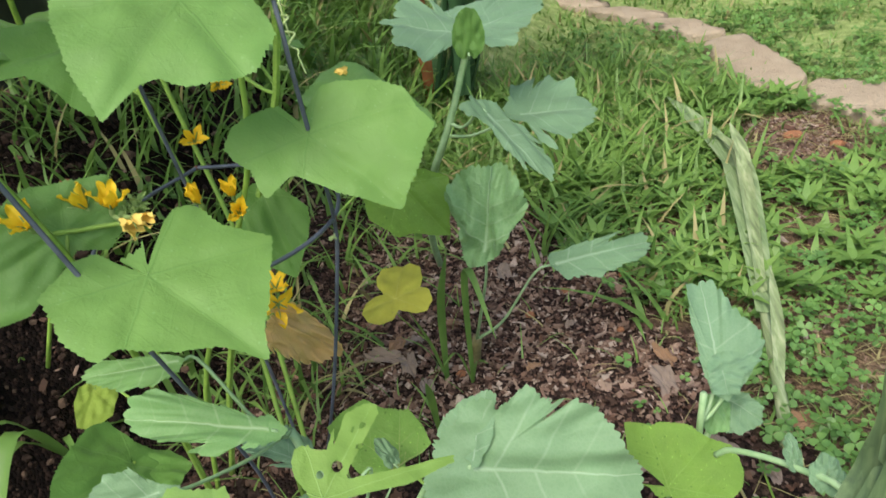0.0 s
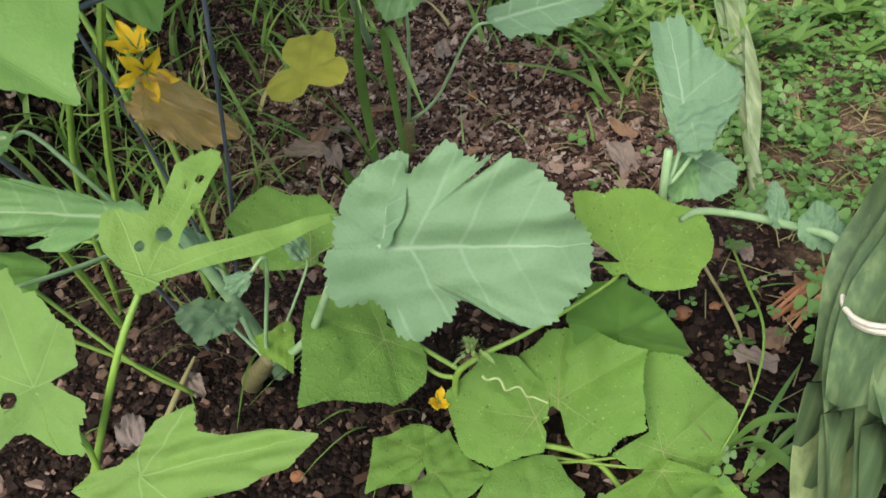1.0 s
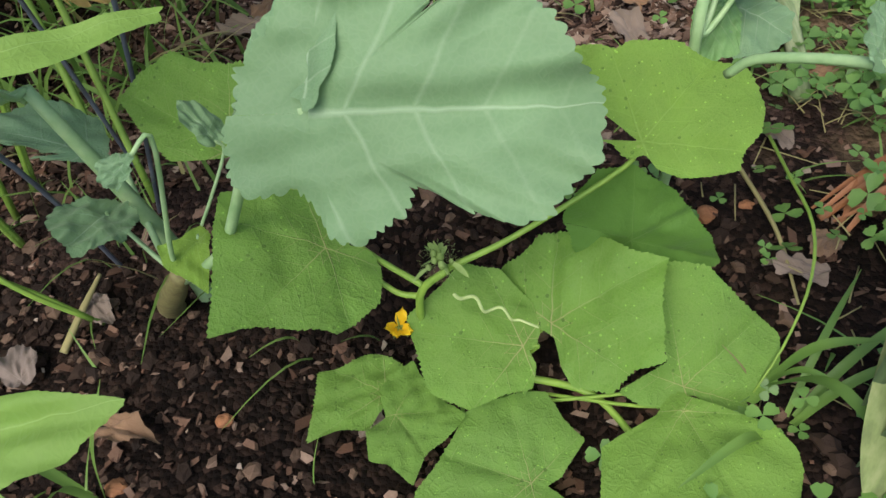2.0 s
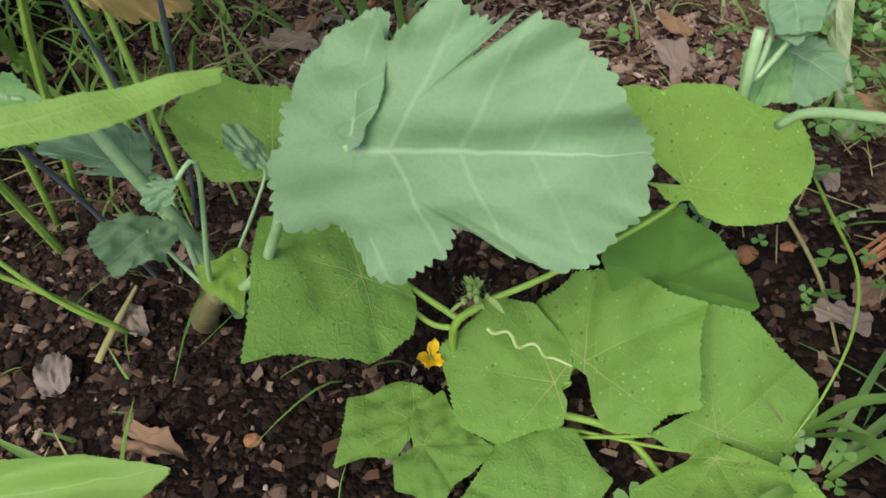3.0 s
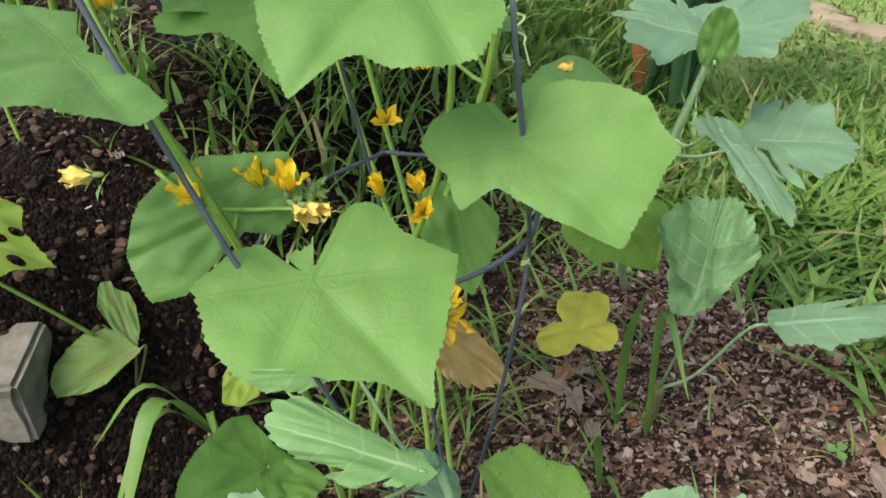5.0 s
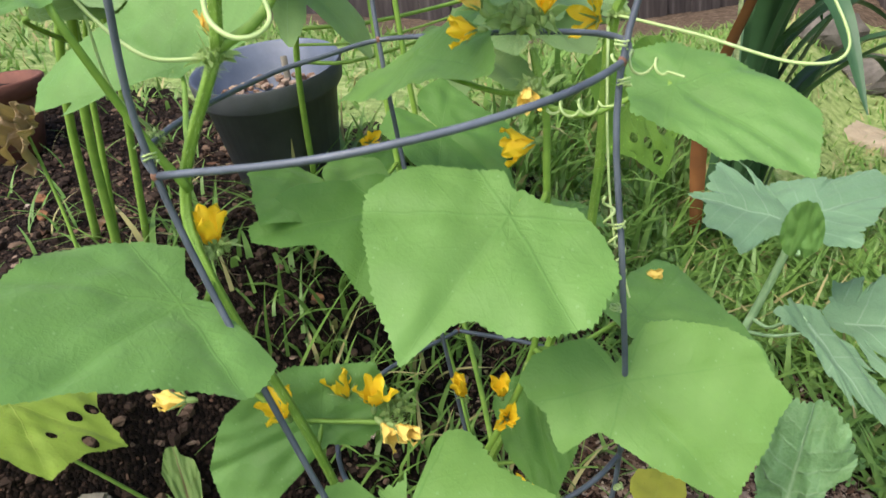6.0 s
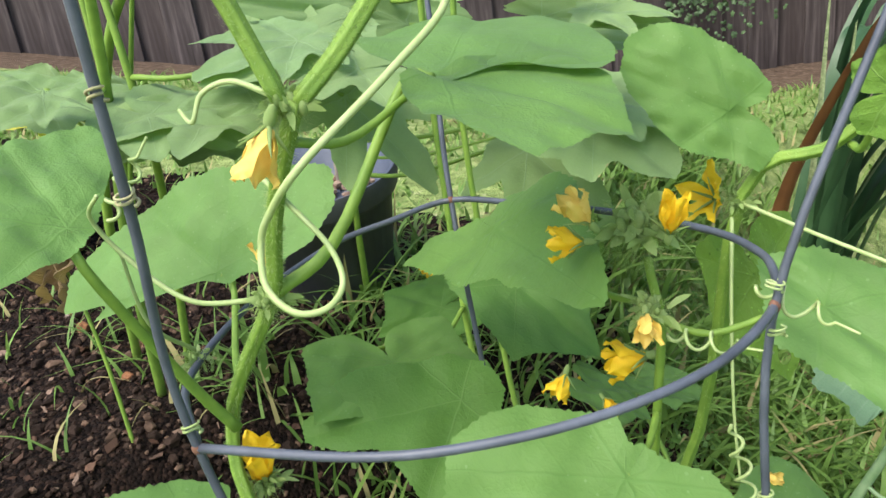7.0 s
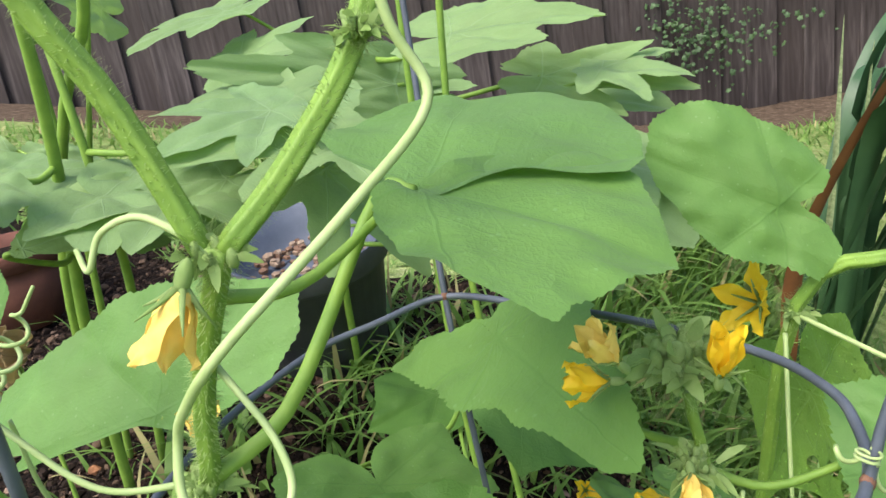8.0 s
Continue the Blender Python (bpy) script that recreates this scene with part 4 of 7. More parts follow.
def leaf_mesh(name, profile, length, half, material, rng, droop=0.12, fold=0.0, wave=0.005, tooth=0.016, teeth=48, ruffle=0.0, pucker=0.0035, lobe=0.0, lobes=9, holes=(), rows=13, spokes=200, sag=0.12, back=1.0, tear=0.0):
    """A leaf blade with its stalk at the origin, its tip along +y and its face up. length: stalk to tip; half: stalk to the side lobe, across."""
    keys = np.array(PROFILES[profile])
    signed = keys[0, 0] < 0
    widest = half / length if signed else max(r * math.sin(radians(a)) for a, r in keys)
    if signed:
        spokes = max(spokes, 300)
    if holes:
        rows, spokes = 26, max(spokes, 220)
    dense = np.linspace(-179.9, 179.9, 2400)
    rim = straight_reach(dense, keys) if signed else np.interp(np.abs(dense), keys[:, 0], keys[:, 1])
    step = np.hypot(np.diff(rim * np.sin(np.radians(dense))), np.diff(rim * np.cos(np.radians(dense))))
    arc = np.concatenate([[0.0], np.cumsum(step / step.sum())])
    theta = np.interp(np.linspace(0, 1, spokes), 0.75 * arc + 0.25 * np.linspace(0, 1, 2400), dense)
    reach = straight_reach(theta, keys) if signed else np.interp(np.abs(theta), keys[:, 0], keys[:, 1])
    reach = reach * (1 - (1 - back) * smooth(70, 125, np.abs(theta)))
    if signed:
        # corners worn round, the margin a little uneven
        soft = np.convolve(np.concatenate([reach[-6:], reach, reach[:6]]), np.ones(7) / 7, "same")[6:-6]
        reach = (0.35 * reach + 0.65 * soft) * (1 + np.array([0.022 * noise.noise((a * 0.06, 2.0, 7.0)) for a in theta]))
    stray = 0.15 if signed else 1.0
    reach = reach * (1 + stray * 0.05 * np.sin(np.radians(theta * 2.3) + rng.uniform(0, 6)) + stray * 0.025 * np.sin(np.radians(theta * 5.1) + rng.uniform(0, 6)))
    reach = reach * (1 + lobe * np.sin(np.radians(theta) * lobes + rng.uniform(0, 6)) * np.clip((170 - np.abs(theta)) / 40, 0, 1))
    count = 2 * teeth * np.interp(theta, dense, arc) + 0.35 * np.sin(np.radians(theta) * 7) + 0.2 * np.sin(np.radians(theta) * 17 + 1) + 2
    saw = count % 1.0
    edge = 1 + tooth * np.minimum(0.7 / np.maximum(reach, 0.1), 3.0) * (saw - 0.4) * 2 * rng.uniform(0.25, 1.5, 4 * teeth + 8)[count.astype(int)]
    if profile.startswith("kale"):
        bump = np.abs(np.sin(math.pi * count)) - 0.6
        wide = np.array([noise.noise((c * 0.3, 4.0, 1.0)) + 0.5 * noise.noise((c * 0.75, 9.0, 1.0)) for c in count])
        edge = 1 + tooth * np.minimum(0.7 / np.maximum(reach, 0.1), 3.0) * (bump * rng.uniform(0.5, 1.3, 4 * teeth + 8)[count.astype(int)] + 2.0 * wide)
    s = np.linspace(0, 1, rows + 1)[1:] ** 0.85
    rad = s[:, None] * reach[None, :]
    rad[-1] *= edge
    rad[-2] *= 1 + (edge - 1) * 0.3
    ang = np.radians(theta)[None, :]
    u, v = rad * np.sin(ang) / widest, rad * np.cos(ang)
    x, y = u * half, v * length
    vary = 1.0 if signed else 1.0 + 0.12 * np.sin(np.radians(theta) * 3 + rng.uniform(0, 6))
    z = vary * droop * length * (np.clip(v, 0, 2) - np.clip(v, 0, 2) ** 2) + sag * half * (np.abs(u) - u**2) + fold * half * np.abs(u)
    ph = rng.uniform(0, 6.28, 4)
    z = z + wave * length * rad**2 * (np.sin(3 * ang + ph[0]) + 0.7 * np.sin(5 * ang + ph[1]))
    walk_round = np.interp(theta, dense, arc)[None, :] * 2 * math.pi
    z = z + ruffle * length * np.minimum(rad * 1.3, 1.0) * s[:, None] ** 4 * (np.sin(6 * walk_round + ph[2]) + 0.6 * np.sin(11 * walk_round + ph[3]) + 0.4 * np.sin(23 * walk_round + ph[1]))
    groove = 0
    for a in ribs_of(profile):
        ca, sa = math.cos(radians(a)), math.sin(radians(a))
        across, along = rad * (np.sin(ang) * ca - np.cos(ang) * sa), rad * (np.sin(ang) * sa + np.cos(ang) * ca)
        groove = groove + np.exp(-((across / 0.07) ** 2)) * (along > 0)
    z = z - pucker * 1.4 * length / 0.15 * 0.6 * groove * np.minimum(rad * 3, 1)
    off = rng.uniform(0, 50)
    for i in range(rows):
        for k in range(spokes):
            z[i, k] += pucker * 1.2 * noise.noise((u[i, k] * 4 + off, v[i, k] * 4, off))
    # holes: rim points are moved onto a circle
    px, py = rad * np.sin(ang), v.copy()
    inside = np.zeros(px.shape, int)
    for n, (hx, hy, hr) in enumerate(holes):
        d = np.hypot(px - hx, py - hy)
        hit = (d < hr) & (np.arange(rows)[:, None] < rows - 1)
        inside[hit] = n + 1
        k = hr / np.maximum(d, 1e-6)
        px, py = np.where(hit, hx + (px - hx) * k, px), np.where(hit, hy + (py - hy) * k, py)
    if holes:
        x, y = px / widest * half, py * length
    verts = [(0.0, 0.0, 0.0)] + list(zip(x.ravel(), y.ravel(), z.ravel()))
    uv = [(0.0, 0.0)] + list(zip((rad * np.sin(ang)).ravel(), v.ravel()))
    faces = []
    flat = inside.ravel()
    for k in range(spokes - 1):
        faces.append((0, 1 + k + 1, 1 + k))
    for i in range(rows - 1):
        for k in range(spokes - 1):
            a, b = 1 + i * spokes + k, 1 + i * spokes + k + 1
            if not (flat[a - 1] and flat[b - 1] and flat[a - 1 + spokes] and flat[b - 1 + spokes]):
                faces.append((a, b, b + spokes, a + spokes))
    faces = [tuple(reversed(f)) for f in faces]
    return mesh_of(name, verts, faces, material, uv)


def leaf_pose(base, tip, side):
    """Pose and sizes of a leaf from its stalk, its tip and one side lobe."""
    b, t, s = Vector(base), Vector(tip), Vector(side)
    y = (t - b).normalized()
    off = (s - b) - y * ((s - b) @ y)
    x = off.normalized()
    z = x.cross(y)
    if z.z < 0:
        x, z = -x, -z
    m = Matrix((x, y, z)).transposed().to_4x4()
    return Matrix.Translation(b) @ m, (t - b).length, off.length


class Plant:
    """A plant with stems to which its leaves are tied by stalks."""

    def __init__(self, name, place, label, category, group, seed, stem_material, stalk_material):
        self.ob = thing(name, place, label, category, group)
        self.rng = np.random.default_rng(seed)
        self.nodes, self.stem_material, self.stalk_material = [np.array(place, float)], stem_material, stalk_material

    def stem(self, points, radii, name="stem", material=None, count=24, hairs=0.0):
        pts = spline(points, count)
        self.nodes.extend(pts)
        ob = tube(name, pts, radii, material or self.stem_material, self.ob, kinks=True, sides=30 if hairs else 9, ridges=0.1 if hairs else 0.0)
        if hairs:
            self.hairs(ob, pts, radii, hairs)
        return ob

    def hairs(self, stem, pts, radii, length):
        rng, v, f = self.rng, [], []
        for _ in range(int(2600 * len(pts) / 24)):
            s = rng.uniform(0, len(pts) - 1.01)
            i = int(s)
            c, along = pts[i] + (pts[i + 1] - pts[i]) * (s - i), pts[i + 1] - pts[i]
            d = np.cross(along, rng.normal(size=3))
            d /= np.linalg.norm(d) + 1e-9
            r = np.interp(s / (len(pts) - 1), np.linspace(0, 1, len(radii)), radii)
            a = np.cross(d, along)
            a = a / (np.linalg.norm(a) + 1e-9) * 0.00022
            k = len(v)
            v += [c + d * r * 0.9 - a, c + d * r * 0.9 + a, c + d * (r + length * rng.uniform(0.25, 0.95)) + along * rng.uniform(-0.1, 0.08)]
            f.append((k, k + 1, k + 2))
        piece("stem_hair", mesh_of("stem_hair", v, f, M_HAIR), stem)

    def leaf(self, profile, base, tip, side, material, stalk=0.0022, root=None, name="leaf", label="", **shape):
        m, length, half = leaf_pose(base, tip, side)
        ob = piece(name, leaf_mesh(name, profile, length, half, material, self.rng, **shape), self.ob, m, label)
        b = np.array(base, float)
        if stalk:
            if root is None:
                low = [p for p in self.nodes if p[2] < b[2] - 0.01] or self.nodes
                root = min(low, key=lambda p: np.linalg.norm(p - b) + 0.15 * abs(p[2] - b[2] + 0.06))
            root = np.array(root, float)
            back = np.array(m.to_3x3() @ Vector((0, -1, -0.55)))
            gap = np.linalg.norm(root - b)
            pts = spline([b + back * 0.003, b + back * 0.14 * gap, b * 0.35 + root * 0.65 - np.array((0, 0, 0.012)), root], 14)
            tube("leaf_stalk", pts, [stalk * 0.8, stalk, stalk * 1.25], self.stalk_material, ob, kinks=True)
        return ob


# ---- ground ----
def height(x, y):
    """The lie of the land: a level bed, a bank that climbs behind it to one side, a lawn that falls off to the fence."""
    x, y = np.asarray(x, float), np.asarray(y, float)
    u = x + 0.35 * (0.95 - y)
    bank = 0.52 * smooth(-0.1, -0.55, u) * (1 - 0.55 * smooth(1.3, 4.5, y))
    hollow = 0.07 * np.exp(-((x - 0.36) ** 2 + (y - 0.33) ** 2) / 0.15**2)
    return bank + 0.17 * np.clip(-x - 0.6, 0, 6) * smooth(0.5, 1.4, y) - hollow


def ground_at(x, y):
    return float(height(x, y))


def build_ground():
    fine_x, fine_y = np.arange(-1.3, 1.6, 0.016), np.arange(0.0, 2.2, 0.016)
    xs = np.concatenate([-np.geomspace(60, 1.35, 24), fine_x, np.geomspace(1.65, 60, 24)])
    ys = np.concatenate([-np.geomspace(60, 0.05, 26), fine_y, np.geomspace(2.25, 60, 26)])
    X, Y = np.meshgrid(xs, ys)
    Z = height(X, Y)
    near = (X > -1.3) & (X < 1.6) & (Y > 0) & (Y < 2.2)
    for i, j in zip(*np.nonzero(near)):
        p = (X[i, j], Y[i, j], 0)
        Z[i, j] += 0.012 * noise.noise((p[0] * 6, p[1] * 6, 1)) + 0.008 * noise.noise((p[0] * 22, p[1] * 22, 3)) + 0.005 * noise.noise((p[0] * 55, p[1] * 55, 5))
    w = len(xs)
    verts = np.stack([X, Y, Z], -1).reshape(-1, 3)
    idx = np.arange((len(ys) - 1) * w).reshape(-1, w)[:, :-1].ravel()
    faces = np.stack([idx, idx + 1, idx + 1 + w, idx + w], 1)
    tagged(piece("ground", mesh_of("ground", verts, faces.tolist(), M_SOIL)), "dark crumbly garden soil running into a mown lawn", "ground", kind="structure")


build_ground()


# ---- fence ----
def build_fence(start, end, count, name):
    a, b = np.array(start, float), np.array(end, float)
    length = np.linalg.norm((b - a)[:2])
    step = length / count
    way = (b - a) / length
    yaw = math.atan2(way[1], way[0])
    rng = random.Random(7)
    fence = thing(name, (*a[:2], ground_at(*a[:2])), "weathered grey-brown wooden board fence behind the lawn", "fence", kind="structure")
    bm = bmesh.new()
    bmesh.ops.create_cube(bm, size=1.0)
    bmesh.ops.scale(bm, vec=(step + 0.01, 0.018, 2.3), verts=bm.verts)
    bmesh.ops.bevel(bm, geom=bm.edges[:], offset=0.003, segments=1, affect="EDGES")
    board = bpy.data.meshes.new("board")
    bm.to_mesh(board)
    board.materials.append(M_FENCE)
    for i in range(count):
        p = a + way * step * (i + 0.5) + np.array((-way[1], way[0], 0)) * 0.024 * (i % 2)
        piece("board", board, fence, pose(p[0], p[1] + rng.uniform(-0.002, 0.002), ground_at(p[0], p[1]) + 1.1, 0, rng.uniform(-0.3, 0.3), math.degrees(yaw)))
    for z in (0.45, 1.6):
        v, f = tube_data([a + (0, 0.04, z + ground_at(*a[:2])), b + (0, 0.04, z + ground_at(*b[:2]))], 0.04, 4)
        piece("rail", mesh_of("rail", v, f, M_FENCE, shade=False), fence)


build_fence((-6.4, 1.5, 0), (0.75, 5.0, 0), 54, "fence_back")
build_fence((0.75, 4.98, 0), (2.3, 1.9, 0), 24, "fence_side")


# ---- tomato cage ----
def build_cage():
    cage = thing("tomato_cage", (0.0, 0.55, 0.0), "dark blue-grey coated wire cage standing round a cucumber vine", "tomato cage")
    ring = np.array(((-0.111, 0.389, 0.833), (0.16, 0.536, 0.86), (-0.106, 0.733, 0.85)))
    legs = (
        ((-0.02, 0.56, -0.05), (-0.02, 0.52, 0.18), (-0.028, 0.44, 0.42), (-0.048, 0.396, 0.585), ring[0], (-0.089, 0.369, 0.976), (-0.07, 0.352, 1.16)),
        ((-0.01, 0.63, -0.05), (0.07, 0.615, 0.2), (0.124, 0.6, 0.4), (0.14, 0.598, 0.484), (0.158, 0.525, 0.62), (0.159, 0.52, 0.72), ring[1], (0.21, 0.585, 1.01), (0.255, 0.625, 1.15)),
        ((-0.02, 0.68, -0.05), (-0.04, 0.69, 0.3), (-0.075, 0.705, 0.6), ring[2], (-0.125, 0.78, 1.0), (-0.14, 0.81, 1.15)),
    )
    for pts in legs:
        tube("leg", pts, [0.0024, 0.0024], M_WIRE, cage, count=44)
    low = np.array([(-0.022 + 0.166 * math.cos(a), 0.636 + 0.166 * math.sin(a), 0.484) for a in (-1.75, -0.22, 1.95)])

    def hoop(points, name):
        """A ring that runs a little flatter between its legs than a circle."""
        c = np.mean(points, 0)
        out = []
        for p, q in zip(points, np.roll(points, -1, 0)):
            for t in np.linspace(0, 1, 25)[:-1]:
                chord = p + (q - p) * t
                r = np.linalg.norm(p - c) * (1 - t) + np.linalg.norm(q - c) * t
                round_ = c + (chord - c) / np.linalg.norm(chord - c) * r
                out.append(chord * 0.2 + round_ * 0.8)
        finish(np.array(out + out[:1]), points, name)

    def finish(path, points, name):
        tube(name, path, [0.0026, 0.0026], M_WIRE, cage, kinks=True)
        for p in points:
            v, f = ball(p, 0.0033, (1, 1, 1.3), 5, 8)
            piece("weld", mesh_of("weld", v, f, M_RUST), cage)

    # the middle ring is bent at its legs and runs almost straight behind
    bent = [ring[0][:2], (-0.012, 0.393), (0.05, 0.412), (0.1, 0.442), (0.138, 0.482), ring[1][:2], (0.158, 0.58), (0.147, 0.608), (0.118, 0.64), (0.05, 0.68), (-0.03, 0.711), ring[2][:2], (-0.146, 0.692), (-0.178, 0.647), (-0.19, 0.55), (-0.168, 0.45), ring[0][:2]]
    level = np.linalg.solve(np.column_stack([ring[:, :2], np.ones(3)]), ring[:, 2])
    finish(spline([(x, y, level @ (x, y, 1)) for x, y in bent], 90), ring, "ring")
    hoop(low, "ring")
    hoop(np.array([pts[-1] for pts in legs]), "ring")


build_cage()


# ---- flowers, buds and tendrils ----
def petal_mesh(name, length, width, material, curl, rng):
    """A pointed petal, keeled along its middle, with a crumpled edge that turns out near the tip."""
    verts, faces = [], []
    rows, cols = 11, 9
    ph = rng.uniform(0, 6, 2)
    for i in range(rows):
        v = i / (rows - 1)
        w = width * (0.4 + 0.9 * math.sin(math.pi * min(1.0, v * 0.7 + 0.06)) ** 1.2) * (1 - 0.9 * v**5)
        for k in range(cols):
            u = 2 * k / (cols - 1) - 1
            crumple = 0.2 * width * u * u * math.sin(11 * v + 2 * u + ph[0]) * (0.4 + v) + 0.07 * width * math.sin(17 * v + 5 * u + ph[1])
            verts.append((u * w * 0.5, v * length, curl * length * v * v - 0.25 * length * max(0.0, v - 0.6) ** 1.5 - 0.2 * width * (1 - abs(u)) + crumple))
    for i in range(rows - 1):
        for k in range(cols - 1):
            a = i * cols + k
            faces.append((a, a + 1, a + cols + 1, a + cols))
    return mesh_of(name, verts, faces, material)


def facing(place, ahead, twist=0.0):
    """A pose whose +z points ahead."""
    z = Vector(ahead).normalized()
    return Matrix.Translation(place) @ z.to_track_quat("Z", "Y").to_matrix().to_4x4() @ pose(0, 0, 0, 0, 0, twist)


def flower(plant, place, ahead, size=0.022, opening=35, faded=False, label="", petals=5):
    """A trumpet flower: a hairy green calyx that holds five petals. opening: degrees that the petals lean out."""
    rng = plant.rng
    m = facing(place, ahead, rng.uniform(0, 70))
    parts = [ball((0, 0, -size * 0.3), size * 0.12, (1, 1, 2.2))]
    for k in range(5):
        a = 2 * math.pi * k / 5 + 0.3
        parts.append(tube_data([(0, 0, -size * 0.2), (math.cos(a) * size * 0.3, math.sin(a) * size * 0.3, 0.1 * size), (math.cos(a) * size * 0.55, math.sin(a) * size * 0.55, 0.3 * size)], [size * 0.06, size * 0.01], 5))
    v, f = joined(parts)
    head = piece("flower", mesh_of("calyx", v, f, M_BUD), plant.ob, m, label)
    shapes = [petal_mesh("petal", size * 1.1, size * 0.42, M_PETAL_PALE if faded else M_PETAL, -0.25 if opening > 50 else 0.1, rng) for _ in range(2)]
    for k in range(petals):
        lean = opening + rng.uniform(-14, 18)
        piece("petal", shapes[k % 2], head, m @ pose(0, 0, 0, 0, 0, 360 * k / petals + rng.uniform(-8, 8)) @ pose(0, size * 0.04, -size * 0.1, 90 - lean))
    return head


def bud_cluster(plant, place, radius, count=26, name="bud_knot"):
    """A knot of downy young buds among small folded leaves."""
    rng, parts = plant.rng, []
    for _ in range(count):
        d = rng.normal(size=3)
        d /= np.linalg.norm(d)
        d[2] = abs(d[2]) * 0.9 - 0.2
        c = np.array(place) + d * radius * rng.uniform(0.1, 0.62)
        if rng.uniform() < 0.8:
            parts.append(ball(c, radius * rng.uniform(0.08, 0.15), (1, 1, rng.uniform(1.1, 2.0)), 5, 7))
        # a narrow leaflet that curls over the bud
        e = d + rng.normal(size=3) * 0.5
        side = np.cross(e, rng.normal(size=3))
        side = side / (np.linalg.norm(side) + 1e-9) * radius * 0.12
        p, v = [c, c + e * radius * 0.2 + (0, 0, radius * 0.05), c + e * radius * 0.35, c + e * radius * 0.45 - (0, 0, radius * 0.06)], []
        for q, w in zip(p, (0.5, 1.0, 0.7, 0.05)):
            v += [q - side * w, q + (0, 0, -radius * 0.03 * w), q + side * w]
        parts.append((v, tuple(f for i in range(3) for f in ((3 * i, 3 * i + 1, 3 * i + 4, 3 * i + 3), (3 * i + 1, 3 * i + 2, 3 * i + 5, 3 * i + 4)))))
    down = []
    for _ in range(count * 16):
        d = rng.normal(size=3)
        d /= np.linalg.norm(d)
        c = np.array(place) + d * radius * rng.uniform(0.25, 0.8)
        e = d + rng.normal(size=3) * 0.5
        down.append(tube_data([c, c + e * radius * 0.13], [0.0001, 0.00003], 3))
    v, f = joined(parts)
    knot = piece(name, mesh_of(name, v, f, M_BUD), plant.ob, None, "pale green downy knot of buds")
    v, f = joined(down)
    piece("down", mesh_of("down", v, f, M_HAIR), knot)
    return knot


def coil(start, end, turns, radius, steps=60):
    a, b = np.array(start, float), np.array(end, float)
    way = (b - a) / np.linalg.norm(b - a)
    s = np.cross(way, (0.3, 0.2, 0.9))
    s /= np.linalg.norm(s)
    u = np.cross(way, s)
    t = np.linspace(0, 1, steps)
    r = radius * np.sin(np.pi * np.clip(t * 1.3, 0, 1)) ** 0.5
    ang = 2 * math.pi * turns * t
    return a + (b - a) * t[:, None] + s * (r * np.cos(ang))[:, None] + u * (r * np.sin(ang))[:, None]


def tendril(plant, points, thick=0.0011, count=40, name="tendril"):
    return tube(name, points, [thick * 1.2, thick, thick * 0.8], M_TENDRIL, plant.ob, count=count, sides=7)


# ---- cucumber vine in the cage ----
vine = Plant("cucumber_plant", (0.0, 0.56, 0.0), "broad-leaved cucumber vine with yellow flowers climbing a wire cage", "cucumber plant", "cucumber plants", 3, M_STEM, M_STEM)
vine.stem([(-0.14, 0.6, -0.02), (-0.13, 0.57, 0.22), (-0.11, 0.5, 0.5), (-0.14, 0.45, 0.72), (-0.15, 0.458, 0.8), (-0.078, 0.436, 0.901)], [0.0045, 0.004, 0.0042], hairs=0.0034)
vine.stem([(-0.078, 0.436, 0.901), (-0.062, 0.43, 0.95), (-0.035, 0.425, 1.003)], [0.004, 0.0042], hairs=0.0042, count=12)
vine.stem([(-0.04, 0.424, 0.998), (-0.059, 0.42, 1.051), (-0.074, 0.412, 1.085), (-0.1, 0.4, 1.15)], [0.0042, 0.0045], hairs=0.0042, count=14)
vine.stem([(-0.035, 0.425, 1.0), (-0.02, 0.455, 1.025), (-0.008, 0.495, 1.065), (0.0, 0.53, 1.14)], [0.0042, 0.0048], hairs=0.0042, count=14)
vine.stem([(-0.16, 0.64, 0.0), (-0.1, 0.64, 0.25), (0.05, 0.63, 0.55), (0.09, 0.6, 0.78), (0.085, 0.597, 0.86)], [0.004, 0.003])
vine.stem([(-0.15, 0.68, 0.0), (-0.08, 0.7, 0.25), (0.09, 0.69, 0.62), (0.134, 0.679, 0.868), (0.19, 0.67, 0.91), (0.24, 0.66, 0.96)], [0.0045, 0.0038], hairs=0.0034)
vine.stem([(-0.02, 0.62, 0.0), (-0.09, 0.8, 0.3), (-0.16, 0.86, 0.6), (-0.18, 0.881, 0.875), (-0.17, 0.87, 1.1)], [0.004, 0.0032])
vine.stem([(0.0, 0.64, 0.0), (-0.06, 0.8, 0.3), (-0.13, 0.88, 0.6), (-0.153, 0.892, 0.871), (-0.14, 0.89, 1.1)], [0.004, 0.0032])
vine.stem([(-0.125, 0.55, 0.3), (-0.05, 0.5, 0.42), (0.03, 0.45, 0.47)], [0.0035, 0.003], count=12)
vine.stem([(-0.3, 0.62, 0.3), (-0.2, 0.6, 0.5), (-0.17, 0.49, 0.6), (-0.13, 0.5, 0.56), (-0.06, 0.52, 0.55), (-0.02, 0.5, 0.55)], [0.003, 0.002], count=20)
vine.leaf("vine_front", (0.010, 0.412, 0.548), (0.122, 0.349, 0.489), (-0.046, 0.325, 0.536), M_CUKE, root=(0.03, 0.45, 0.47))
vine.leaf("vine_wire", (0.158, 0.520, 0.619), (0.236, 0.484, 0.554), (0.096, 0.466, 0.574), M_CUKE)
vine.leaf("vine_mid", (0.085, 0.499, 0.764), (0.038, 0.387, 0.706), (0.001, 0.513, 0.803), M_CUKE)
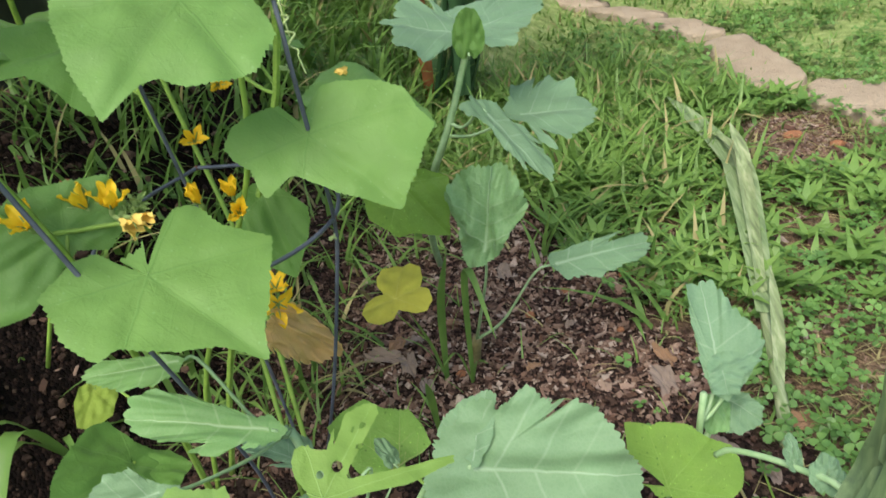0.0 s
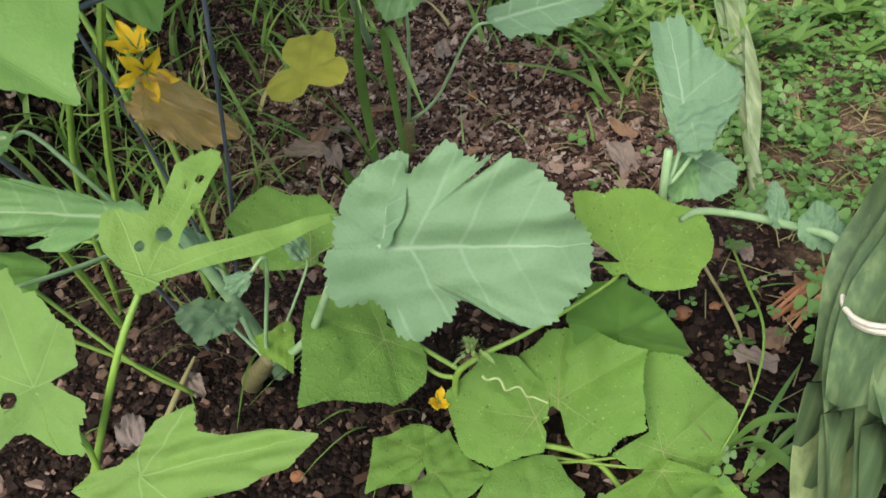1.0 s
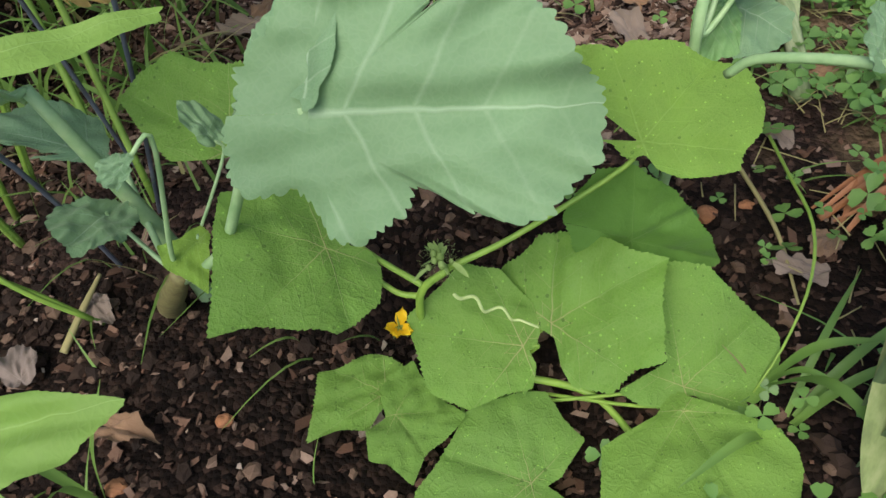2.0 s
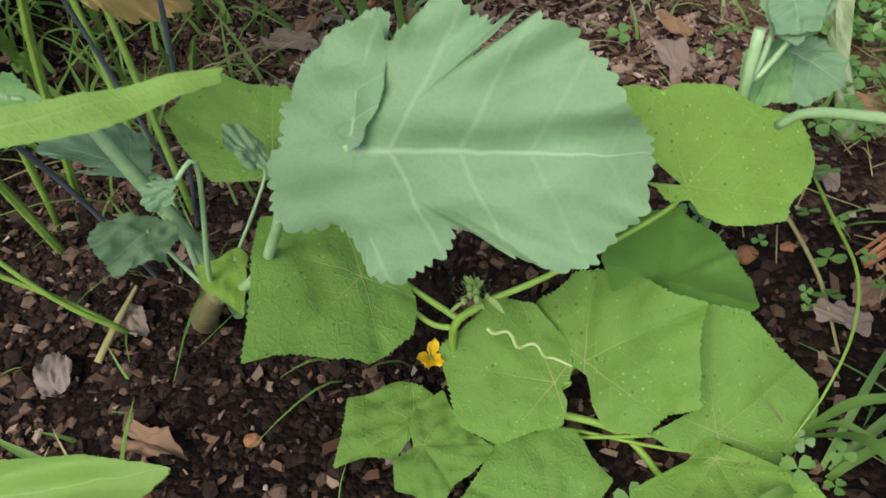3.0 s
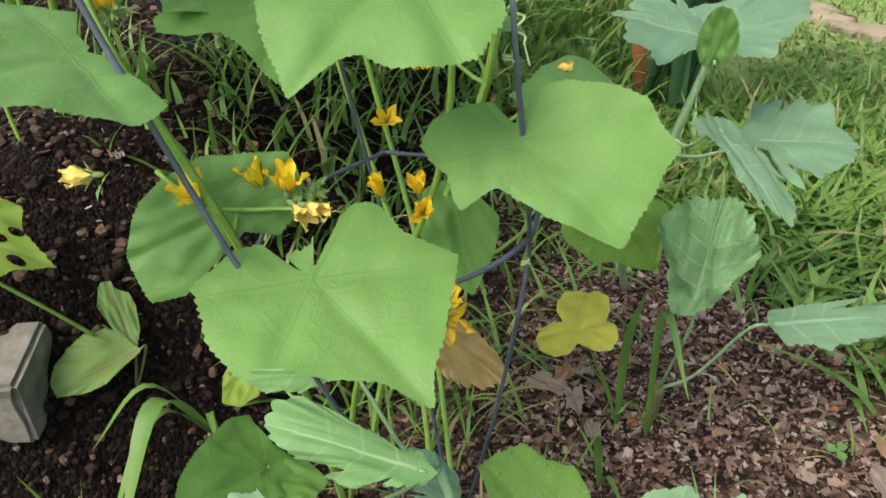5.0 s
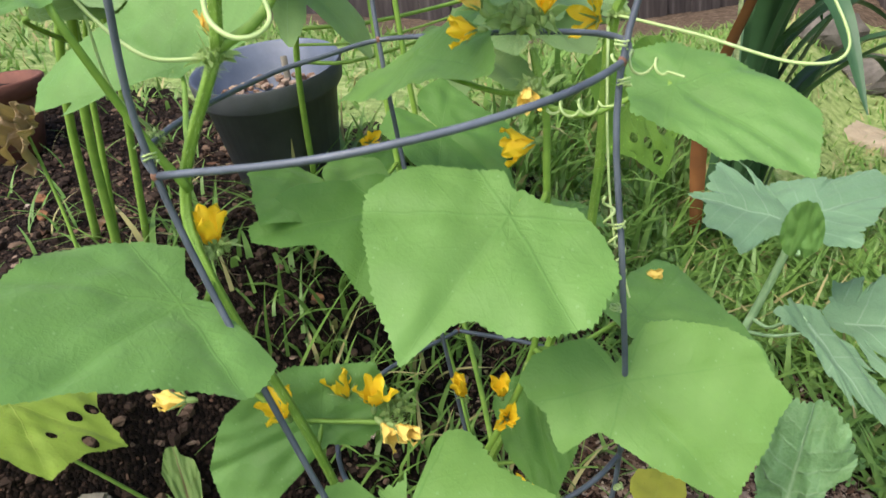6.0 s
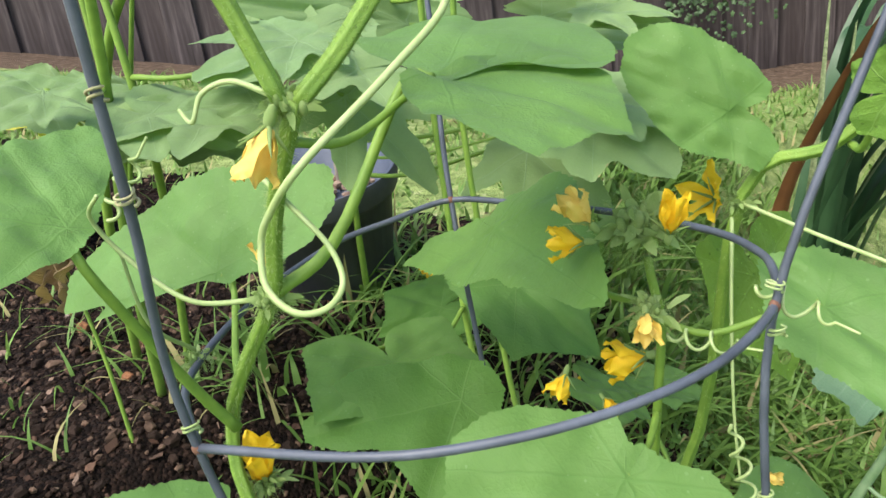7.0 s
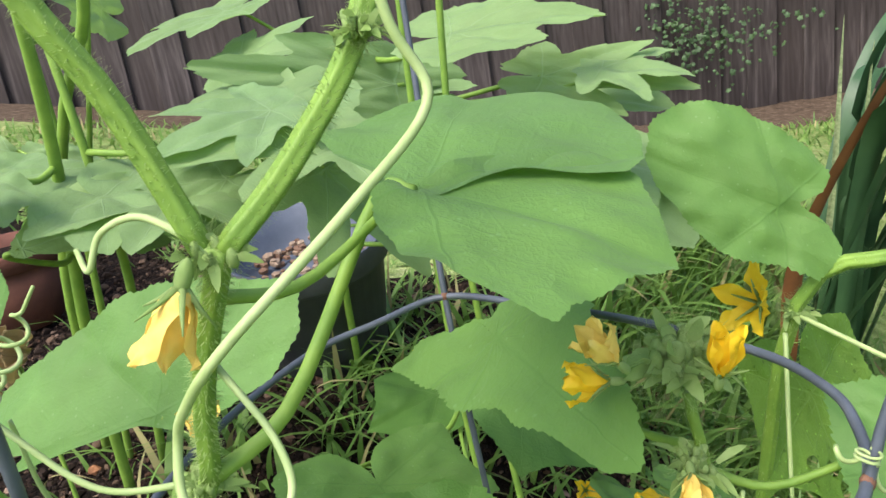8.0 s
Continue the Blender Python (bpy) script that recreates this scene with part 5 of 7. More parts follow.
vine.leaf("vine_left", (-0.124, 0.391, 0.738), (-0.120, 0.262, 0.750), (-0.212, 0.391, 0.777), M_CUKE)
vine.leaf("vine_fold", (-0.006, 0.517, 0.994), (0.095, 0.519, 0.960), (-0.007, 0.442, 0.987), M_CUKE, root=(-0.078, 0.436, 0.901), stalk=0.0032, wave=0.003, sag=0.1, droop=0.12, tooth=0.01)
vine.leaf("vine_right", (0.127, 0.678, 0.932), (0.060, 0.665, 0.967), (0.140, 0.703, 0.967), M_CUKE, stalk=0)
vine.leaf("vine_top", (-0.009, 0.525, 0.994), (0.070, 0.602, 0.984), (0.082, 0.430, 0.975), M_CUKE, wave=0.003, sag=0.1, tooth=0.01)
vine.leaf("vine_back", (-0.182, 0.511, 0.876), (-0.250, 0.533, 0.912), (-0.130, 0.570, 0.940), M_CUKE)
vine.leaf("vine_edge", (-0.163, 0.396, 0.951), (-0.223, 0.420, 0.989), (-0.144, 0.451, 0.947), M_CUKE, root=(-0.14, 0.45, 0.8), stalk=0.003)
vine.leaf("vine_shade", (-0.047, 0.682, 0.842), (0.070, 0.531, 0.860), (-0.095, 0.640, 0.799), M_CUKE, droop=0.05, sag=0.08)
vine.leaf("vine_far", (0.187, 0.607, 0.826), (0.283, 0.547, 0.782), (0.157, 0.574, 0.808), M_CUKE)
vine.leaf("vine_inner", (-0.078, 0.639, 0.708), (-0.181, 0.565, 0.709), (-0.133, 0.717, 0.761), M_CUKE_SHADED)
vine.leaf("vine_side", (-0.113, 0.507, 0.555), (-0.183, 0.451, 0.537), (-0.135, 0.517, 0.605), M_CUKE)
vine.leaf("vine_dark", (0.033, 0.694, 0.480), (0.070, 0.623, 0.394), (-0.010, 0.680, 0.474), M_CUKE_SHADED)
# lighter material on this leaf stands in for light shining through it
vine.leaf("vine_low", (0.187, 0.813, 0.409), (0.245, 0.784, 0.334), (0.133, 0.796, 0.373), M_CUKE_PALE)
vine.leaf("vine_behind", (0.152, 0.655, 0.600), (0.250, 0.677, 0.576), (0.167, 0.571, 0.581), M_CUKE)
vine.leaf("cucumber", (-0.157, 0.672, 0.717), (-0.103, 0.636, 0.680), (-0.171, 0.566, 0.723), M_CUKE)
vine.leaf("cucumber", (0.216, 0.622, 0.952), (0.264, 0.562, 0.973), (0.187, 0.666, 0.975), M_CUKE_PALE, root=(0.2, 0.67, 0.91), back=0.7)
vine.leaf("cucumber", (-0.507, 0.505, 0.523), (-0.414, 0.556, 0.440), (-0.433, 0.463, 0.467), M_LIME, root=(-0.45, 0.6, 0.3), holes=((0.2, 0.7, 0.08), (-0.1, 0.5, 0.07), (0.3, 0.4, 0.05), (-0.3, 0.6, 0.07)))
vine.leaf("cucumber", (-0.085, 0.819, 0.731), (0.003, 0.788, 0.675), (-0.121, 0.763, 0.718), M_CUKE_SHADED)
vine.leaf("cucumber", (-0.235, 0.945, 0.633), (-0.295, 0.868, 0.624), (-0.243, 0.861, 0.599), M_CUKE_SHADED)
vine.leaf("cucumber", (0.144, 0.721, 0.793), (0.170, 0.698, 0.723), (0.203, 0.731, 0.748), M_CUKE_PALE, holes=((0.1, 0.6, 0.07), (-0.2, 0.5, 0.08), (0.3, 0.5, 0.06), (0.0, 0.8, 0.09), (0.4, 0.7, 0.07)))
vine.leaf("cucumber", (0.049, 0.812, 0.636), (0.098, 0.812, 0.621), (0.064, 0.848, 0.632), M_CUKE)
vine.leaf("cucumber", (0.007, 0.755, 0.657), (0.058, 0.752, 0.631), (0.032, 0.797, 0.636), M_CUKE)
for place, radius in (((-0.04, 0.425, 1.0), 0.016), ((-0.082, 0.436, 0.896), 0.015), ((-0.178, 0.47, 0.832), 0.013), ((0.082, 0.592, 0.88), 0.034), ((0.09, 0.57, 0.835), 0.018), ((-0.145, 0.465, 0.745), 0.018), ((0.134, 0.679, 0.868), 0.014), ((-0.045, 0.53, 0.56), 0.02), ((-0.005, 0.485, 1.06), 0.012)):
    bud_cluster(vine, place, radius, 60 if radius > 0.025 else 36)
flower(vine, (-0.041, 0.408, 0.992), (-0.35, -0.3, -1.0), 0.024, 16, True, "faded yellow flower hanging down")
flower(vine, (-0.09, 0.45, 0.91), (0.15, 0.0, 1.0), 0.016, 12, True)
flower(vine, (0.058, 0.556, 0.9), (-0.5, -0.3, 0.8), 0.022, 20, True)
flower(vine, (0.05, 0.565, 0.882), (-1.0, -0.3, 0.1), 0.02, 24)
flower(vine, (0.104, 0.562, 0.893), (0.15, -0.2, 0.95), 0.022, 14)
flower(vine, (0.114, 0.705, 0.862), (-0.4, -0.6, 0.3), 0.026, 50)
flower(vine, (0.09, 0.556, 0.838), (0.2, -0.8, -0.4), 0.018, 18, True)
flower(vine, (0.077, 0.6, 0.785), (-0.9, -0.3, -0.2), 0.026, 25)
flower(vine, (0.01, 0.645, 0.735), (-0.2, -0.4, -0.8), 0.02, 25)
flower(vine, (0.045, 0.63, 0.728), (0.5, -0.4, -0.3), 0.014, 20)
flower(vine, (-0.147, 0.468, 0.75), (0.15, -0.05, 1.0), 0.03, 18)
for place, ahead, size, lean, old in (
    ((-0.094, 0.528, 0.572), (-0.3, 0.0, 1.0), 0.026, 20, False),
    ((-0.062, 0.521, 0.572), (0.2, 0.0, 1.0), 0.026, 28, False),
    ((-0.045, 0.503, 0.562), (0.7, -0.3, -0.2), 0.024, 25, True),
    ((-0.03, 0.498, 0.566), (1.0, -0.2, -0.1), 0.022, 20, True),
    ((-0.127, 0.478, 0.582), (-0.1, -0.4, 0.9), 0.026, 45, False),
    ((-0.018, 0.622, 0.515), (-0.2, -0.2, 0.9), 0.024, 15, False),
    ((0.02, 0.63, 0.515), (0.1, -0.3, 0.9), 0.022, 30, False),
    ((0.03, 0.61, 0.5), (0.3, -0.5, 0.5), 0.022, 30, False),
    ((0.06, 0.62, 0.56), (0.8, -0.2, 0.2), 0.022, 25, False),
    ((0.153, 0.716, 0.612), (1.0, -0.3, 0.15), 0.016, 15, True),
    ((-0.177, 0.421, 0.63), (-1.0, -0.2, 0.0), 0.024, 15, True),
    ((0.035, 0.629, 0.38), (0.1, -0.4, 0.8), 0.028, 45, False),
    ((0.028, 0.64, 0.345), (0.3, -0.7, 0.1), 0.028, 55, False),
    ((-0.1, 0.85, 0.5), (0.2, -0.5, 0.5), 0.024, 40, False),
    ((-0.06, 0.9, 0.56), (0.4, -0.5, 0.3), 0.02, 40, False),
    ((-0.27, 1.0, 0.66), (0.4, -0.5, 0.3), 0.024, 40, False),
):
    flower(vine, place, ahead, size, lean, old)
tendril(vine, [(0.005, 0.475, 1.1), (0.011, 0.478, 1.062), (0.02, 0.479, 1.035), (0.004, 0.442, 1.009), (-0.02, 0.4, 0.981), (-0.04, 0.398, 0.96), (-0.051, 0.401, 0.944), (-0.048, 0.394, 0.926), (-0.034, 0.392, 0.915), (-0.022, 0.4, 0.914), (-0.02, 0.413, 0.921), (-0.029, 0.421, 0.935), (-0.051, 0.431, 0.949), (-0.077, 0.442, 0.964)], 0.0017, 90)
tendril(vine, [(-0.042, 0.424, 1.004), (-0.07, 0.43, 1.012), (-0.085, 0.425, 1.008), (-0.09, 0.42, 0.996), (-0.105, 0.43, 1.0)], 0.0013)
tendril(vine, [(-0.09, 0.44, 0.895), (-0.12, 0.42, 0.902), (-0.145, 0.41, 0.93), (-0.15, 0.40, 0.955), (-0.13, 0.39, 0.97)], 0.0013)
tendril(vine, [(-0.178, 0.47, 0.84), (-0.165, 0.43, 0.88), (-0.16, 0.42, 0.93)], 0.0012)
tendril(vine, coil((-0.15, 0.41, 0.95), (-0.12, 0.42, 0.99), 4, 0.006), 0.0009, 60)
tendril(vine, [(0.134, 0.679, 0.868), (0.2, 0.62, 0.86), (0.27, 0.6, 0.84), (0.3, 0.6, 0.85), (0.28, 0.63, 0.9)], 0.0012)
tendril(vine, [(0.13, 0.67, 0.86), (0.132, 0.64, 0.8), (0.135, 0.62, 0.74), (0.14, 0.61, 0.69)], 0.0012)
tendril(vine, coil((0.135, 0.6, 0.74), (0.155, 0.58, 0.66), 5, 0.006), 0.0011, 60)
tendril(vine, coil((0.1, 0.57, 0.82), (0.16, 0.54, 0.83), 4, 0.006), 0.001, 60)
tendril(vine, coil((0.15, 0.56, 0.86), (0.2, 0.53, 0.85), 3, 0.007), 0.001, 60)

# ---- twine ties on the cage ----
for place, label in (((-0.089, 0.369, 0.976), ""), ((-0.085, 0.365, 1.02), ""), ((-0.111, 0.389, 0.845), ""), ((0.16, 0.536, 0.872), ""), ((0.162, 0.53, 0.848), ""), ((0.158, 0.52, 0.75), ""), ((0.155, 0.51, 0.69), ""), ((0.145, 0.555, 0.484), "")):
    p = np.array(place)
    a = np.linspace(0, 4.4 * math.pi, 50)
    r = 0.0036 + 0.0007 * np.sin(a * 0.7) + 0.0006 * np.sin(a * 1.9 + place[2] * 90)
    loop = p + np.stack([np.cos(a) * r, np.sin(a) * r, 0.0013 * (a / math.pi - 2) + 0.0012 * np.sin(a + place[2] * 70)], 1)
    tie = thing("twine_tie", place, "curled dry tendril wound round the cage wire", "tendril", "curls on the cage")
    tube("strand", loop, [0.0009, 0.0006], M_CURL if place[2] > 0.9 else M_TENDRIL, tie, kinks=True, sides=6)

# ---- young cucumbers and brassicas in the front of the bed ----
front = Plant("cucumber_plant", (0.3, 0.4, -0.05), "young cucumber plant with pale speckled leaves sprawling over soil", "cucumber plant", "cucumber plants", 11, M_STEM, M_STEM)
front.stem([(0.3, 0.4, -0.06), (0.33, 0.385, -0.01), (0.38, 0.375, -0.015), (0.43, 0.36, -0.03), (0.46, 0.31, -0.03)], [0.004, 0.003])
front.stem([(0.3, 0.4, -0.06), (0.3, 0.4, 0.08), (0.33, 0.4, 0.12)], [0.004, 0.003], count=10)
kale = Plant("kale_plant", (0.045, 0.495, 0.0), "blue-green kale with one broad frilled leaf over cucumbers", "kale plant", "kale plants", 21, M_STEM_KALE, M_STEM_KALE)
kale.stem([(0.04, 0.5, -0.02), (0.056, 0.478, 0.025), (0.085, 0.455, 0.07), (0.11, 0.44, 0.11)], [0.013, 0.0125, 0.011, 0.008], count=10, material=M_STEM_RED)
okra = Plant("okra_plant", (0.0, 0.12, 0.0), "young okra plant with insect-eaten yellow-green lobed leaves", "okra plant", "okra plants", 31, M_STEM, M_STEM)
okra.stem([(0.0, 0.12, -0.02), (0.01, 0.125, 0.15), (0.0, 0.13, 0.3)], [0.005, 0.004], count=10)
front.leaf("cuke_b", (0.477, 0.435, 0.187), (0.530, 0.471, 0.219), (0.531, 0.381, 0.159), M_CUKE_PALE)
front.leaf("cuke_a", (0.238, 0.423, 0.134), (0.184, 0.353, 0.143), (0.185, 0.469, 0.181), M_CUKE_SPECK)
front.leaf("cuke_d", (0.376, 0.379, 0.032), (0.287, 0.391, 0.056), (0.392, 0.430, 0.062), M_CUKE_SPECK, stalk=0.0016, root=(0.32, 0.39, -0.04))
front.leaf("cuke_c", (0.401, 0.390, 0.044), (0.493, 0.399, 0.099), (0.421, 0.325, 0.022), M_CUKE_SPECK, stalk=0.0016, root=(0.32, 0.39, -0.04))
front.leaf("cuke_h", (0.497, 0.339, 0.008), (0.564, 0.379, 0.031), (0.542, 0.285, -0.032), M_CUKE_SPECK, stalk=0.0016, root=(0.32, 0.39, -0.04))
front.leaf("cuke_k", (0.472, 0.430, 0.086), (0.546, 0.429, 0.043), (0.440, 0.423, 0.030), M_CUKE_SHADED, stalk=0.0016, root=(0.32, 0.39, -0.04))
front.leaf("cuke_g", (0.368, 0.288, -0.026), (0.304, 0.315, -0.016), (0.399, 0.358, -0.016), M_CUKE_SPECK, stalk=0.0016, root=(0.32, 0.39, -0.04))
front.leaf("cuke_j", (0.492, 0.318, 0.007), (0.509, 0.260, 0.006), (0.408, 0.294, -0.005), M_CUKE_SPECK, stalk=0.0016, root=(0.32, 0.39, -0.04))
front.leaf("cuke_e", (0.257, 0.367, 0.003), (0.192, 0.327, 0.009), (0.236, 0.404, 0.015), M_CUKE_SPECK, stalk=0.0016, root=(0.32, 0.39, -0.04))
front.leaf("cuke_f", (0.265, 0.347, 0.002), (0.287, 0.312, -0.006), (0.225, 0.321, 0.005), M_CUKE_SPECK, stalk=0.0016, root=(0.32, 0.39, -0.04))
front.leaf("cuke_m", (0.162, 0.521, 0.164), (0.076, 0.572, 0.194), (0.200, 0.570, 0.191), M_CUKE_SPECK)
kale.leaf("kale_roof", (0.275, 0.383, 0.298), (0.441, 0.361, 0.290), (0.266, 0.336, 0.229), M_KALE, pucker=0.006, stalk=0.004, root=(0.11, 0.44, 0.1), rows=20, tooth=0.036, teeth=44, ruffle=0.026, wave=0.01, droop=0.08, spokes=520)
kale.leaf("kale_lobe_a", (0.275, 0.384, 0.308), (0.294, 0.436, 0.353), (0.318, 0.360, 0.317), M_KALE, stalk=0.0, name="leaf_lobe", tooth=0.03, teeth=16, ruffle=0.01, wave=0.004, droop=0.06, sag=0.02, fold=0.03, pucker=0.001, rows=16)
kale.leaf("kale_side_a", (0.044, 0.537, 0.161), (-0.033, 0.554, 0.188), (0.054, 0.581, 0.161), M_KALE, tooth=0.05, teeth=16, ruffle=0.02, stalk=0.003)
kale.leaf("kale_side_b", (0.067, 0.463, 0.163), (0.063, 0.405, 0.192), (0.037, 0.471, 0.175), M_KALE, tooth=0.05, teeth=16, ruffle=0.02, stalk=0.002)
kale.leaf("kale_side_c", (0.138, 0.412, 0.256), (0.120, 0.407, 0.243), (0.130, 0.421, 0.265), M_KALE, tooth=0.05, teeth=10, ruffle=0.015, stalk=0.002)
kale.leaf("kale_pod", (0.134, 0.445, 0.137), (0.141, 0.405, 0.120), (0.102, 0.439, 0.137), M_CUKE_PALE, stalk=0.0015)
kale.leaf("kale_ear", (0.162, 0.498, 0.195), (0.144, 0.509, 0.225), (0.170, 0.512, 0.194), M_KALE, stalk=0.0015)
okra.leaf("okra_broad", (0.122, 0.176, 0.432), (0.101, 0.225, 0.472), (0.205, 0.202, 0.443), M_OKRA, droop=0.1, stalk=0.002, root=(0.0, 0.13, 0.05), label="broad yellow-green lobed leaf with holes", tooth=0.03, teeth=30, holes=((-0.2, -0.02, 0.07), (-0.42, 0.28, 0.035), (-0.15, 0.35, 0.03), (-0.5, 0.6, 0.03)))
okra.leaf("okra_fork", (0.185, 0.217, 0.460), (0.220, 0.290, 0.485), (0.253, 0.195, 0.429), M_OKRA, droop=0.08, sag=0.05, wave=0.008, root=(0.01, 0.14, 0.2), stalk=0.0022, label="narrow-lobed leaf pierced by round holes", tooth=0.02, teeth=26, holes=((0.44, 0.13, 0.03), (-0.02, 0.3, 0.05), (-0.12, 0.17, 0.035), (0.02, 0.73, 0.035), (-0.05, 0.66, 0.03), (0.08, 0.55, 0.03)))
okra.leaf("okra_spear", (0.174, 0.139, 0.396), (0.270, 0.147, 0.403), (0.177, 0.111, 0.384), M_OKRA, droop=0.1, tooth=0.01, sag=0.05, wave=0.008, root=(0.0, 0.13, 0.15), stalk=0.002)
flower(front, (0.278, 0.4, 0.05), (0.1, -0.5, 0.7), 0.019, 32, petals=4)
bud_cluster(front, (0.325, 0.4, 0.13), 0.02, 12)
tendril(front, coil((0.33, 0.39, 0.1), (0.39, 0.37, 0.07), 3, 0.004), 0.0012, 60)
kale_b = Plant("kale_plant", (0.06, 0.5, 0.0), "dark green kale with long drooping leaves under a cucumber", "kale plant", "kale plants", 22, M_STEM_KALE, M_STEM_KALE)
kale_b.stem([(0.08, 0.5, -0.02), (0.075, 0.5, 0.1), (0.055, 0.49, 0.27)], [0.009, 0.008, 0.005], count=10)
kale_c = Plant("kale_plant", (0.22, 0.87, 0.0), "small upright kale with a crinkled green leaf on bare soil", "kale plant", "kale plants", 23, M_STEM_KALE, M_STEM_KALE)
kale_c.stem([(0.236, 0.89, -0.02), (0.242, 0.884, 0.03), (0.252, 0.876, 0.075)], [0.012, 0.011, 0.008], count=8, material=M_STEM_RED)
kale_d = Plant("kale_plant", (0.2, 1.12, 0.0), "tall blue-green kale standing in long grass behind the bed", "kale plant", "kale plants", 24, M_STEM_KALE, M_STEM_KALE)
kale_d.stem([(0.165, 1.24, -0.02), (0.17, 1.14, 0.14), (0.21, 1.0, 0.32), (0.233, 0.97, 0.379), (0.261, 0.97, 0.442), (0.296, 0.97, 0.536), (0.31, 0.965, 0.58)], [0.007, 0.006, 0.0045], count=20)
kale_e = Plant("kale_plant", (0.5, 0.52, 0.0), "small blue-green kale with curled frilly leaves at bed edge", "kale plant", "kale plants", 25, M_STEM_KALE, M_STEM_KALE)
kale_e.stem([(0.5, 0.5, -0.02), (0.52, 0.5, 0.12), (0.53, 0.5, 0.26)], [0.005, 0.004], count=8)
far_okra = Plant("okra_plant", (-0.64, 0.85, 0.52), "tall okra plant with pale lobed leaves on thin stems", "okra plant", "okra plants", 32, M_STEM, M_STEM)
far_okra.stem([(-0.641, 0.841, 0.5), (-0.58, 0.8, 0.75), (-0.5, 0.76, 0.95), (-0.44, 0.72, 1.1), (-0.42, 0.7, 1.25)], [0.007, 0.005])
far_okra.stem([(-0.757, 0.916, 0.5), (-0.66, 0.86, 0.8), (-0.55, 0.83, 1.0), (-0.43, 0.78, 1.1), (-0.4, 0.77, 1.25)], [0.007, 0.005])
far_okra.stem([(-0.645, 0.905, 0.5), (-0.56, 0.86, 0.8), (-0.5, 0.8, 0.95), (-0.52, 0.8, 1.2)], [0.006, 0.004])
far_okra.stem([(-0.5, 1.2, 0.45), (-0.42, 1.1, 0.8), (-0.3, 1.05, 1.05)], [0.006, 0.004])
kale_b.leaf("kale_low", (0.054, 0.440, 0.322), (-0.089, 0.432, 0.363), (0.057, 0.472, 0.339), M_KALE_DARK, tooth=0.05, teeth=18, ruffle=0.02)
kale_b.leaf("kale_shade", (-0.043, 0.491, 0.387), (-0.132, 0.455, 0.405), (-0.047, 0.511, 0.403), M_KALE_DARK, tooth=0.05, teeth=18, ruffle=0.02, root=(0.05, 0.49, 0.26))
kale_b.leaf("kale_blue", (-0.011, 0.320, 0.369), (-0.082, 0.280, 0.383), (-0.021, 0.345, 0.387), M_KALE, tooth=0.05, teeth=20, ruffle=0.02, stalk=0.002)
# the two leaves under the vine wear the green with shade mixed in
vine.leaf("under_left", (-0.116, 0.442, 0.287), (-0.149, 0.343, 0.324), (-0.163, 0.470, 0.321), M_CUKE_SHADED, root=(0.0, 0.45, 0.05))
vine.leaf("under_right", (-0.122, 0.447, 0.280), (-0.059, 0.459, 0.259), (-0.115, 0.406, 0.278), M_CUKE_SHADED, root=(0.0, 0.45, 0.05))
vine.leaf("lime_scrap", (-0.312, 0.696, 0.189), (-0.316, 0.641, 0.166), (-0.344, 0.691, 0.204), M_LIME)
vine.leaf("leaf_trefoil", (0.144, 0.807, 0.220), (0.151, 0.879, 0.232), (0.203, 0.801, 0.220), M_YELLOW, tooth=0.01, droop=0.15, stalk=0.001, root=(0.17, 0.85, 0.1))
vine.leaf("leaf_tan", (0.022, 0.632, 0.335), (0.076, 0.692, 0.219), (0.048, 0.653, 0.358), M_BROWN, droop=0.05, sag=0.05, stalk=0.001, label="crumpled tan dead leaf", tooth=0.04, teeth=9, wave=0.03, ruffle=0.03, pucker=0.012)
kale_c.leaf("kale_round", (0.294, 0.736, 0.330), (0.317, 0.768, 0.446), (0.352, 0.721, 0.323), M_KALE_CRINKLED, tooth=0.05, teeth=22, ruffle=0.03, pucker=0.012, droop=0.1, root=(0.25, 0.876, 0.07), lobe=0.0)
kale_c.leaf("kale_fallen", (0.392, 0.834, 0.234), (0.545, 0.906, 0.209), (0.404, 0.802, 0.212), M_KALE, tooth=0.05, teeth=16, ruffle=0.012, root=(0.25, 0.876, 0.07))
kale_d.leaf("kale_far_a", (0.365, 0.976, 0.423), (0.483, 1.001, 0.406), (0.381, 0.880, 0.396), M_KALE, tooth=0.06, teeth=22, ruffle=0.02)
kale_d.leaf("kale_far_b", (0.318, 0.906, 0.460), (0.390, 0.842, 0.377), (0.294, 0.876, 0.462), M_KALE, tooth=0.06, teeth=18, ruffle=0.015)
kale_d.leaf("kale_far_c", (0.283, 0.995, 0.556), (0.176, 0.980, 0.593), (0.280, 1.093, 0.587), M_KALE, tooth=0.06, teeth=22, ruffle=0.02)
kale_d.leaf("kale_far_d", (0.299, 0.994, 0.554), (0.398, 1.077, 0.558), (0.348, 0.935, 0.542), M_KALE, tooth=0.06, teeth=22, ruffle=0.02)
kale_d.leaf("oval", (0.302, 0.92, 0.552), (0.306, 0.915, 0.612), (0.327, 0.915, 0.582), M_CUKE, tooth=0.03)
kale_e.leaf("kale_frill_a", (0.556, 0.515, 0.248), (0.558, 0.634, 0.314), (0.608, 0.511, 0.254), M_KALE, ruffle=0.015, tooth=0.05, teeth=12)
kale_e.leaf("kale_frill_b", (0.558, 0.529, 0.265), (0.558, 0.502, 0.251), (0.513, 0.531, 0.259), M_KALE, ruffle=0.02, tooth=0.05, teeth=10)
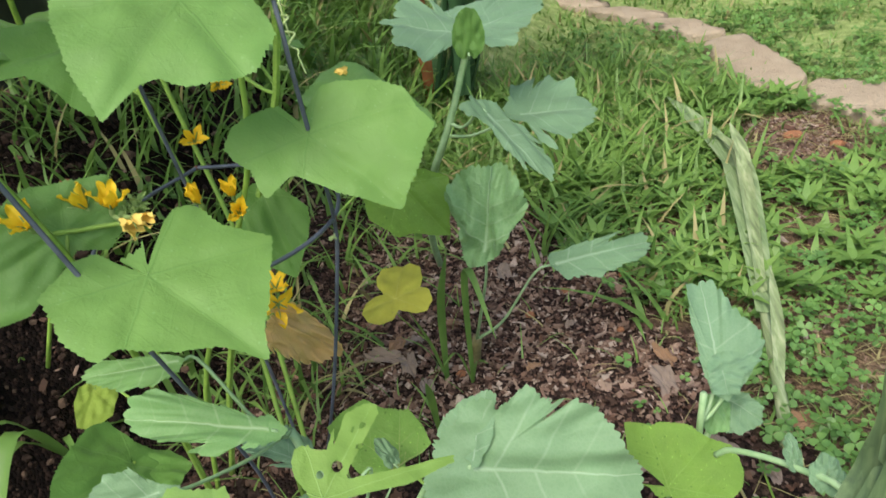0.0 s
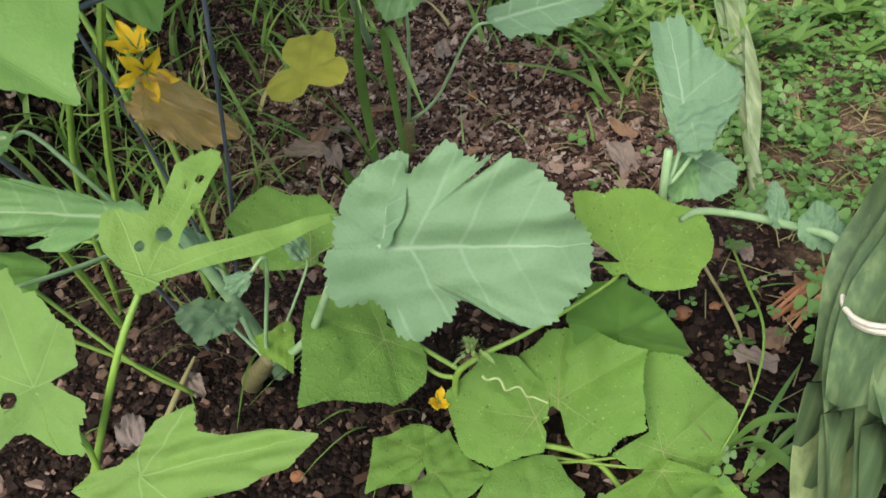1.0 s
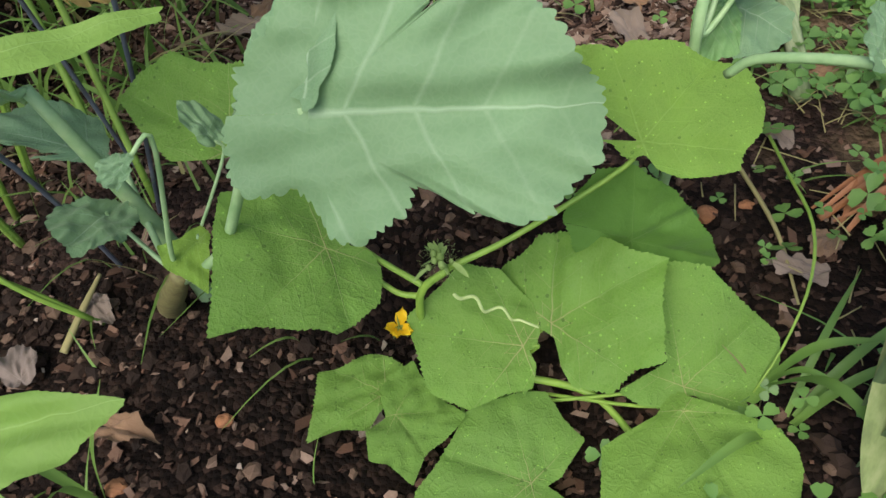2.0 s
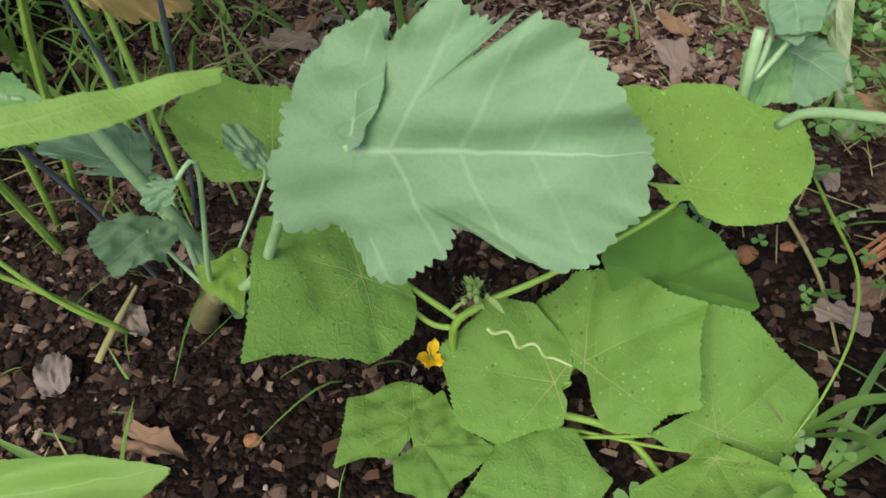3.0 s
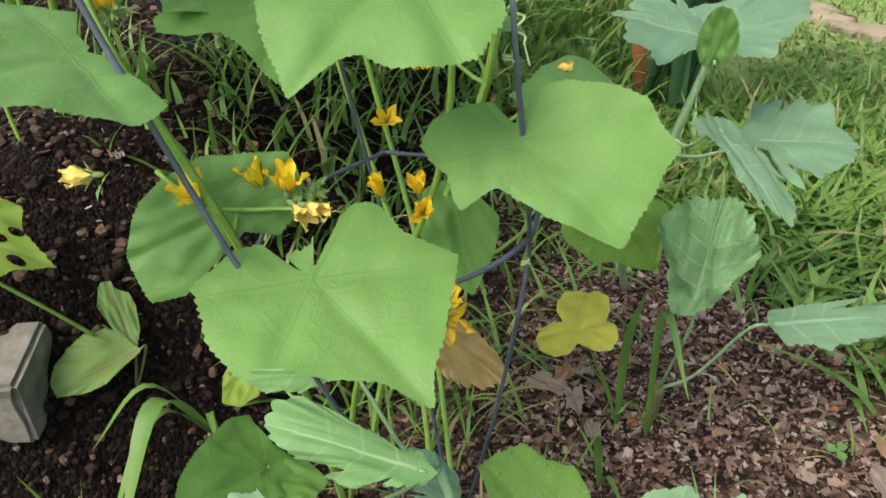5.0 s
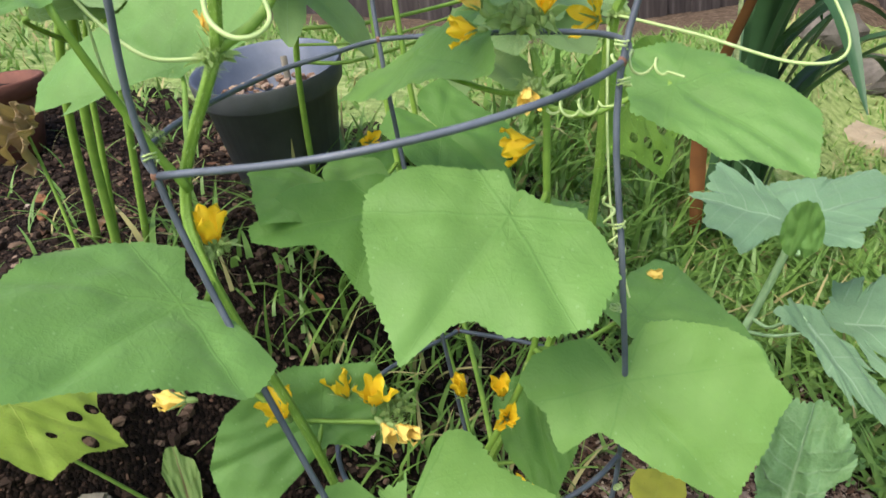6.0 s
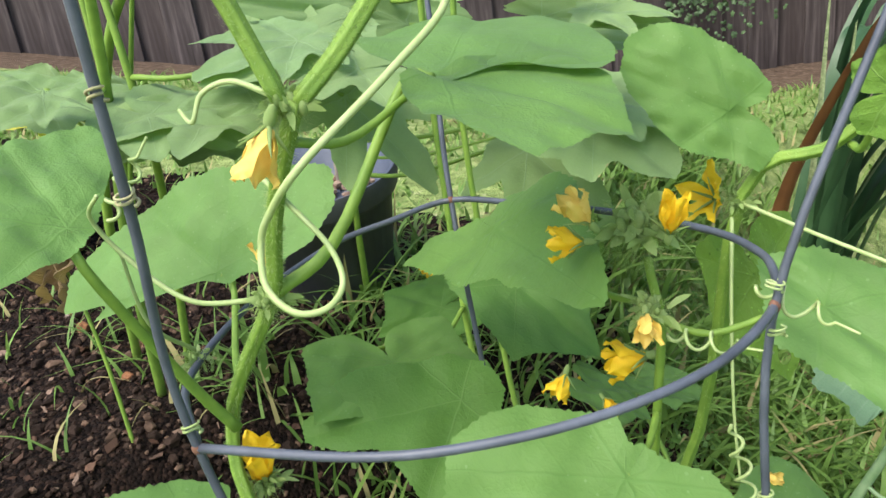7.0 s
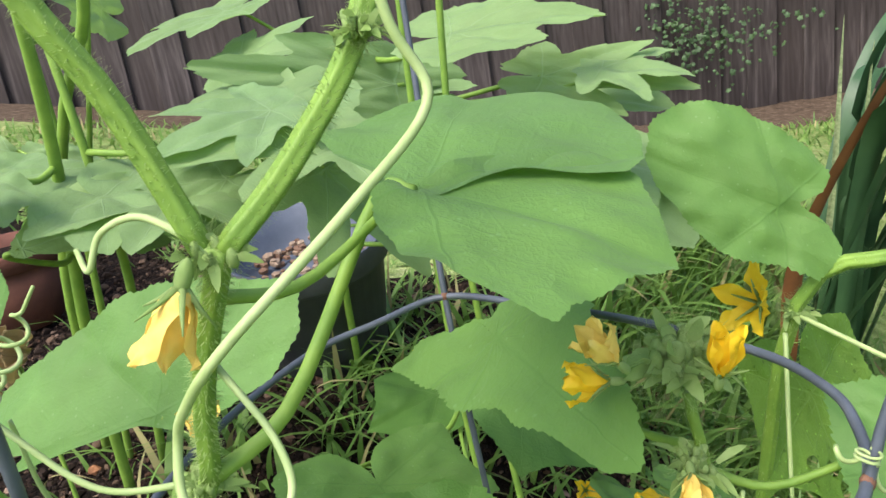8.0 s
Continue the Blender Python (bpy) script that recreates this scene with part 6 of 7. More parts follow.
kale_e.leaf("kale_frill_c", (0.571, 0.542, 0.206), (0.601, 0.513, 0.195), (0.545, 0.520, 0.190), M_KALE, ruffle=0.02, tooth=0.05, teeth=10)
kale_e.leaf("kale_frill_d", (0.561, 0.542, 0.209), (0.535, 0.516, 0.191), (0.540, 0.559, 0.215), M_KALE_DARK, ruffle=0.02, tooth=0.05, teeth=10)
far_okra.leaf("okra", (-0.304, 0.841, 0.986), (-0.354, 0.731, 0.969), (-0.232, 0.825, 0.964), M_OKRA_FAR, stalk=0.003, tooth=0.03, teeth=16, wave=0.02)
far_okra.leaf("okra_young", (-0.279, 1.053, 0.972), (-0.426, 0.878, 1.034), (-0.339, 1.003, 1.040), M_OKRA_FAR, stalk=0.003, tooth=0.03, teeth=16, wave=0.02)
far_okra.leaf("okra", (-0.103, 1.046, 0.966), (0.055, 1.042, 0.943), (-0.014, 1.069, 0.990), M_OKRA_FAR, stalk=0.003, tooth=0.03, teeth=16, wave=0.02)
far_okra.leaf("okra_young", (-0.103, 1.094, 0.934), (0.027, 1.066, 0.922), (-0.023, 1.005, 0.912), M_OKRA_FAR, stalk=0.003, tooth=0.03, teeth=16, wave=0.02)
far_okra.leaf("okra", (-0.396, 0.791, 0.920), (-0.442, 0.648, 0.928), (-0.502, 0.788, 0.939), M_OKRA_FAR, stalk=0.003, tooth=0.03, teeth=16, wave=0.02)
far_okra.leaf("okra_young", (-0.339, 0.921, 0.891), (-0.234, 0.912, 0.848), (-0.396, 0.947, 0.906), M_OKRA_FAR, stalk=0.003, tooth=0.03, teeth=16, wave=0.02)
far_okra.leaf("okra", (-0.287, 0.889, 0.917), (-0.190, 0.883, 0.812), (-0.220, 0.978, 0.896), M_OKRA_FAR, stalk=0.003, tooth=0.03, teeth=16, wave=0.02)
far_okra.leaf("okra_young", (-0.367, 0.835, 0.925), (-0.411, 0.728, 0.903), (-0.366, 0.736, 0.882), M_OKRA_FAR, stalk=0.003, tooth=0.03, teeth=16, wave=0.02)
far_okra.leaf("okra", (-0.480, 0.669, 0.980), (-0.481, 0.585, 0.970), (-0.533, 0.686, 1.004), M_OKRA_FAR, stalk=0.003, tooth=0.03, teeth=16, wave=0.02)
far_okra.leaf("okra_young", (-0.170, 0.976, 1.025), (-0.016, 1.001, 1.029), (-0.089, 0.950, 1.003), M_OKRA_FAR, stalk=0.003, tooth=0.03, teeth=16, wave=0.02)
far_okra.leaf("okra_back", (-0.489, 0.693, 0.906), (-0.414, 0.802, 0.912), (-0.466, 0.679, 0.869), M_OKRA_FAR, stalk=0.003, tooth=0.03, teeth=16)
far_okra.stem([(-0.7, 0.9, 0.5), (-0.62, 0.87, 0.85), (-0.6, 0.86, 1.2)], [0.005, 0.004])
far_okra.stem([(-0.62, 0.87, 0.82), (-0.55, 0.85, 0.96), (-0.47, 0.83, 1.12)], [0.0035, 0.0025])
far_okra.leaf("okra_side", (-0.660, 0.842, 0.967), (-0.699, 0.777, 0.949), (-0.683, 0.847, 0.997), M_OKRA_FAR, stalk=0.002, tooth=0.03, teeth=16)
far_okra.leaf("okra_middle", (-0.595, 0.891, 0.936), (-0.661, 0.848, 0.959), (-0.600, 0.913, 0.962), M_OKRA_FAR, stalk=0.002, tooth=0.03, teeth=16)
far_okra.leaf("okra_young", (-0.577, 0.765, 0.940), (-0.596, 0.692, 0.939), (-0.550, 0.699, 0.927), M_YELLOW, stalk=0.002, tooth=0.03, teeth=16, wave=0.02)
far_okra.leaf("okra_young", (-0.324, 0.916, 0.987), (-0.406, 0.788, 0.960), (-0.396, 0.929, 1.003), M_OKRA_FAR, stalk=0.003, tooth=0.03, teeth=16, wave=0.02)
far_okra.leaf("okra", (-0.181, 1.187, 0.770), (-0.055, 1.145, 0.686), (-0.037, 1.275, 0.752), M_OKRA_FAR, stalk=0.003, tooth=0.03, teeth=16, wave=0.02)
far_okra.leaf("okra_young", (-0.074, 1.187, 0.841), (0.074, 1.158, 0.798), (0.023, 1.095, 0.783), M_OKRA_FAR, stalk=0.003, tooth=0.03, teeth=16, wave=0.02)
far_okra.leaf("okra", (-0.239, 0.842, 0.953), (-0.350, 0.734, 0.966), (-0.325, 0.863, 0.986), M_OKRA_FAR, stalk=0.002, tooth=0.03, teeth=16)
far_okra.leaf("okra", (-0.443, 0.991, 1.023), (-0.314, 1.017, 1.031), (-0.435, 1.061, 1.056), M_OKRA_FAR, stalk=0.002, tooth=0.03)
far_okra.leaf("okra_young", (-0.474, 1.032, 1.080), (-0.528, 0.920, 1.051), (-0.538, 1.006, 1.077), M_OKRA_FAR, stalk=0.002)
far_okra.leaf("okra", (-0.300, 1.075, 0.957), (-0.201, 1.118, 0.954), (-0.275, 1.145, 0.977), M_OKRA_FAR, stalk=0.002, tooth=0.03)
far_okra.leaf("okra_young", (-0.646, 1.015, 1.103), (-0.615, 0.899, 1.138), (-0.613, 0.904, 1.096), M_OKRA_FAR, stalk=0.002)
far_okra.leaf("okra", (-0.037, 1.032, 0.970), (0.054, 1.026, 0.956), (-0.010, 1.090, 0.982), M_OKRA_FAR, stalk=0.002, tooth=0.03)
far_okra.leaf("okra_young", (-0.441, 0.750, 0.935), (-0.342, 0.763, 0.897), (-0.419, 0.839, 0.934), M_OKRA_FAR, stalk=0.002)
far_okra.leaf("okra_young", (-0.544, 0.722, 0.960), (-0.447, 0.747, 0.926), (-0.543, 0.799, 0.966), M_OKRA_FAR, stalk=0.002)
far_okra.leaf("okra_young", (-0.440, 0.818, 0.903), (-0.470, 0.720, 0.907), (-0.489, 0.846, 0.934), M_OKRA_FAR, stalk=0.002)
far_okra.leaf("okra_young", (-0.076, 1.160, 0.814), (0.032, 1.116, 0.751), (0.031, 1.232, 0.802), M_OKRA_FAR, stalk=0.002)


# ---- strap-leaved plants ----
def strap(parent, points, width, material, name="blade", count=22, fold=0.35, label=""):
    """A long folded strap leaf along points."""
    p = spline(points, count)
    along = np.gradient(p, axis=0)
    along /= np.linalg.norm(along, axis=1)[:, None]
    side = np.cross(along, (0, 0, 1))
    bad = np.linalg.norm(side, axis=1) < 0.15
    side[bad] = (1, 0, 0)
    side /= np.linalg.norm(side, axis=1)[:, None]
    up = np.cross(side, along)
    verts, faces = [], []
    for i in range(count):
        v = i / (count - 1)
        w = width * 0.5 * min(1.0, 0.55 + 1.2 * v) * (1 - max(0, (v - 0.45) / 0.55) ** 2 * 0.94)
        for u in (-1, -0.5, 0, 0.5, 1):
            verts.append(p[i] + side[i] * u * w + up[i] * fold * w * abs(u))
    for i in range(count - 1):
        for k in range(4):
            a = i * 5 + k
            faces.append((a, a + 1, a + 6, a + 5))
    return piece(name, mesh_of(name, verts, faces, material), parent, None, label)


def strap_clump():
    clump = thing("strap_leaf_clump", (0.11, 1.95, ground_at(0.11, 1.95)), "clump of dark green strap leaves with one withered brown leaf", "garden plant")
    b = np.array((0.11, 1.95, ground_at(0.11, 1.95)))
    rng = random.Random(5)
    for k in range(16):
        a = -1.2 + 2.3 * k / 15 + rng.uniform(-0.2, 0.2)
        reach, top = rng.uniform(0.2, 0.62), rng.uniform(0.45, 0.95)
        d = np.array((math.cos(a), math.sin(a), 0))
        foot = b + (0.09, 0, 0) + d * rng.uniform(0.01, 0.05)
        tip = foot + d * reach + (0, 0, top * (1.0 if reach < 0.4 else 0.62))
        mid = foot + d * reach * 0.3 + (0, 0, top * 0.72)
        pts = [foot, mid, tip] if reach < 0.4 else [foot, mid, mid + (tip - mid) * 0.6 + (0, 0, 0.06), tip - (0, 0, 0.08)]
        strap(clump, pts, rng.uniform(0.035, 0.06), M_STRAP)
    for k in range(9):
        a = -0.7 + 0.2 * k
        reach, top = rng.uniform(0.45, 0.85), rng.uniform(0.5, 0.85)
        d = np.array((math.cos(a), math.sin(a), 0))
        foot = b + d * 0.05
        strap(clump, [foot, foot + d * reach * 0.3 + (0, 0, top * 0.75), foot + d * reach * 0.65 + (0, 0, top), foot + d * reach + (0, 0, top * 0.8)], rng.uniform(0.04, 0.06), M_STRAP)
    strap(clump, [b + (0.02, -0.03, 0), b + (0.05, -0.1, 0.35), b + (0.2, -0.2, 0.72), b + (0.26, -0.2, 0.8)], 0.05, M_STRAP_BROWN, label="withered rust-brown leaf")
    strap(clump, [b + (0.05, -0.02, 0), b + (0.1, -0.05, 0.4), b + (0.12, -0.06, 0.8)], 0.013, M_STRAW, label="dry pale stalk")
    strap(clump, [b + (0.07, 0.0, 0), b + (0.14, -0.05, 0.4), b + (0.17, -0.06, 0.75)], 0.013, M_STRAW, label="dry pale stalk")


strap_clump()


def tied_bundle():
    """Strap leaves gathered and tied with twine close to the bed's edge."""
    bundle = thing("tied_leaf_bundle", (0.64, 0.2, 0.0), "bundle of dark green strap leaves tied round with cream twine", "garden plant")
    tie = np.array((0.616, 0.256, 0.318))
    rng = random.Random(9)
    for k in range(13):
        o = np.array((rng.uniform(-0.02, 0.025), rng.uniform(-0.02, 0.02), 0))
        low = tie + o * 2.4 + (rng.uniform(-0.035, 0.03), rng.uniform(-0.07, 0.02), -0.24 + rng.uniform(-0.05, 0.03))
        top = tie + o * 2 + (rng.uniform(0.0, 0.09), rng.uniform(-0.02, 0.07), 0.24 + rng.uniform(0, 0.14))
        strap(bundle, [top, tie + o + (0.02, 0.01, 0.09), tie + o, tie + o + (-0.012, -0.02, -0.09), low], rng.uniform(0.035, 0.055), M_BUNDLE, fold=0.35)
    strap(bundle, [(0.66, 0.2, 0.0), (0.655, 0.22, 0.15), tie + (0.02, 0.0, 0.0), tie + (0.05, 0.02, 0.3)], 0.05, M_BUNDLE)
    strap(bundle, [tie + (0.01, 0.01, 0.03), (0.617, 0.272, 0.2), (0.604, 0.244, 0.09), (0.597, 0.22, 0.0)], 0.06, M_PALE_STRAP, fold=0.15, label="broad paler leaf with brown streaks")
    a = np.linspace(0, 6.2 * math.pi, 90)
    r = 0.03 + 0.002 * np.sin(a * 1.3)
    loop = tie + np.stack([np.cos(a) * r, np.sin(a) * r * 0.9, 0.0022 * (a / math.pi - 3) + 0.012 * np.cos(a)], 1)
    tube("twine", loop, [0.002, 0.002], M_TWINE, bundle, kinks=True, label="cream twine wound three times")


tied_bundle()


def fallen_stalk():
    stalk = thing("fallen_stalk", (0.69, 0.66, 0.01), "long withered pale-green stalk lying bent over the grass", "plant debris")
    pts = [(0.688, 0.645, 0.005), (0.7, 0.72, 0.03), (0.728, 0.878, 0.035), (0.765, 1.06, 0.045), (0.79, 1.25, 0.05)]
    tube("stalk", pts, [0.011, 0.009, 0.007, 0.005], M_STRAW, stalk, count=26, sides=10)
    strap(stalk, [(0.735, 0.9, 0.045), (0.775, 1.12, 0.06), (0.81, 1.32, 0.07), (0.823, 1.45, 0.06), (0.79, 1.7, 0.06), (0.77, 1.86, 0.05)], 0.062, M_LIMP, fold=0.3, label="limp withered leaf")
    strap(stalk, [(0.742, 0.95, 0.05), (0.782, 1.15, 0.07), (0.822, 1.36, 0.078), (0.828, 1.5, 0.07), (0.8, 1.62, 0.06)], 0.028, M_STRAW, fold=0.8)
    strap(stalk, [(0.79, 1.2, 0.05), (0.83, 1.38, 0.09), (0.84, 1.52, 0.11)], 0.03, M_STRAW)
    strap(stalk, [(0.7, 0.72, 0.03), (0.735, 0.85, 0.06), (0.77, 1.0, 0.07)], 0.02, M_STRAW)


fallen_stalk()


def leafy_stalk():
    """A pale stalk with two small leaves that reaches from the tied bundle over the soil."""
    plant = Plant("kale_plant", (0.62, 0.27, 0.0), "pale arching kale stalk with two small leaves beside a bundle", "kale plant", "kale plants", 26, M_STEM_KALE, M_STEM_KALE)
    plant.stem([(0.63, 0.26, -0.02), (0.625, 0.27, 0.2), (0.604, 0.295, 0.314), (0.576, 0.353, 0.297), (0.537, 0.404, 0.27), (0.522, 0.418, 0.25)], [0.0036, 0.003])
    plant.leaf("oval", (0.576, 0.352, 0.3), (0.575, 0.372, 0.322), (0.584, 0.362, 0.308), M_KALE, 0.0)
    plant.leaf("kale", (0.592, 0.322, 0.308), (0.602, 0.342, 0.322), (0.61, 0.324, 0.312), M_KALE, 0.0, lobe=0.05)


leafy_stalk()


def beet():
    plant = Plant("beet_plant", (-0.43, 0.6, 0.22), "young beet with green leaves and dark red ribs", "beet plant", "", 41, M_STEM_RED, M_STEM_RED)
    plant.leaf("beet_a", (-0.400, 0.607, 0.278), (-0.464, 0.517, 0.270), (-0.439, 0.632, 0.307), M_BEET, 0.002, root=(-0.43, 0.6, 0.2), ruffle=0.015)
    plant.leaf("beet_b", (-0.409, 0.610, 0.278), (-0.464, 0.663, 0.344), (-0.392, 0.628, 0.277), M_BEET, 0.002, root=(-0.43, 0.6, 0.2), ruffle=0.015)


beet()


def weed_tuft(place, blades, label):
    weed = thing("grass_weed", place, label, "weed", "broad grass weeds")
    for tip, width, lift in blades:
        p, t = np.array(place, float), np.array(tip, float)
        strap(weed, [p, p * 0.6 + t * 0.4 + (0, 0, lift), t], width, M_GRASS, fold=0.2, count=14)


weed_tuft((-0.33, 0.62, 0.12), (((-0.33, 0.42, 0.16), 0.03, 0.12), ((-0.37, 0.44, 0.14), 0.02, 0.1), ((-0.42, 0.5, 0.2), 0.012, 0.1), ((-0.24, 0.52, 0.22), 0.01, 0.05)), "broad bright green grass weed arching over soil")
weed_tuft((-0.4, 0.42, 0.08), (((-0.42, 0.4, 0.26), 0.014, 0.02), ((-0.3, 0.38, 0.16), 0.012, 0.04), ((-0.5, 0.42, 0.16), 0.012, 0.05), ((-0.38, 0.44, 0.22), 0.01, 0.02)), "broad bright green grass weed by the stones")
weed_tuft((0.19, 0.86, 0.0), (((0.24, 0.752, 0.328), 0.014, 0.06), ((0.16, 0.8, 0.2), 0.008, 0.02), ((0.13, 0.84, 0.12), 0.007, 0.03)), "upright grass weed beside a yellow leaf")
weed_tuft((0.235, 0.845, 0.0), (((0.293, 0.722, 0.19), 0.012, 0.19), ((0.27, 0.8, 0.08), 0.007, 0.03), ((0.2, 0.78, 0.1), 0.006, 0.05)), "grass weed arching over bare soil")
weed_tuft((0.18, 0.74, 0.0), (((0.19, 0.664, 0.17), 0.012, 0.03), ((0.22, 0.66, 0.06), 0.008, 0.03)), "short grass weed on dark soil")
weed_tuft((0.56, 0.3, -0.02), (((0.7, 0.38, 0.03), 0.008, 0.03), ((0.68, 0.33, 0.04), 0.008, 0.03), ((0.47, 0.25, 0.03), 0.008, 0.03), ((0.66, 0.42, 0.02), 0.006, 0.04)), "long grass weed sprawling beside cucumbers")
weed_tuft((0.556, 0.336, 0.0), (((0.631, 0.324, 0.07), 0.009, 0.03), ((0.613, 0.207, 0.06), 0.01, 0.06), ((0.61, 0.303, 0.03), 0.006, 0.03)), "grass weed with blades bowed beside a tied bundle")
weed_tuft((0.02, 0.3, -0.01), (((0.07, 0.34, 0.12), 0.008, 0.02), ((-0.06, 0.33, 0.1), 0.009, 0.03), ((0.04, 0.26, 0.1), 0.009, 0.03)), "thin grass weed on dark soil")


# ---- pot, stones and blocks ----
def lathe(profile, sides=40):
    verts, faces = [], []
    for r, z in profile:
        for k in range(sides):
            a = 2 * math.pi * k / sides
            verts.append((r * math.cos(a), r * math.sin(a), z))
    for i in range(len(profile) - 1):
        for k in range(sides):
            a, b = i * sides + k, i * sides + (k + 1) % sides
            faces.append((a, b, b + sides, a + sides))
    return verts, faces


def plant_pot():
    x, y = -0.567, 1.24
    z = ground_at(x, y) - 0.012
    m = pose(x, y, z, 9, 3, 0) @ Matrix.Scale(1.12, 4)
    pot = new("plant_pot")
    pot.matrix_world = m
    tagged(pot, "dark grey plastic nursery pot with dry crumbs inside", "plant pot")
    outer = [(0.0, 0.0), (0.078, 0.0), (0.082, 0.004), (0.106, 0.17), (0.114, 0.172), (0.117, 0.178), (0.12, 0.206), (0.118, 0.21)]
    v, f = lathe(outer)
    piece("body", mesh_of("body", v, f, M_POT), pot, m)
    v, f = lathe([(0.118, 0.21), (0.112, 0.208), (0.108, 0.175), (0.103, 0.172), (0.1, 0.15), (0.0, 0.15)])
    piece("inner_wall", mesh_of("inner_wall", v, f, M_POT_LIT), pot, m, "inner wall and rim, daylight painted in as pale blue-grey")
    rng = np.random.default_rng(4)
    parts = []
    for _ in range(150):
        a, r = rng.uniform(0, 6.28), 0.09 * math.sqrt(rng.uniform(0, 1))
        parts.append(ball((r * math.cos(a), r * math.sin(a), 0.152 + rng.uniform(0, 0.012)), rng.uniform(0.004, 0.01), (1, rng.uniform(0.6, 1.3), 0.6), 3, 5))
    v, f = joined(parts)
    piece("potting_crumb", mesh_of("potting_crumb", v, f, M_CRUMB, shade=False), pot, m, "pinkish dry crumbs of potting mix")
    v, f = joined([tube_data([(0.0, 0.05, 0.1), (-0.002, 0.06, 0.2)], 0.006, 4)])
    piece("plant_label", mesh_of("plant_label", v, f, M_BLOCK), pot, m, "pale upright plant label")


plant_pot()


def slab(name, corners, z, thick, material, label, category, group="", seed=0):
    """A flat stone with an uneven outline."""
    rng = np.random.default_rng(seed)
    c = np.array(corners, float)
    c = np.vstack([c[i] * (1 - t) + c[(i + 1) % len(c)] * t for i in range(len(c)) for t in (0.12, 0.5, 0.88)])
    pts = spline(np.vstack([c, c[:1]]), 28)[:-1]
    pts = pts + rng.normal(0, 0.006, pts.shape)
    mid = pts.mean(0)
    verts, faces, rings = [], [], ((1.0, -thick), (1.0, -0.012), (0.97, -0.002), (0.9, 0.0), (0.5, 0.003), (0.0, 0.003))
    n = len(pts)
    for s, dz in rings:
        for p in pts:
            q = mid + (p - mid) * s
            verts.append((q[0], q[1], z + dz + 0.004 * noise.noise((q[0] * 9, q[1] * 9, seed))))
    for i in range(len(rings) - 1):
        for k in range(n):
            a, b = i * n + k, i * n + (k + 1) % n
            faces.append((a, b, b + n, a + n))
    return tagged(piece(name, mesh_of(name, verts, faces, material)), label, category, group)


FLAG = "sandy buff flagstone of a curved path in the lawn"
for n, corners in enumerate((
    [(0.969, 2.34), (0.985, 2.0), (1.05, 1.87), (1.17, 1.93), (1.15, 2.15), (1.12, 2.36)],
    [(1.1, 1.8), (1.16, 1.7), (1.22, 1.58), (1.4, 1.6), (1.42, 1.72), (1.28, 1.86), (1.18, 1.91)],
    [(0.96, 2.4), (0.87, 2.56), (0.84, 2.66), (1.0, 2.58), (1.08, 2.4)],
    [(0.8, 2.68), (0.66, 2.9), (0.84, 2.82), (0.95, 2.66)],
    [(0.62, 2.95), (0.45, 3.25), (0.6, 3.3), (0.78, 2.9)],
    [(1.26, 1.56), (1.35, 1.3), (1.6, 1.25), (1.62, 1.5), (1.42, 1.6)],
)):
    slab("flagstone", corners, 0.03, 0.07, M_FLAG, FLAG, "paving stone", "path stones", n + 1)


def rock(place, size, material, label, seed, name="rock", category="rock", group="bed edging"):
    bm = bmesh.new()
    bmesh.ops.create_icosphere(bm, subdivisions=3, radius=1.0)
    for v in bm.verts:
        d = v.co.normalized()
        k = 1 + 0.28 * noise.noise(d * 1.6 + Vector((seed, 0, 0))) + 0.09 * noise.noise(d * 5 + Vector((seed, 3, 0)))
        v.co = Vector((d.x * size[0], d.y * size[1], d.z * size[2])) * k
    me = bpy.data.meshes.new(name)
    bm.to_mesh(me)
    me.materials.append(material)
    return tagged(piece(name, me, None, Matrix.Translation(place)), label, category, group)


for x, y, s in ((0.55, 3.7, 2.0), (0.72, 3.6, 6.0), (0.9, 3.55, 9.0), (1.7, 3.4, 4.0), (1.95, 3.3, 7.0)):
    rock((x, y, ground_at(x, y) + 0.05), (0.14, 0.1, 0.09), M_ROCK, "dark grey stone along the foot of the fence", s, group="stones by the fence")


def block(m, seed):
    bm = bmesh.new()
    bmesh.ops.create_cube(bm, size=1.0)
    bmesh.ops.scale(bm, vec=(0.22, 0.12, 0.1), verts=bm.verts)
    bmesh.ops.bevel(bm, geom=bm.edges[:], offset=0.006, segments=2, affect="EDGES")
    bmesh.ops.subdivide_edges(bm, edges=bm.edges[:], cuts=4, use_grid_fill=True)
    for v in bm.verts:
        v.co += v.normal * (0.007 * noise.noise(v.co * 18 + Vector((seed, 0, 0))) + 0.003 * noise.noise(v.co * 70 + Vector((seed, 5, 0))))
    me = bpy.data.meshes.new("concrete_block")
    bm.to_mesh(me)
    me.materials.append(M_BLOCK)
    tagged(piece("concrete_block", me, None, m), "worn grey concrete block edging the bank", "concrete block", "edging blocks")


block(pose(-0.575, 0.475, 0.305, 6, 8, 24), 0.0)
block(pose(-0.735, 0.685, 0.38, 4, 6, 20), 6.0)


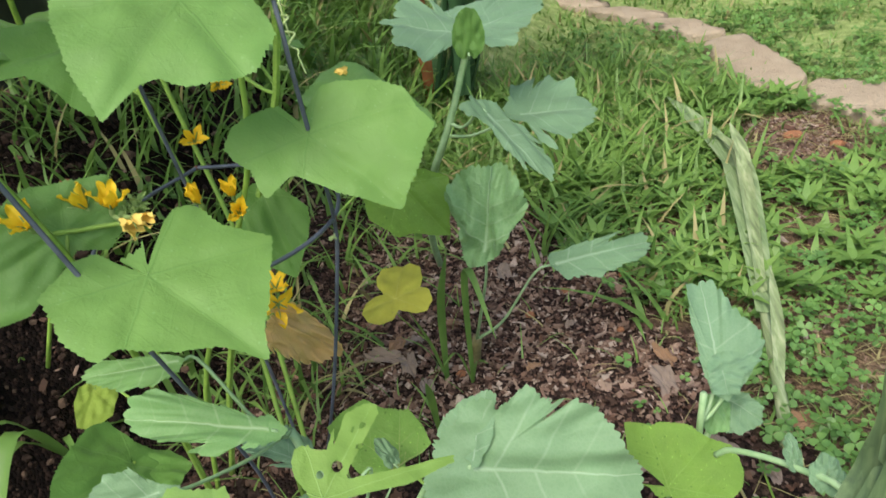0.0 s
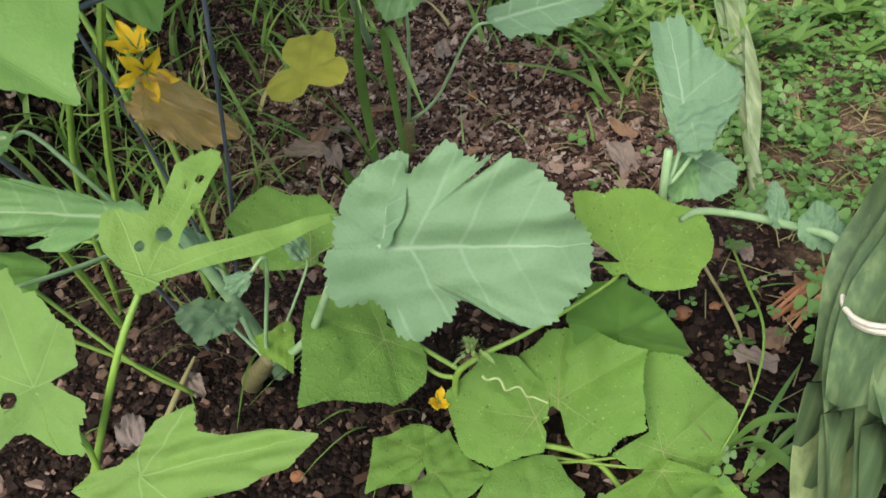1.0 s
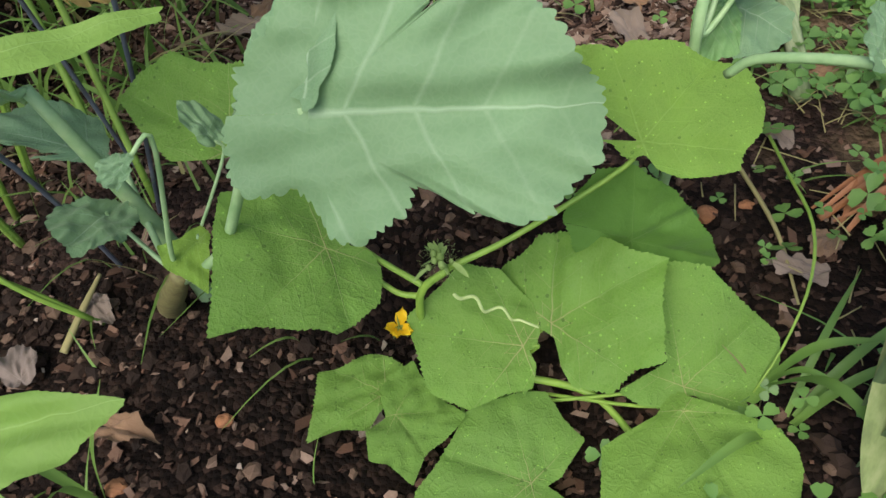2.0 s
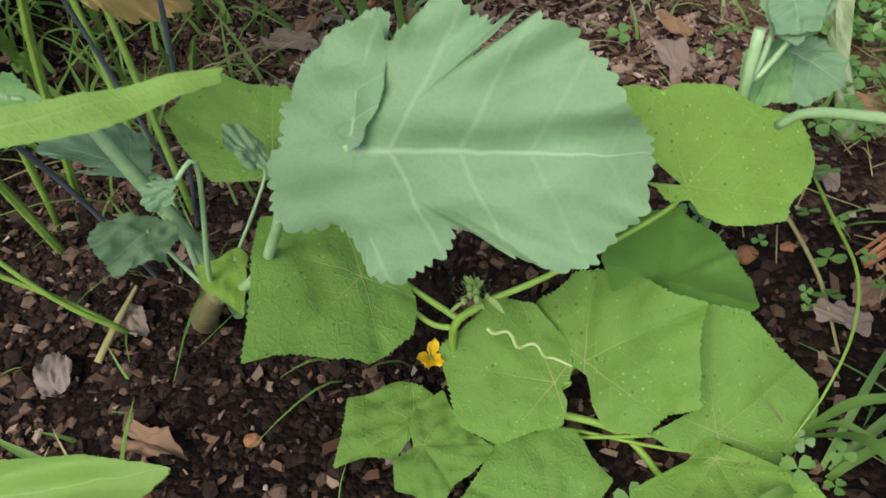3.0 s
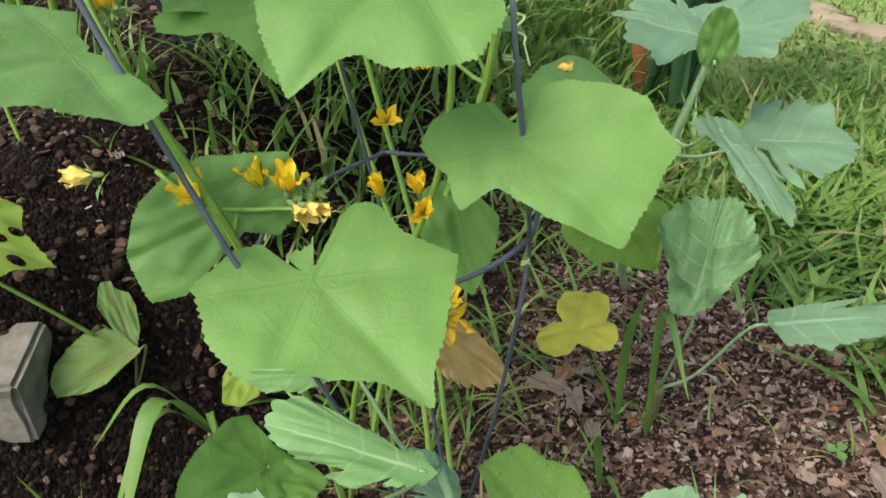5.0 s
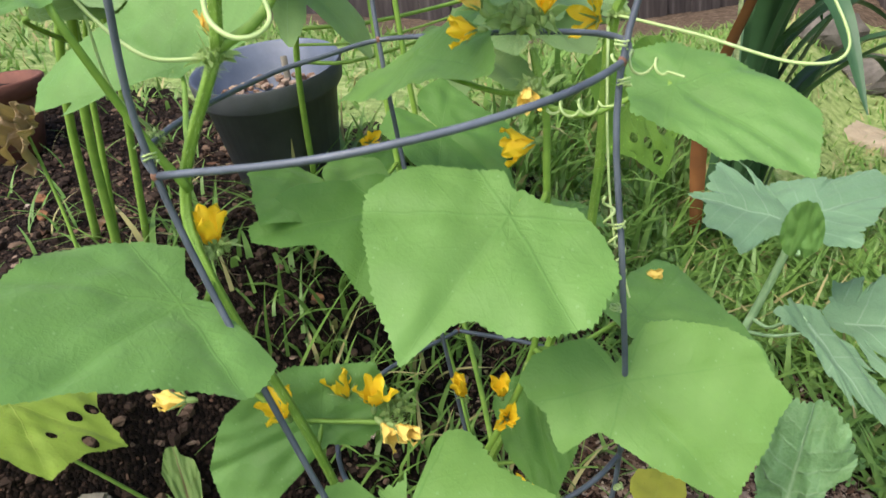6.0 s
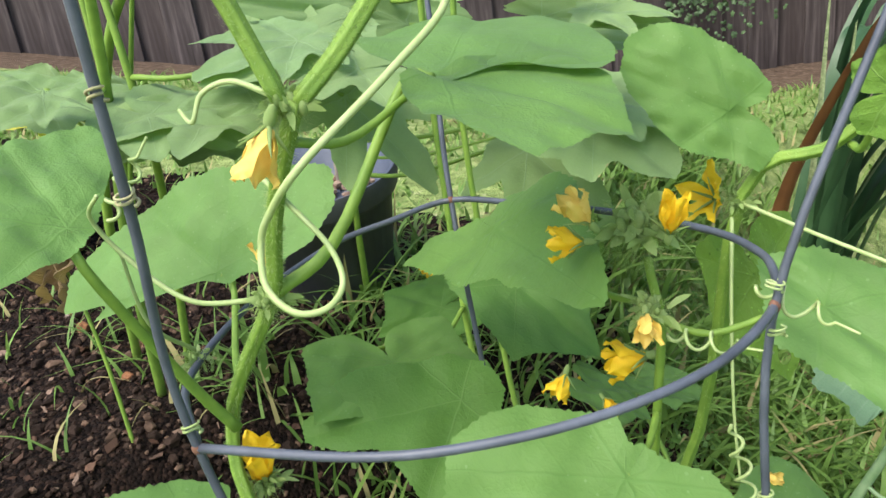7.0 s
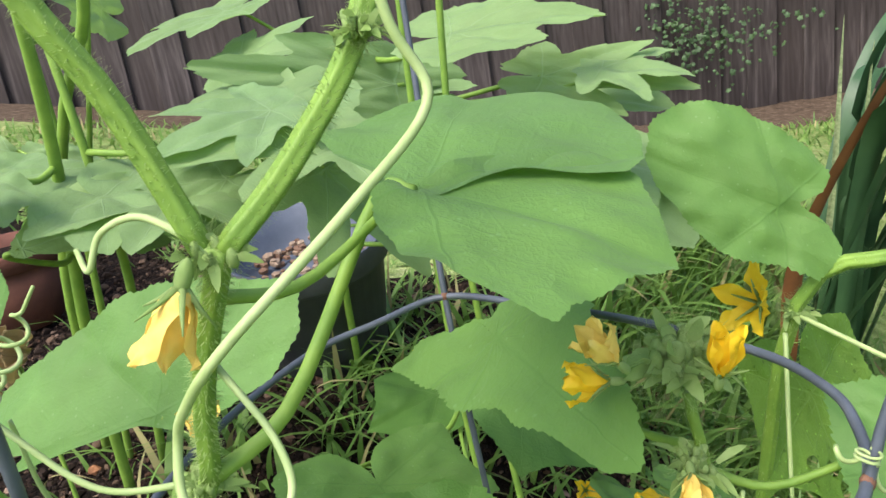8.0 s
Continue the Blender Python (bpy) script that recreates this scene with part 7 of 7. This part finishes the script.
def clay_planter():
    x, y = -1.18, 1.16
    m = pose(x, y, ground_at(x, y) - 0.01, 0, 0, 15)
    box = new("clay_planter")
    box.matrix_world = m
    tagged(box, "red-brown clay planter behind the okra stems", "planter")
    for name, outline, material in (("body", [(0.0, 0.0), (0.07, 0.0), (0.096, 0.12), (0.088, 0.12), (0.0, 0.06)], M_TERRA), ("rim", [(0.088, 0.118), (0.105, 0.118), (0.109, 0.148), (0.106, 0.152), (0.097, 0.15), (0.088, 0.118)], M_TERRA), ("soil", [(0.094, 0.128), (0.05, 0.136), (0.0, 0.138)], M_SOIL)):
        v, f = lathe(outline)
        piece(name, mesh_of(name, v, f, material), box, m)


clay_planter()


# ---- loose litter, weeds and turf ----
def in_bed(x, y):
    """Bare soil of the bed, clear of turf."""
    edge = np.interp(y, (0.2, 0.57, 0.66, 0.86, 1.1, 1.39), (0.72, 0.76, 0.69, 0.565, 0.52, 0.42))
    edge = edge + 0.06 * math.sin(9 * y) + 0.03 * math.sin(23 * y + 1)
    return x < edge and y < 1.42 + 0.1 * math.sin(7 * x)


def bare(x, y):
    """The flagstones and the trodden patch before them."""
    if math.hypot((x - 1.02) / 0.15, (y - 1.6) / 0.14) < 1:
        return True
    mid = np.interp(y, (1.2, 1.7, 1.95, 2.4, 2.9, 3.3), (1.5, 1.27, 1.09, 1.03, 0.78, 0.55))
    return abs(x - mid) < 0.075 and 1.2 < y < 3.3


def build_chips():
    rng = np.random.default_rng(8)
    parts = []
    while len(parts) < 24000:
        x, y = rng.uniform(-1.1, 1.2), rng.uniform(0.05, 1.75)
        if not in_bed(x, y) and rng.uniform() > (0.8 if bare(x, y) else 0.15):
            continue
        dark = rng.uniform()
        if rng.uniform() < (0.92 if x < -0.22 else 0.84 if y < 0.66 else 0.0):
            continue
        s = rng.uniform(0.0024, 0.006) if dark < 0.78 else rng.uniform(0.006, 0.012)
        z = ground_at(x, y) + 0.012 * noise.noise((x * 6, y * 6, 1)) + 0.008 * noise.noise((x * 22, y * 22, 3)) + 0.003
        a, tilt = rng.uniform(0, 6.28), rng.normal(0, 0.35, 2)
        ca, sa = math.cos(a), math.sin(a)
        hx, hy, hz = s * rng.uniform(0.5, 1.4), s * rng.uniform(0.3, 0.7), s * rng.uniform(0.08, 0.2)
        v = []
        for dz in (-1, 1):
            for ux, uy in ((-1, -0.8), (0.7, -1), (1.0, 0.5), (-0.6, 1)):
                px, py = ux * hx * rng.uniform(0.3, 1.2), uy * hy * rng.uniform(0.3, 1.2)
                v.append((x + ca * px - sa * py, y + sa * px + ca * py, z + dz * hz + px * tilt[0] + py * tilt[1]))
        parts.append((v, ((3, 2, 1, 0), (4, 5, 6, 7), (0, 1, 5, 4), (1, 2, 6, 5), (2, 3, 7, 6), (3, 0, 4, 7))))
    on_mound = [(p[0][0][1] > 0.74 and p[0][0][0] > 0.0 and i % 5 < 3) or i % 12 == 0 for i, p in enumerate(parts)]
    for top, material, name, label in ((False, M_CHIP, "bark_mulch", "dark brown bark chips strewn over the soil"), (True, M_CHIP_DRY, "dry_bark_mulch", "dry reddish bark chips lying on the mulch")):
        v, f = joined([p for p, dry in zip(parts, on_mound) if dry == top])
        tagged(piece(name, mesh_of(name, v, f, material, shade=False)), label, "mulch", kind="stuff")


build_chips()


def build_clods():
    """Loose lumps of earth on the bank and along the front of the bed."""
    rng = np.random.default_rng(29)
    parts = []
    while len(parts) < 9000:
        x, y = rng.uniform(-1.25, -0.1), rng.uniform(0.2, 1.55)
        if rng.uniform() < 0.16:
            x, y = rng.uniform(-0.3, 0.6), rng.uniform(0.1, 0.6)
        s = rng.uniform(0.0025, 0.0055) if rng.uniform() < 0.8 else rng.uniform(0.0055, 0.011)
        z = ground_at(x, y) + 0.012 * noise.noise((x * 6, y * 6, 1)) + 0.008 * noise.noise((x * 22, y * 22, 3)) + 0.3 * s
        a = rng.uniform(0, 6.28)
        ca, sa = math.cos(a), math.sin(a)
        v = []
        for h, reach in ((-0.7, 0.85), (0.15, 1.1), (0.65, 0.6)):
            for k in range(5):
                t = 1.2566 * k + rng.uniform(-0.3, 0.3)
                px, py = s * 1.25 * reach * math.cos(t) * rng.uniform(0.7, 1.15), s * 0.85 * reach * math.sin(t) * rng.uniform(0.7, 1.15)
                v.append((x + ca * px - sa * py, y + sa * px + ca * py, z + s * h * rng.uniform(0.7, 1.2)))
        faces = [(10, 11, 12, 13, 14)]
        for r in (0, 5):
            faces += [(r + k, r + (k + 1) % 5, r + 5 + (k + 1) % 5, r + 5 + k) for k in range(5)]
        parts.append((v, tuple(faces)))
    v, f = joined(parts)
    tagged(piece("earth_clods", mesh_of("earth_clods", v, f, M_CLOD, shade=False)), "loose dark brown clods of earth on the bank", "soil", kind="stuff")


build_clods()


def pebble(place, size, seed):
    x, y = place
    size = size * 0.75
    ob = rock((x, y, ground_at(x, y) + size * 0.25), (size, size * 0.75, size * 0.7), M_ORANGE, "small orange-brown stone on the soil", seed, "pebble", "pebble", "orange pebbles")
    return ob


for i, (x, y, s) in enumerate(((0.178, 1.005, 0.013), (0.215, 0.87, 0.013), (0.537, 1.111, 0.02), (0.416, 1.082, 0.014), (0.343, 1.019, 0.012), (0.561, 0.516, 0.016), (0.598, 0.52, 0.01), (0.114, 0.363, 0.011), (0.46, 1.3, 0.018), (0.03, 0.31, 0.013), (-0.7, 0.9, 0.016), (-0.72, 0.86, 0.012), (-0.95, 1.0, 0.02), (-0.9, 0.95, 0.018), (-0.4, 0.98, 0.016), (1.02, 1.62, 0.03), (1.1, 1.55, 0.024), (0.97, 1.5, 0.02), (0.1, 1.1, 0.012), (0.2, 0.75, 0.009), (0.5, 0.95, 0.009))):
    pebble((x, y), s, i * 1.7)


def litter(place, size, turn, material, seed, label):
    rng = np.random.default_rng(seed)
    x, y = place
    m = pose(x, y, ground_at(x, y) + 0.014, rng.uniform(-12, 12), rng.uniform(-12, 12), turn)
    tagged(piece("dead_leaf", leaf_mesh("dead_leaf", "oval" if seed % 2 else "cucumber_young", size * 0.8, size * rng.uniform(0.22, 0.38), material, rng, droop=0.35, wave=0.1, ruffle=0.06, fold=0.25, tooth=0.06, teeth=9, rows=8, spokes=60), None, m), label, "dead leaf", "dead leaves")


M_LITTER = leaf_material("grey_leaf_litter", (0.19, 0.15, 0.125), (0.27, 0.22, 0.185), (0, 47, -47), 0.1, 0.8)
M_LITTER_TAN = leaf_material("tan_leaf_litter", (0.22, 0.135, 0.08), (0.28, 0.18, 0.11), (0, 47, -47), 0.15, 0.8)
for i, (x, y, s, a) in enumerate(((0.56, 0.85, 0.06, 30), (0.14, 0.96, 0.05, 100), (0.12, 0.9, 0.06, 200), (0.73, 0.68, 0.06, 80), (0.3, 1.15, 0.05, 10), (0.42, 0.97, 0.035, 140), (0.02, 0.36, 0.07, 250), (-0.08, 0.42, 0.06, 20), (0.62, 0.43, 0.06, 60), (0.65, 0.46, 0.05, 130), (0.24, 0.36, 0.05, 0), (-0.03, 0.5, 0.05, 220), (0.2, 1.0, 0.05, 70), (0.16, 0.82, 0.045, 15), (0.25, 1.06, 0.04, 300), (0.35, 0.86, 0.04, 120), (0.6, 0.64, 0.07, 45), (0.64, 0.6, 0.05, 200), (0.7, 0.5, 0.07, 10), (0.75, 0.44, 0.06, 170), (0.48, 0.62, 0.04, 90), (0.08, 1.1, 0.05, 240), (0.45, 1.12, 0.04, 33), (-0.5, 0.8, 0.05, 60), (-0.75, 0.95, 0.06, 190), (-0.3, 0.9, 0.05, 20), (0.080, 0.919, 0.085, 75), (0.104, 0.966, 0.07, 160), (0.545, 0.788, 0.07, 20))):
    litter((x, y), s * 0.8, a, M_LITTER if i % 3 else M_LITTER_TAN, i, "dry grey-brown leaf lying on the soil" if i % 3 else "dry tan leaf lying on the soil")


def blade_data(rng, x, y, z, length, width, lean, droop, turn, segs=4):
    c, s = math.cos(turn), math.sin(turn)
    v, f = [], []
    for i in range(segs + 1):
        t = i / segs
        out = length * (lean * t + droop * t * t)
        up = length * (t - 0.55 * droop * t * t * 1.4)
        w = width * (1 - t**1.6) * 0.5 + 0.0002
        v += [(x + c * out - s * w, y + s * out + c * w, z + up), (x + c * out + s * w, y + s * out - c * w, z + up)]
    for i in range(segs):
        a = 2 * i
        f.append((a, a + 1, a + 3, a + 2))
    return v, f


def build_grass():
    rng = np.random.default_rng(12)
    fresh, dry = [], []

    def tuft(x, y, n, tall, wide, spread=0.03):
        for _ in range(n):
            bx, by = x + rng.normal(0, spread), y + rng.normal(0, spread)
            data = blade_data(rng, bx, by, ground_at(bx, by) - 0.004, tall * rng.uniform(0.5, 1.2), wide * rng.uniform(0.6, 1.3), rng.uniform(0.05, 0.7), rng.uniform(0.1, 0.9), rng.uniform(0, 6.28), 5)
            (dry if rng.uniform() < 0.1 else fresh).append(data)

    # turf beside the bed, thinning with distance
    for _ in range(2300):
        x, y = rng.uniform(0.4, 2.2), 0.15 + 3.0 * rng.uniform() ** 1.3
        if bare(x, y) or in_bed(x, y) or rng.uniform() < smooth(1.5, 2.2, x) or noise.noise((x * 3, y * 3, 7)) < (-0.2 if y > 2 else -0.1):
            continue
        tuft(x, y, 4, 0.045, 0.006)
    for _ in range(230):
        x = rng.uniform(0.36, 0.95)
        y = rng.uniform(1.0, 2.0) if x < 0.72 else rng.uniform(1.35, 2.0)
        if not in_bed(x, y) and not bare(x, y):
            tuft(x, y, 4, 0.13, 0.013)
    # tall broad weeds behind the cage and round the kale
    for _ in range(330):
        x, y = rng.uniform(-0.28, 0.62), rng.uniform(1.42, 2.1)
        tuft(x, y, 5, 0.17, 0.015, 0.04)
    for _ in range(16):
        x, y = rng.uniform(-0.05, 0.5), rng.uniform(0.95, 1.4)
        tuft(x, y, 3, 0.12, 0.01, 0.02)
    for _ in range(420):
        x, y = rng.uniform(-0.25, 0.75), rng.uniform(1.45, 2.3)
        tuft(x, y, 5, 0.12, 0.008)
    # weeds round the cage
    for _ in range(85):
        x, y = rng.uniform(-0.36, 0.02), rng.uniform(0.75, 1.45)
        tuft(x, y, 4, 0.15, 0.009)
    for _ in range(16):
        x, y = rng.uniform(-0.12, 0.14), rng.uniform(0.5, 0.85)
        tuft(x, y, 3, 0.12, 0.0045)
    # a belt of weeds on the bank between the vine and the pot
    for _ in range(115):
        x, y = rng.uniform(-0.58, -0.16), rng.uniform(0.86, 1.4)
        tuft(x, y, 4, 0.13, 0.01, 0.03)
    for _ in range(14):
        x, y = rng.uniform(-0.85, -0.35), rng.uniform(0.6, 1.1)
        tuft(x, y, 3, 0.1, 0.006, 0.015)
    # broad-leaved weeds among the grass beside the bed
    for _ in range(420):
        x, y = rng.uniform(0.4, 1.15), rng.uniform(0.95, 1.95)
        if in_bed(x, y) or bare(x, y):
            continue
        z, a0 = ground_at(x, y) + rng.uniform(0.0, 0.05), rng.uniform(0, 6.28)
        for k in range(5):
            a, n = a0 + 1.26 * k + rng.normal(0, 0.2), rng.uniform(0.018, 0.04)
            fresh.append(blade_data(rng, x, y, z, n, n * rng.uniform(0.4, 0.6), rng.uniform(0.7, 1.3), rng.uniform(0.2, 0.8), a, 5))
    # sparse blades over the soil and the bank
    for _ in range(90):
        tuft(rng.uniform(-0.2, 0.7), rng.uniform(0.25, 1.2), 2, 0.06, 0.0035)
    for _ in range(60):
        tuft(rng.uniform(-1.1, -0.3), rng.uniform(0.6, 1.5), 3, 0.09, 0.005)
    # lawn behind
    for _ in range(2600):
        x, y = rng.uniform(-2.6, 1.2), rng.uniform(1.45, 4.2)
        if not bare(x, y) and 0.44 * x + 4.16 - 0.898 * y > 0.6:
            tuft(x, y, 4, 0.06, 0.009, 0.06)
    # loose straw over the turf's edge and the soil
    for _ in range(1700):
        x, y = rng.uniform(0.5, 1.45), rng.uniform(0.3, 1.8)
        a, n = rng.uniform(0, 6.28), rng.uniform(0.008, 0.035)
        if in_bed(x, y) and rng.uniform() < 0.8:
            continue
        q = np.array((x, y, ground_at(x, y) + rng.uniform(0.008, 0.022)))
        d = np.array((math.cos(a), math.sin(a), rng.normal(0, 0.12))) * n
        dry.append(tube_data([q - d, q + (0, 0, rng.uniform(-0.002, 0.006)), q + d], [0.0009, 0.0005], 4))
    for parts, material, name, label in ((fresh, M_GRASS, "grass", "fresh green grass and weed blades"), (dry, M_GRASS_PALE, "dry_grass", "straw-coloured dead grass blades")):
        v, f = joined(parts)
        tagged(piece(name, mesh_of(name, v, f, material)), label, "grass", kind="stuff")


build_grass()


def build_clover():
    rng = np.random.default_rng(15)
    parts = []
    for _ in range(15000):
        x, y = rng.uniform(0.42, 1.9), 0.2 + 2.4 * rng.uniform() ** 1.3
        if rng.uniform() < 0.15:
            x, y = rng.uniform(-0.2, 0.8), rng.uniform(1.4, 1.9)
        if bare(x, y) or rng.uniform() < smooth(1.4, 1.9, x) or (in_bed(x, y) and rng.uniform() < 0.94) or noise.noise((x * 5, y * 5, 0)) < -0.27:
            continue
        z = ground_at(x, y) + rng.uniform(0.012, 0.045)
        s, a0 = rng.uniform(0.0055, 0.0135), rng.uniform(0, 6.28)
        tx, ty = rng.normal(0, 0.3, 2)
        for k in range(3):
            a = a0 + k * 2.094
            v = [(x, y, z)]
            for b, r in ((-0.75, 0.6), (-0.55, 1.0), (-0.15, 1.12), (0, 1.0), (0.15, 1.12), (0.55, 1.0), (0.75, 0.6)):
                px, py = s * r * math.cos(a + b), s * r * math.sin(a + b)
                v.append((x + px, y + py, z + px * tx + py * ty + 0.12 * s * abs(b)))
            parts.append((v, tuple((0, i, i + 1) for i in range(1, 7))))
    v, f = joined(parts)
    tagged(piece("clover", mesh_of("clover", v, f, M_CLOVER)), "low clover growing through the turf", "clover", kind="stuff")


build_clover()


# ---- withered bits ----
def withered_leaf():
    """A dried leaf that hangs crumpled on the bank side of the vine."""
    plant = Plant("okra_plant", (-0.64, 0.72, 0.5), "dried okra shoot with one hanging crumpled brown leaf", "okra plant", "okra plants", 51, M_STEM, M_STEM)
    plant.stem([(-0.6, 0.74, 0.48), (-0.61, 0.745, 0.65), (-0.633, 0.746, 0.79)], [0.003, 0.002], count=10)
    plant.leaf("okra", (-0.633, 0.744, 0.775), (-0.61, 0.722, 0.705), (-0.65, 0.722, 0.745), M_DRIED, 0.0012, ruffle=0.16, wave=0.16, pucker=0.03, droop=0.6, fold=0.9, label="crumpled brown dried leaf")


withered_leaf()


def dropped_stalks():
    heap = thing("withered_leaves", (0.66, 0.495, 0.0), "rust-red withered strap leaves lying on the soil", "plant debris")
    for k, (x, y) in enumerate(((0.76, 0.535), (0.775, 0.52), (0.765, 0.5), (0.74, 0.475), (0.78, 0.55), (0.75, 0.49))):
        o = 0.006 * k
        strap(heap, [(0.648 + 0.004 * k, 0.497 - o, 0.012), (0.7, 0.5 + (y - 0.5) * 0.5 - o * 0.4, 0.03 + 0.006 * (k % 3)), (x, y, 0.02 + 0.008 * (k % 2))], 0.005 + 0.0015 * (k % 3), M_RED_STALK if k % 2 else M_STRAP_BROWN, count=10)
    for label, pts, r in (
        ("fallen reddish stalk drying on the soil", [(0.65, 0.485, 0.012), (0.69, 0.5, 0.022), (0.73, 0.52, 0.02), (0.77, 0.54, 0.012)], 0.0035),
        ("fallen reddish stalk drying on the soil", [(0.672, 0.49, 0.014), (0.7, 0.485, 0.02), (0.74, 0.47, 0.012)], 0.003),
        ("thin green stalk bent in an arch over soil", [(0.64, 0.62, 0.012), (0.629, 0.517, 0.04), (0.623, 0.447, 0.055), (0.605, 0.395, 0.05), (0.576, 0.354, 0.03), (0.548, 0.328, 0.005)], 0.0016),
        ("fallen straw-coloured stalk on dark soil", [(-0.05, 0.448, 0.008), (-0.035, 0.485, 0.02), (-0.02, 0.52, 0.03)], 0.004),
        ("fallen straw-coloured stalk on dark soil", [(0.6, 0.58, 0.01), (0.61, 0.48, 0.014), (0.605, 0.4, 0.01)], 0.0022),
    ):
        straw = "straw" in label
        stalk = thing("dropped_stalk", pts[0], label, "plant debris", "dropped stalks")
        tube("stalk", pts, [r, r * 0.9, r * 0.5], M_GRASS_PALE if straw else M_STEM if "green" in label else M_RED_STALK, stalk, count=18)


M_RED_STALK = plain_plant("rust_red_stalk", (0.34, 0.14, 0.06), (0.2, 0.09, 0.04), 0.6)
dropped_stalks()


def fence_ivy():
    """A patch of small leaves that has crept over the top of the boards."""
    rng = np.random.default_rng(33)
    parts = []
    mid = np.array(IVY)
    for _ in range(420):
        c = mid + rng.normal(0, 1, 3) * (0.2, 0.03, 0.12)
        n = rng.normal(size=3) * 0.5 + (0.0, -1.0, 0.5)
        n /= np.linalg.norm(n)
        a = np.cross(n, rng.normal(size=3))
        a /= np.linalg.norm(a)
        b = np.cross(n, a)
        r = rng.uniform(0.007, 0.019)
        v = [c + n * 0.006]
        for k in range(10):
            t = 2 * math.pi * k / 10
            v.append(c + (a * math.cos(t) + b * math.sin(t)) * r * (1.0 if k % 2 == 0 else 0.62))
        parts.append((v, tuple((0, 1 + k, 1 + (k + 1) % 10) for k in range(10))))
    v, f = joined(parts)
    tagged(piece("ivy", mesh_of("ivy", v, f, M_IVY)), "patch of green ivy hanging over the dark fence", "ivy", kind="stuff")


IVY = (-0.29, 4.39, 0.66)
fence_ivy()
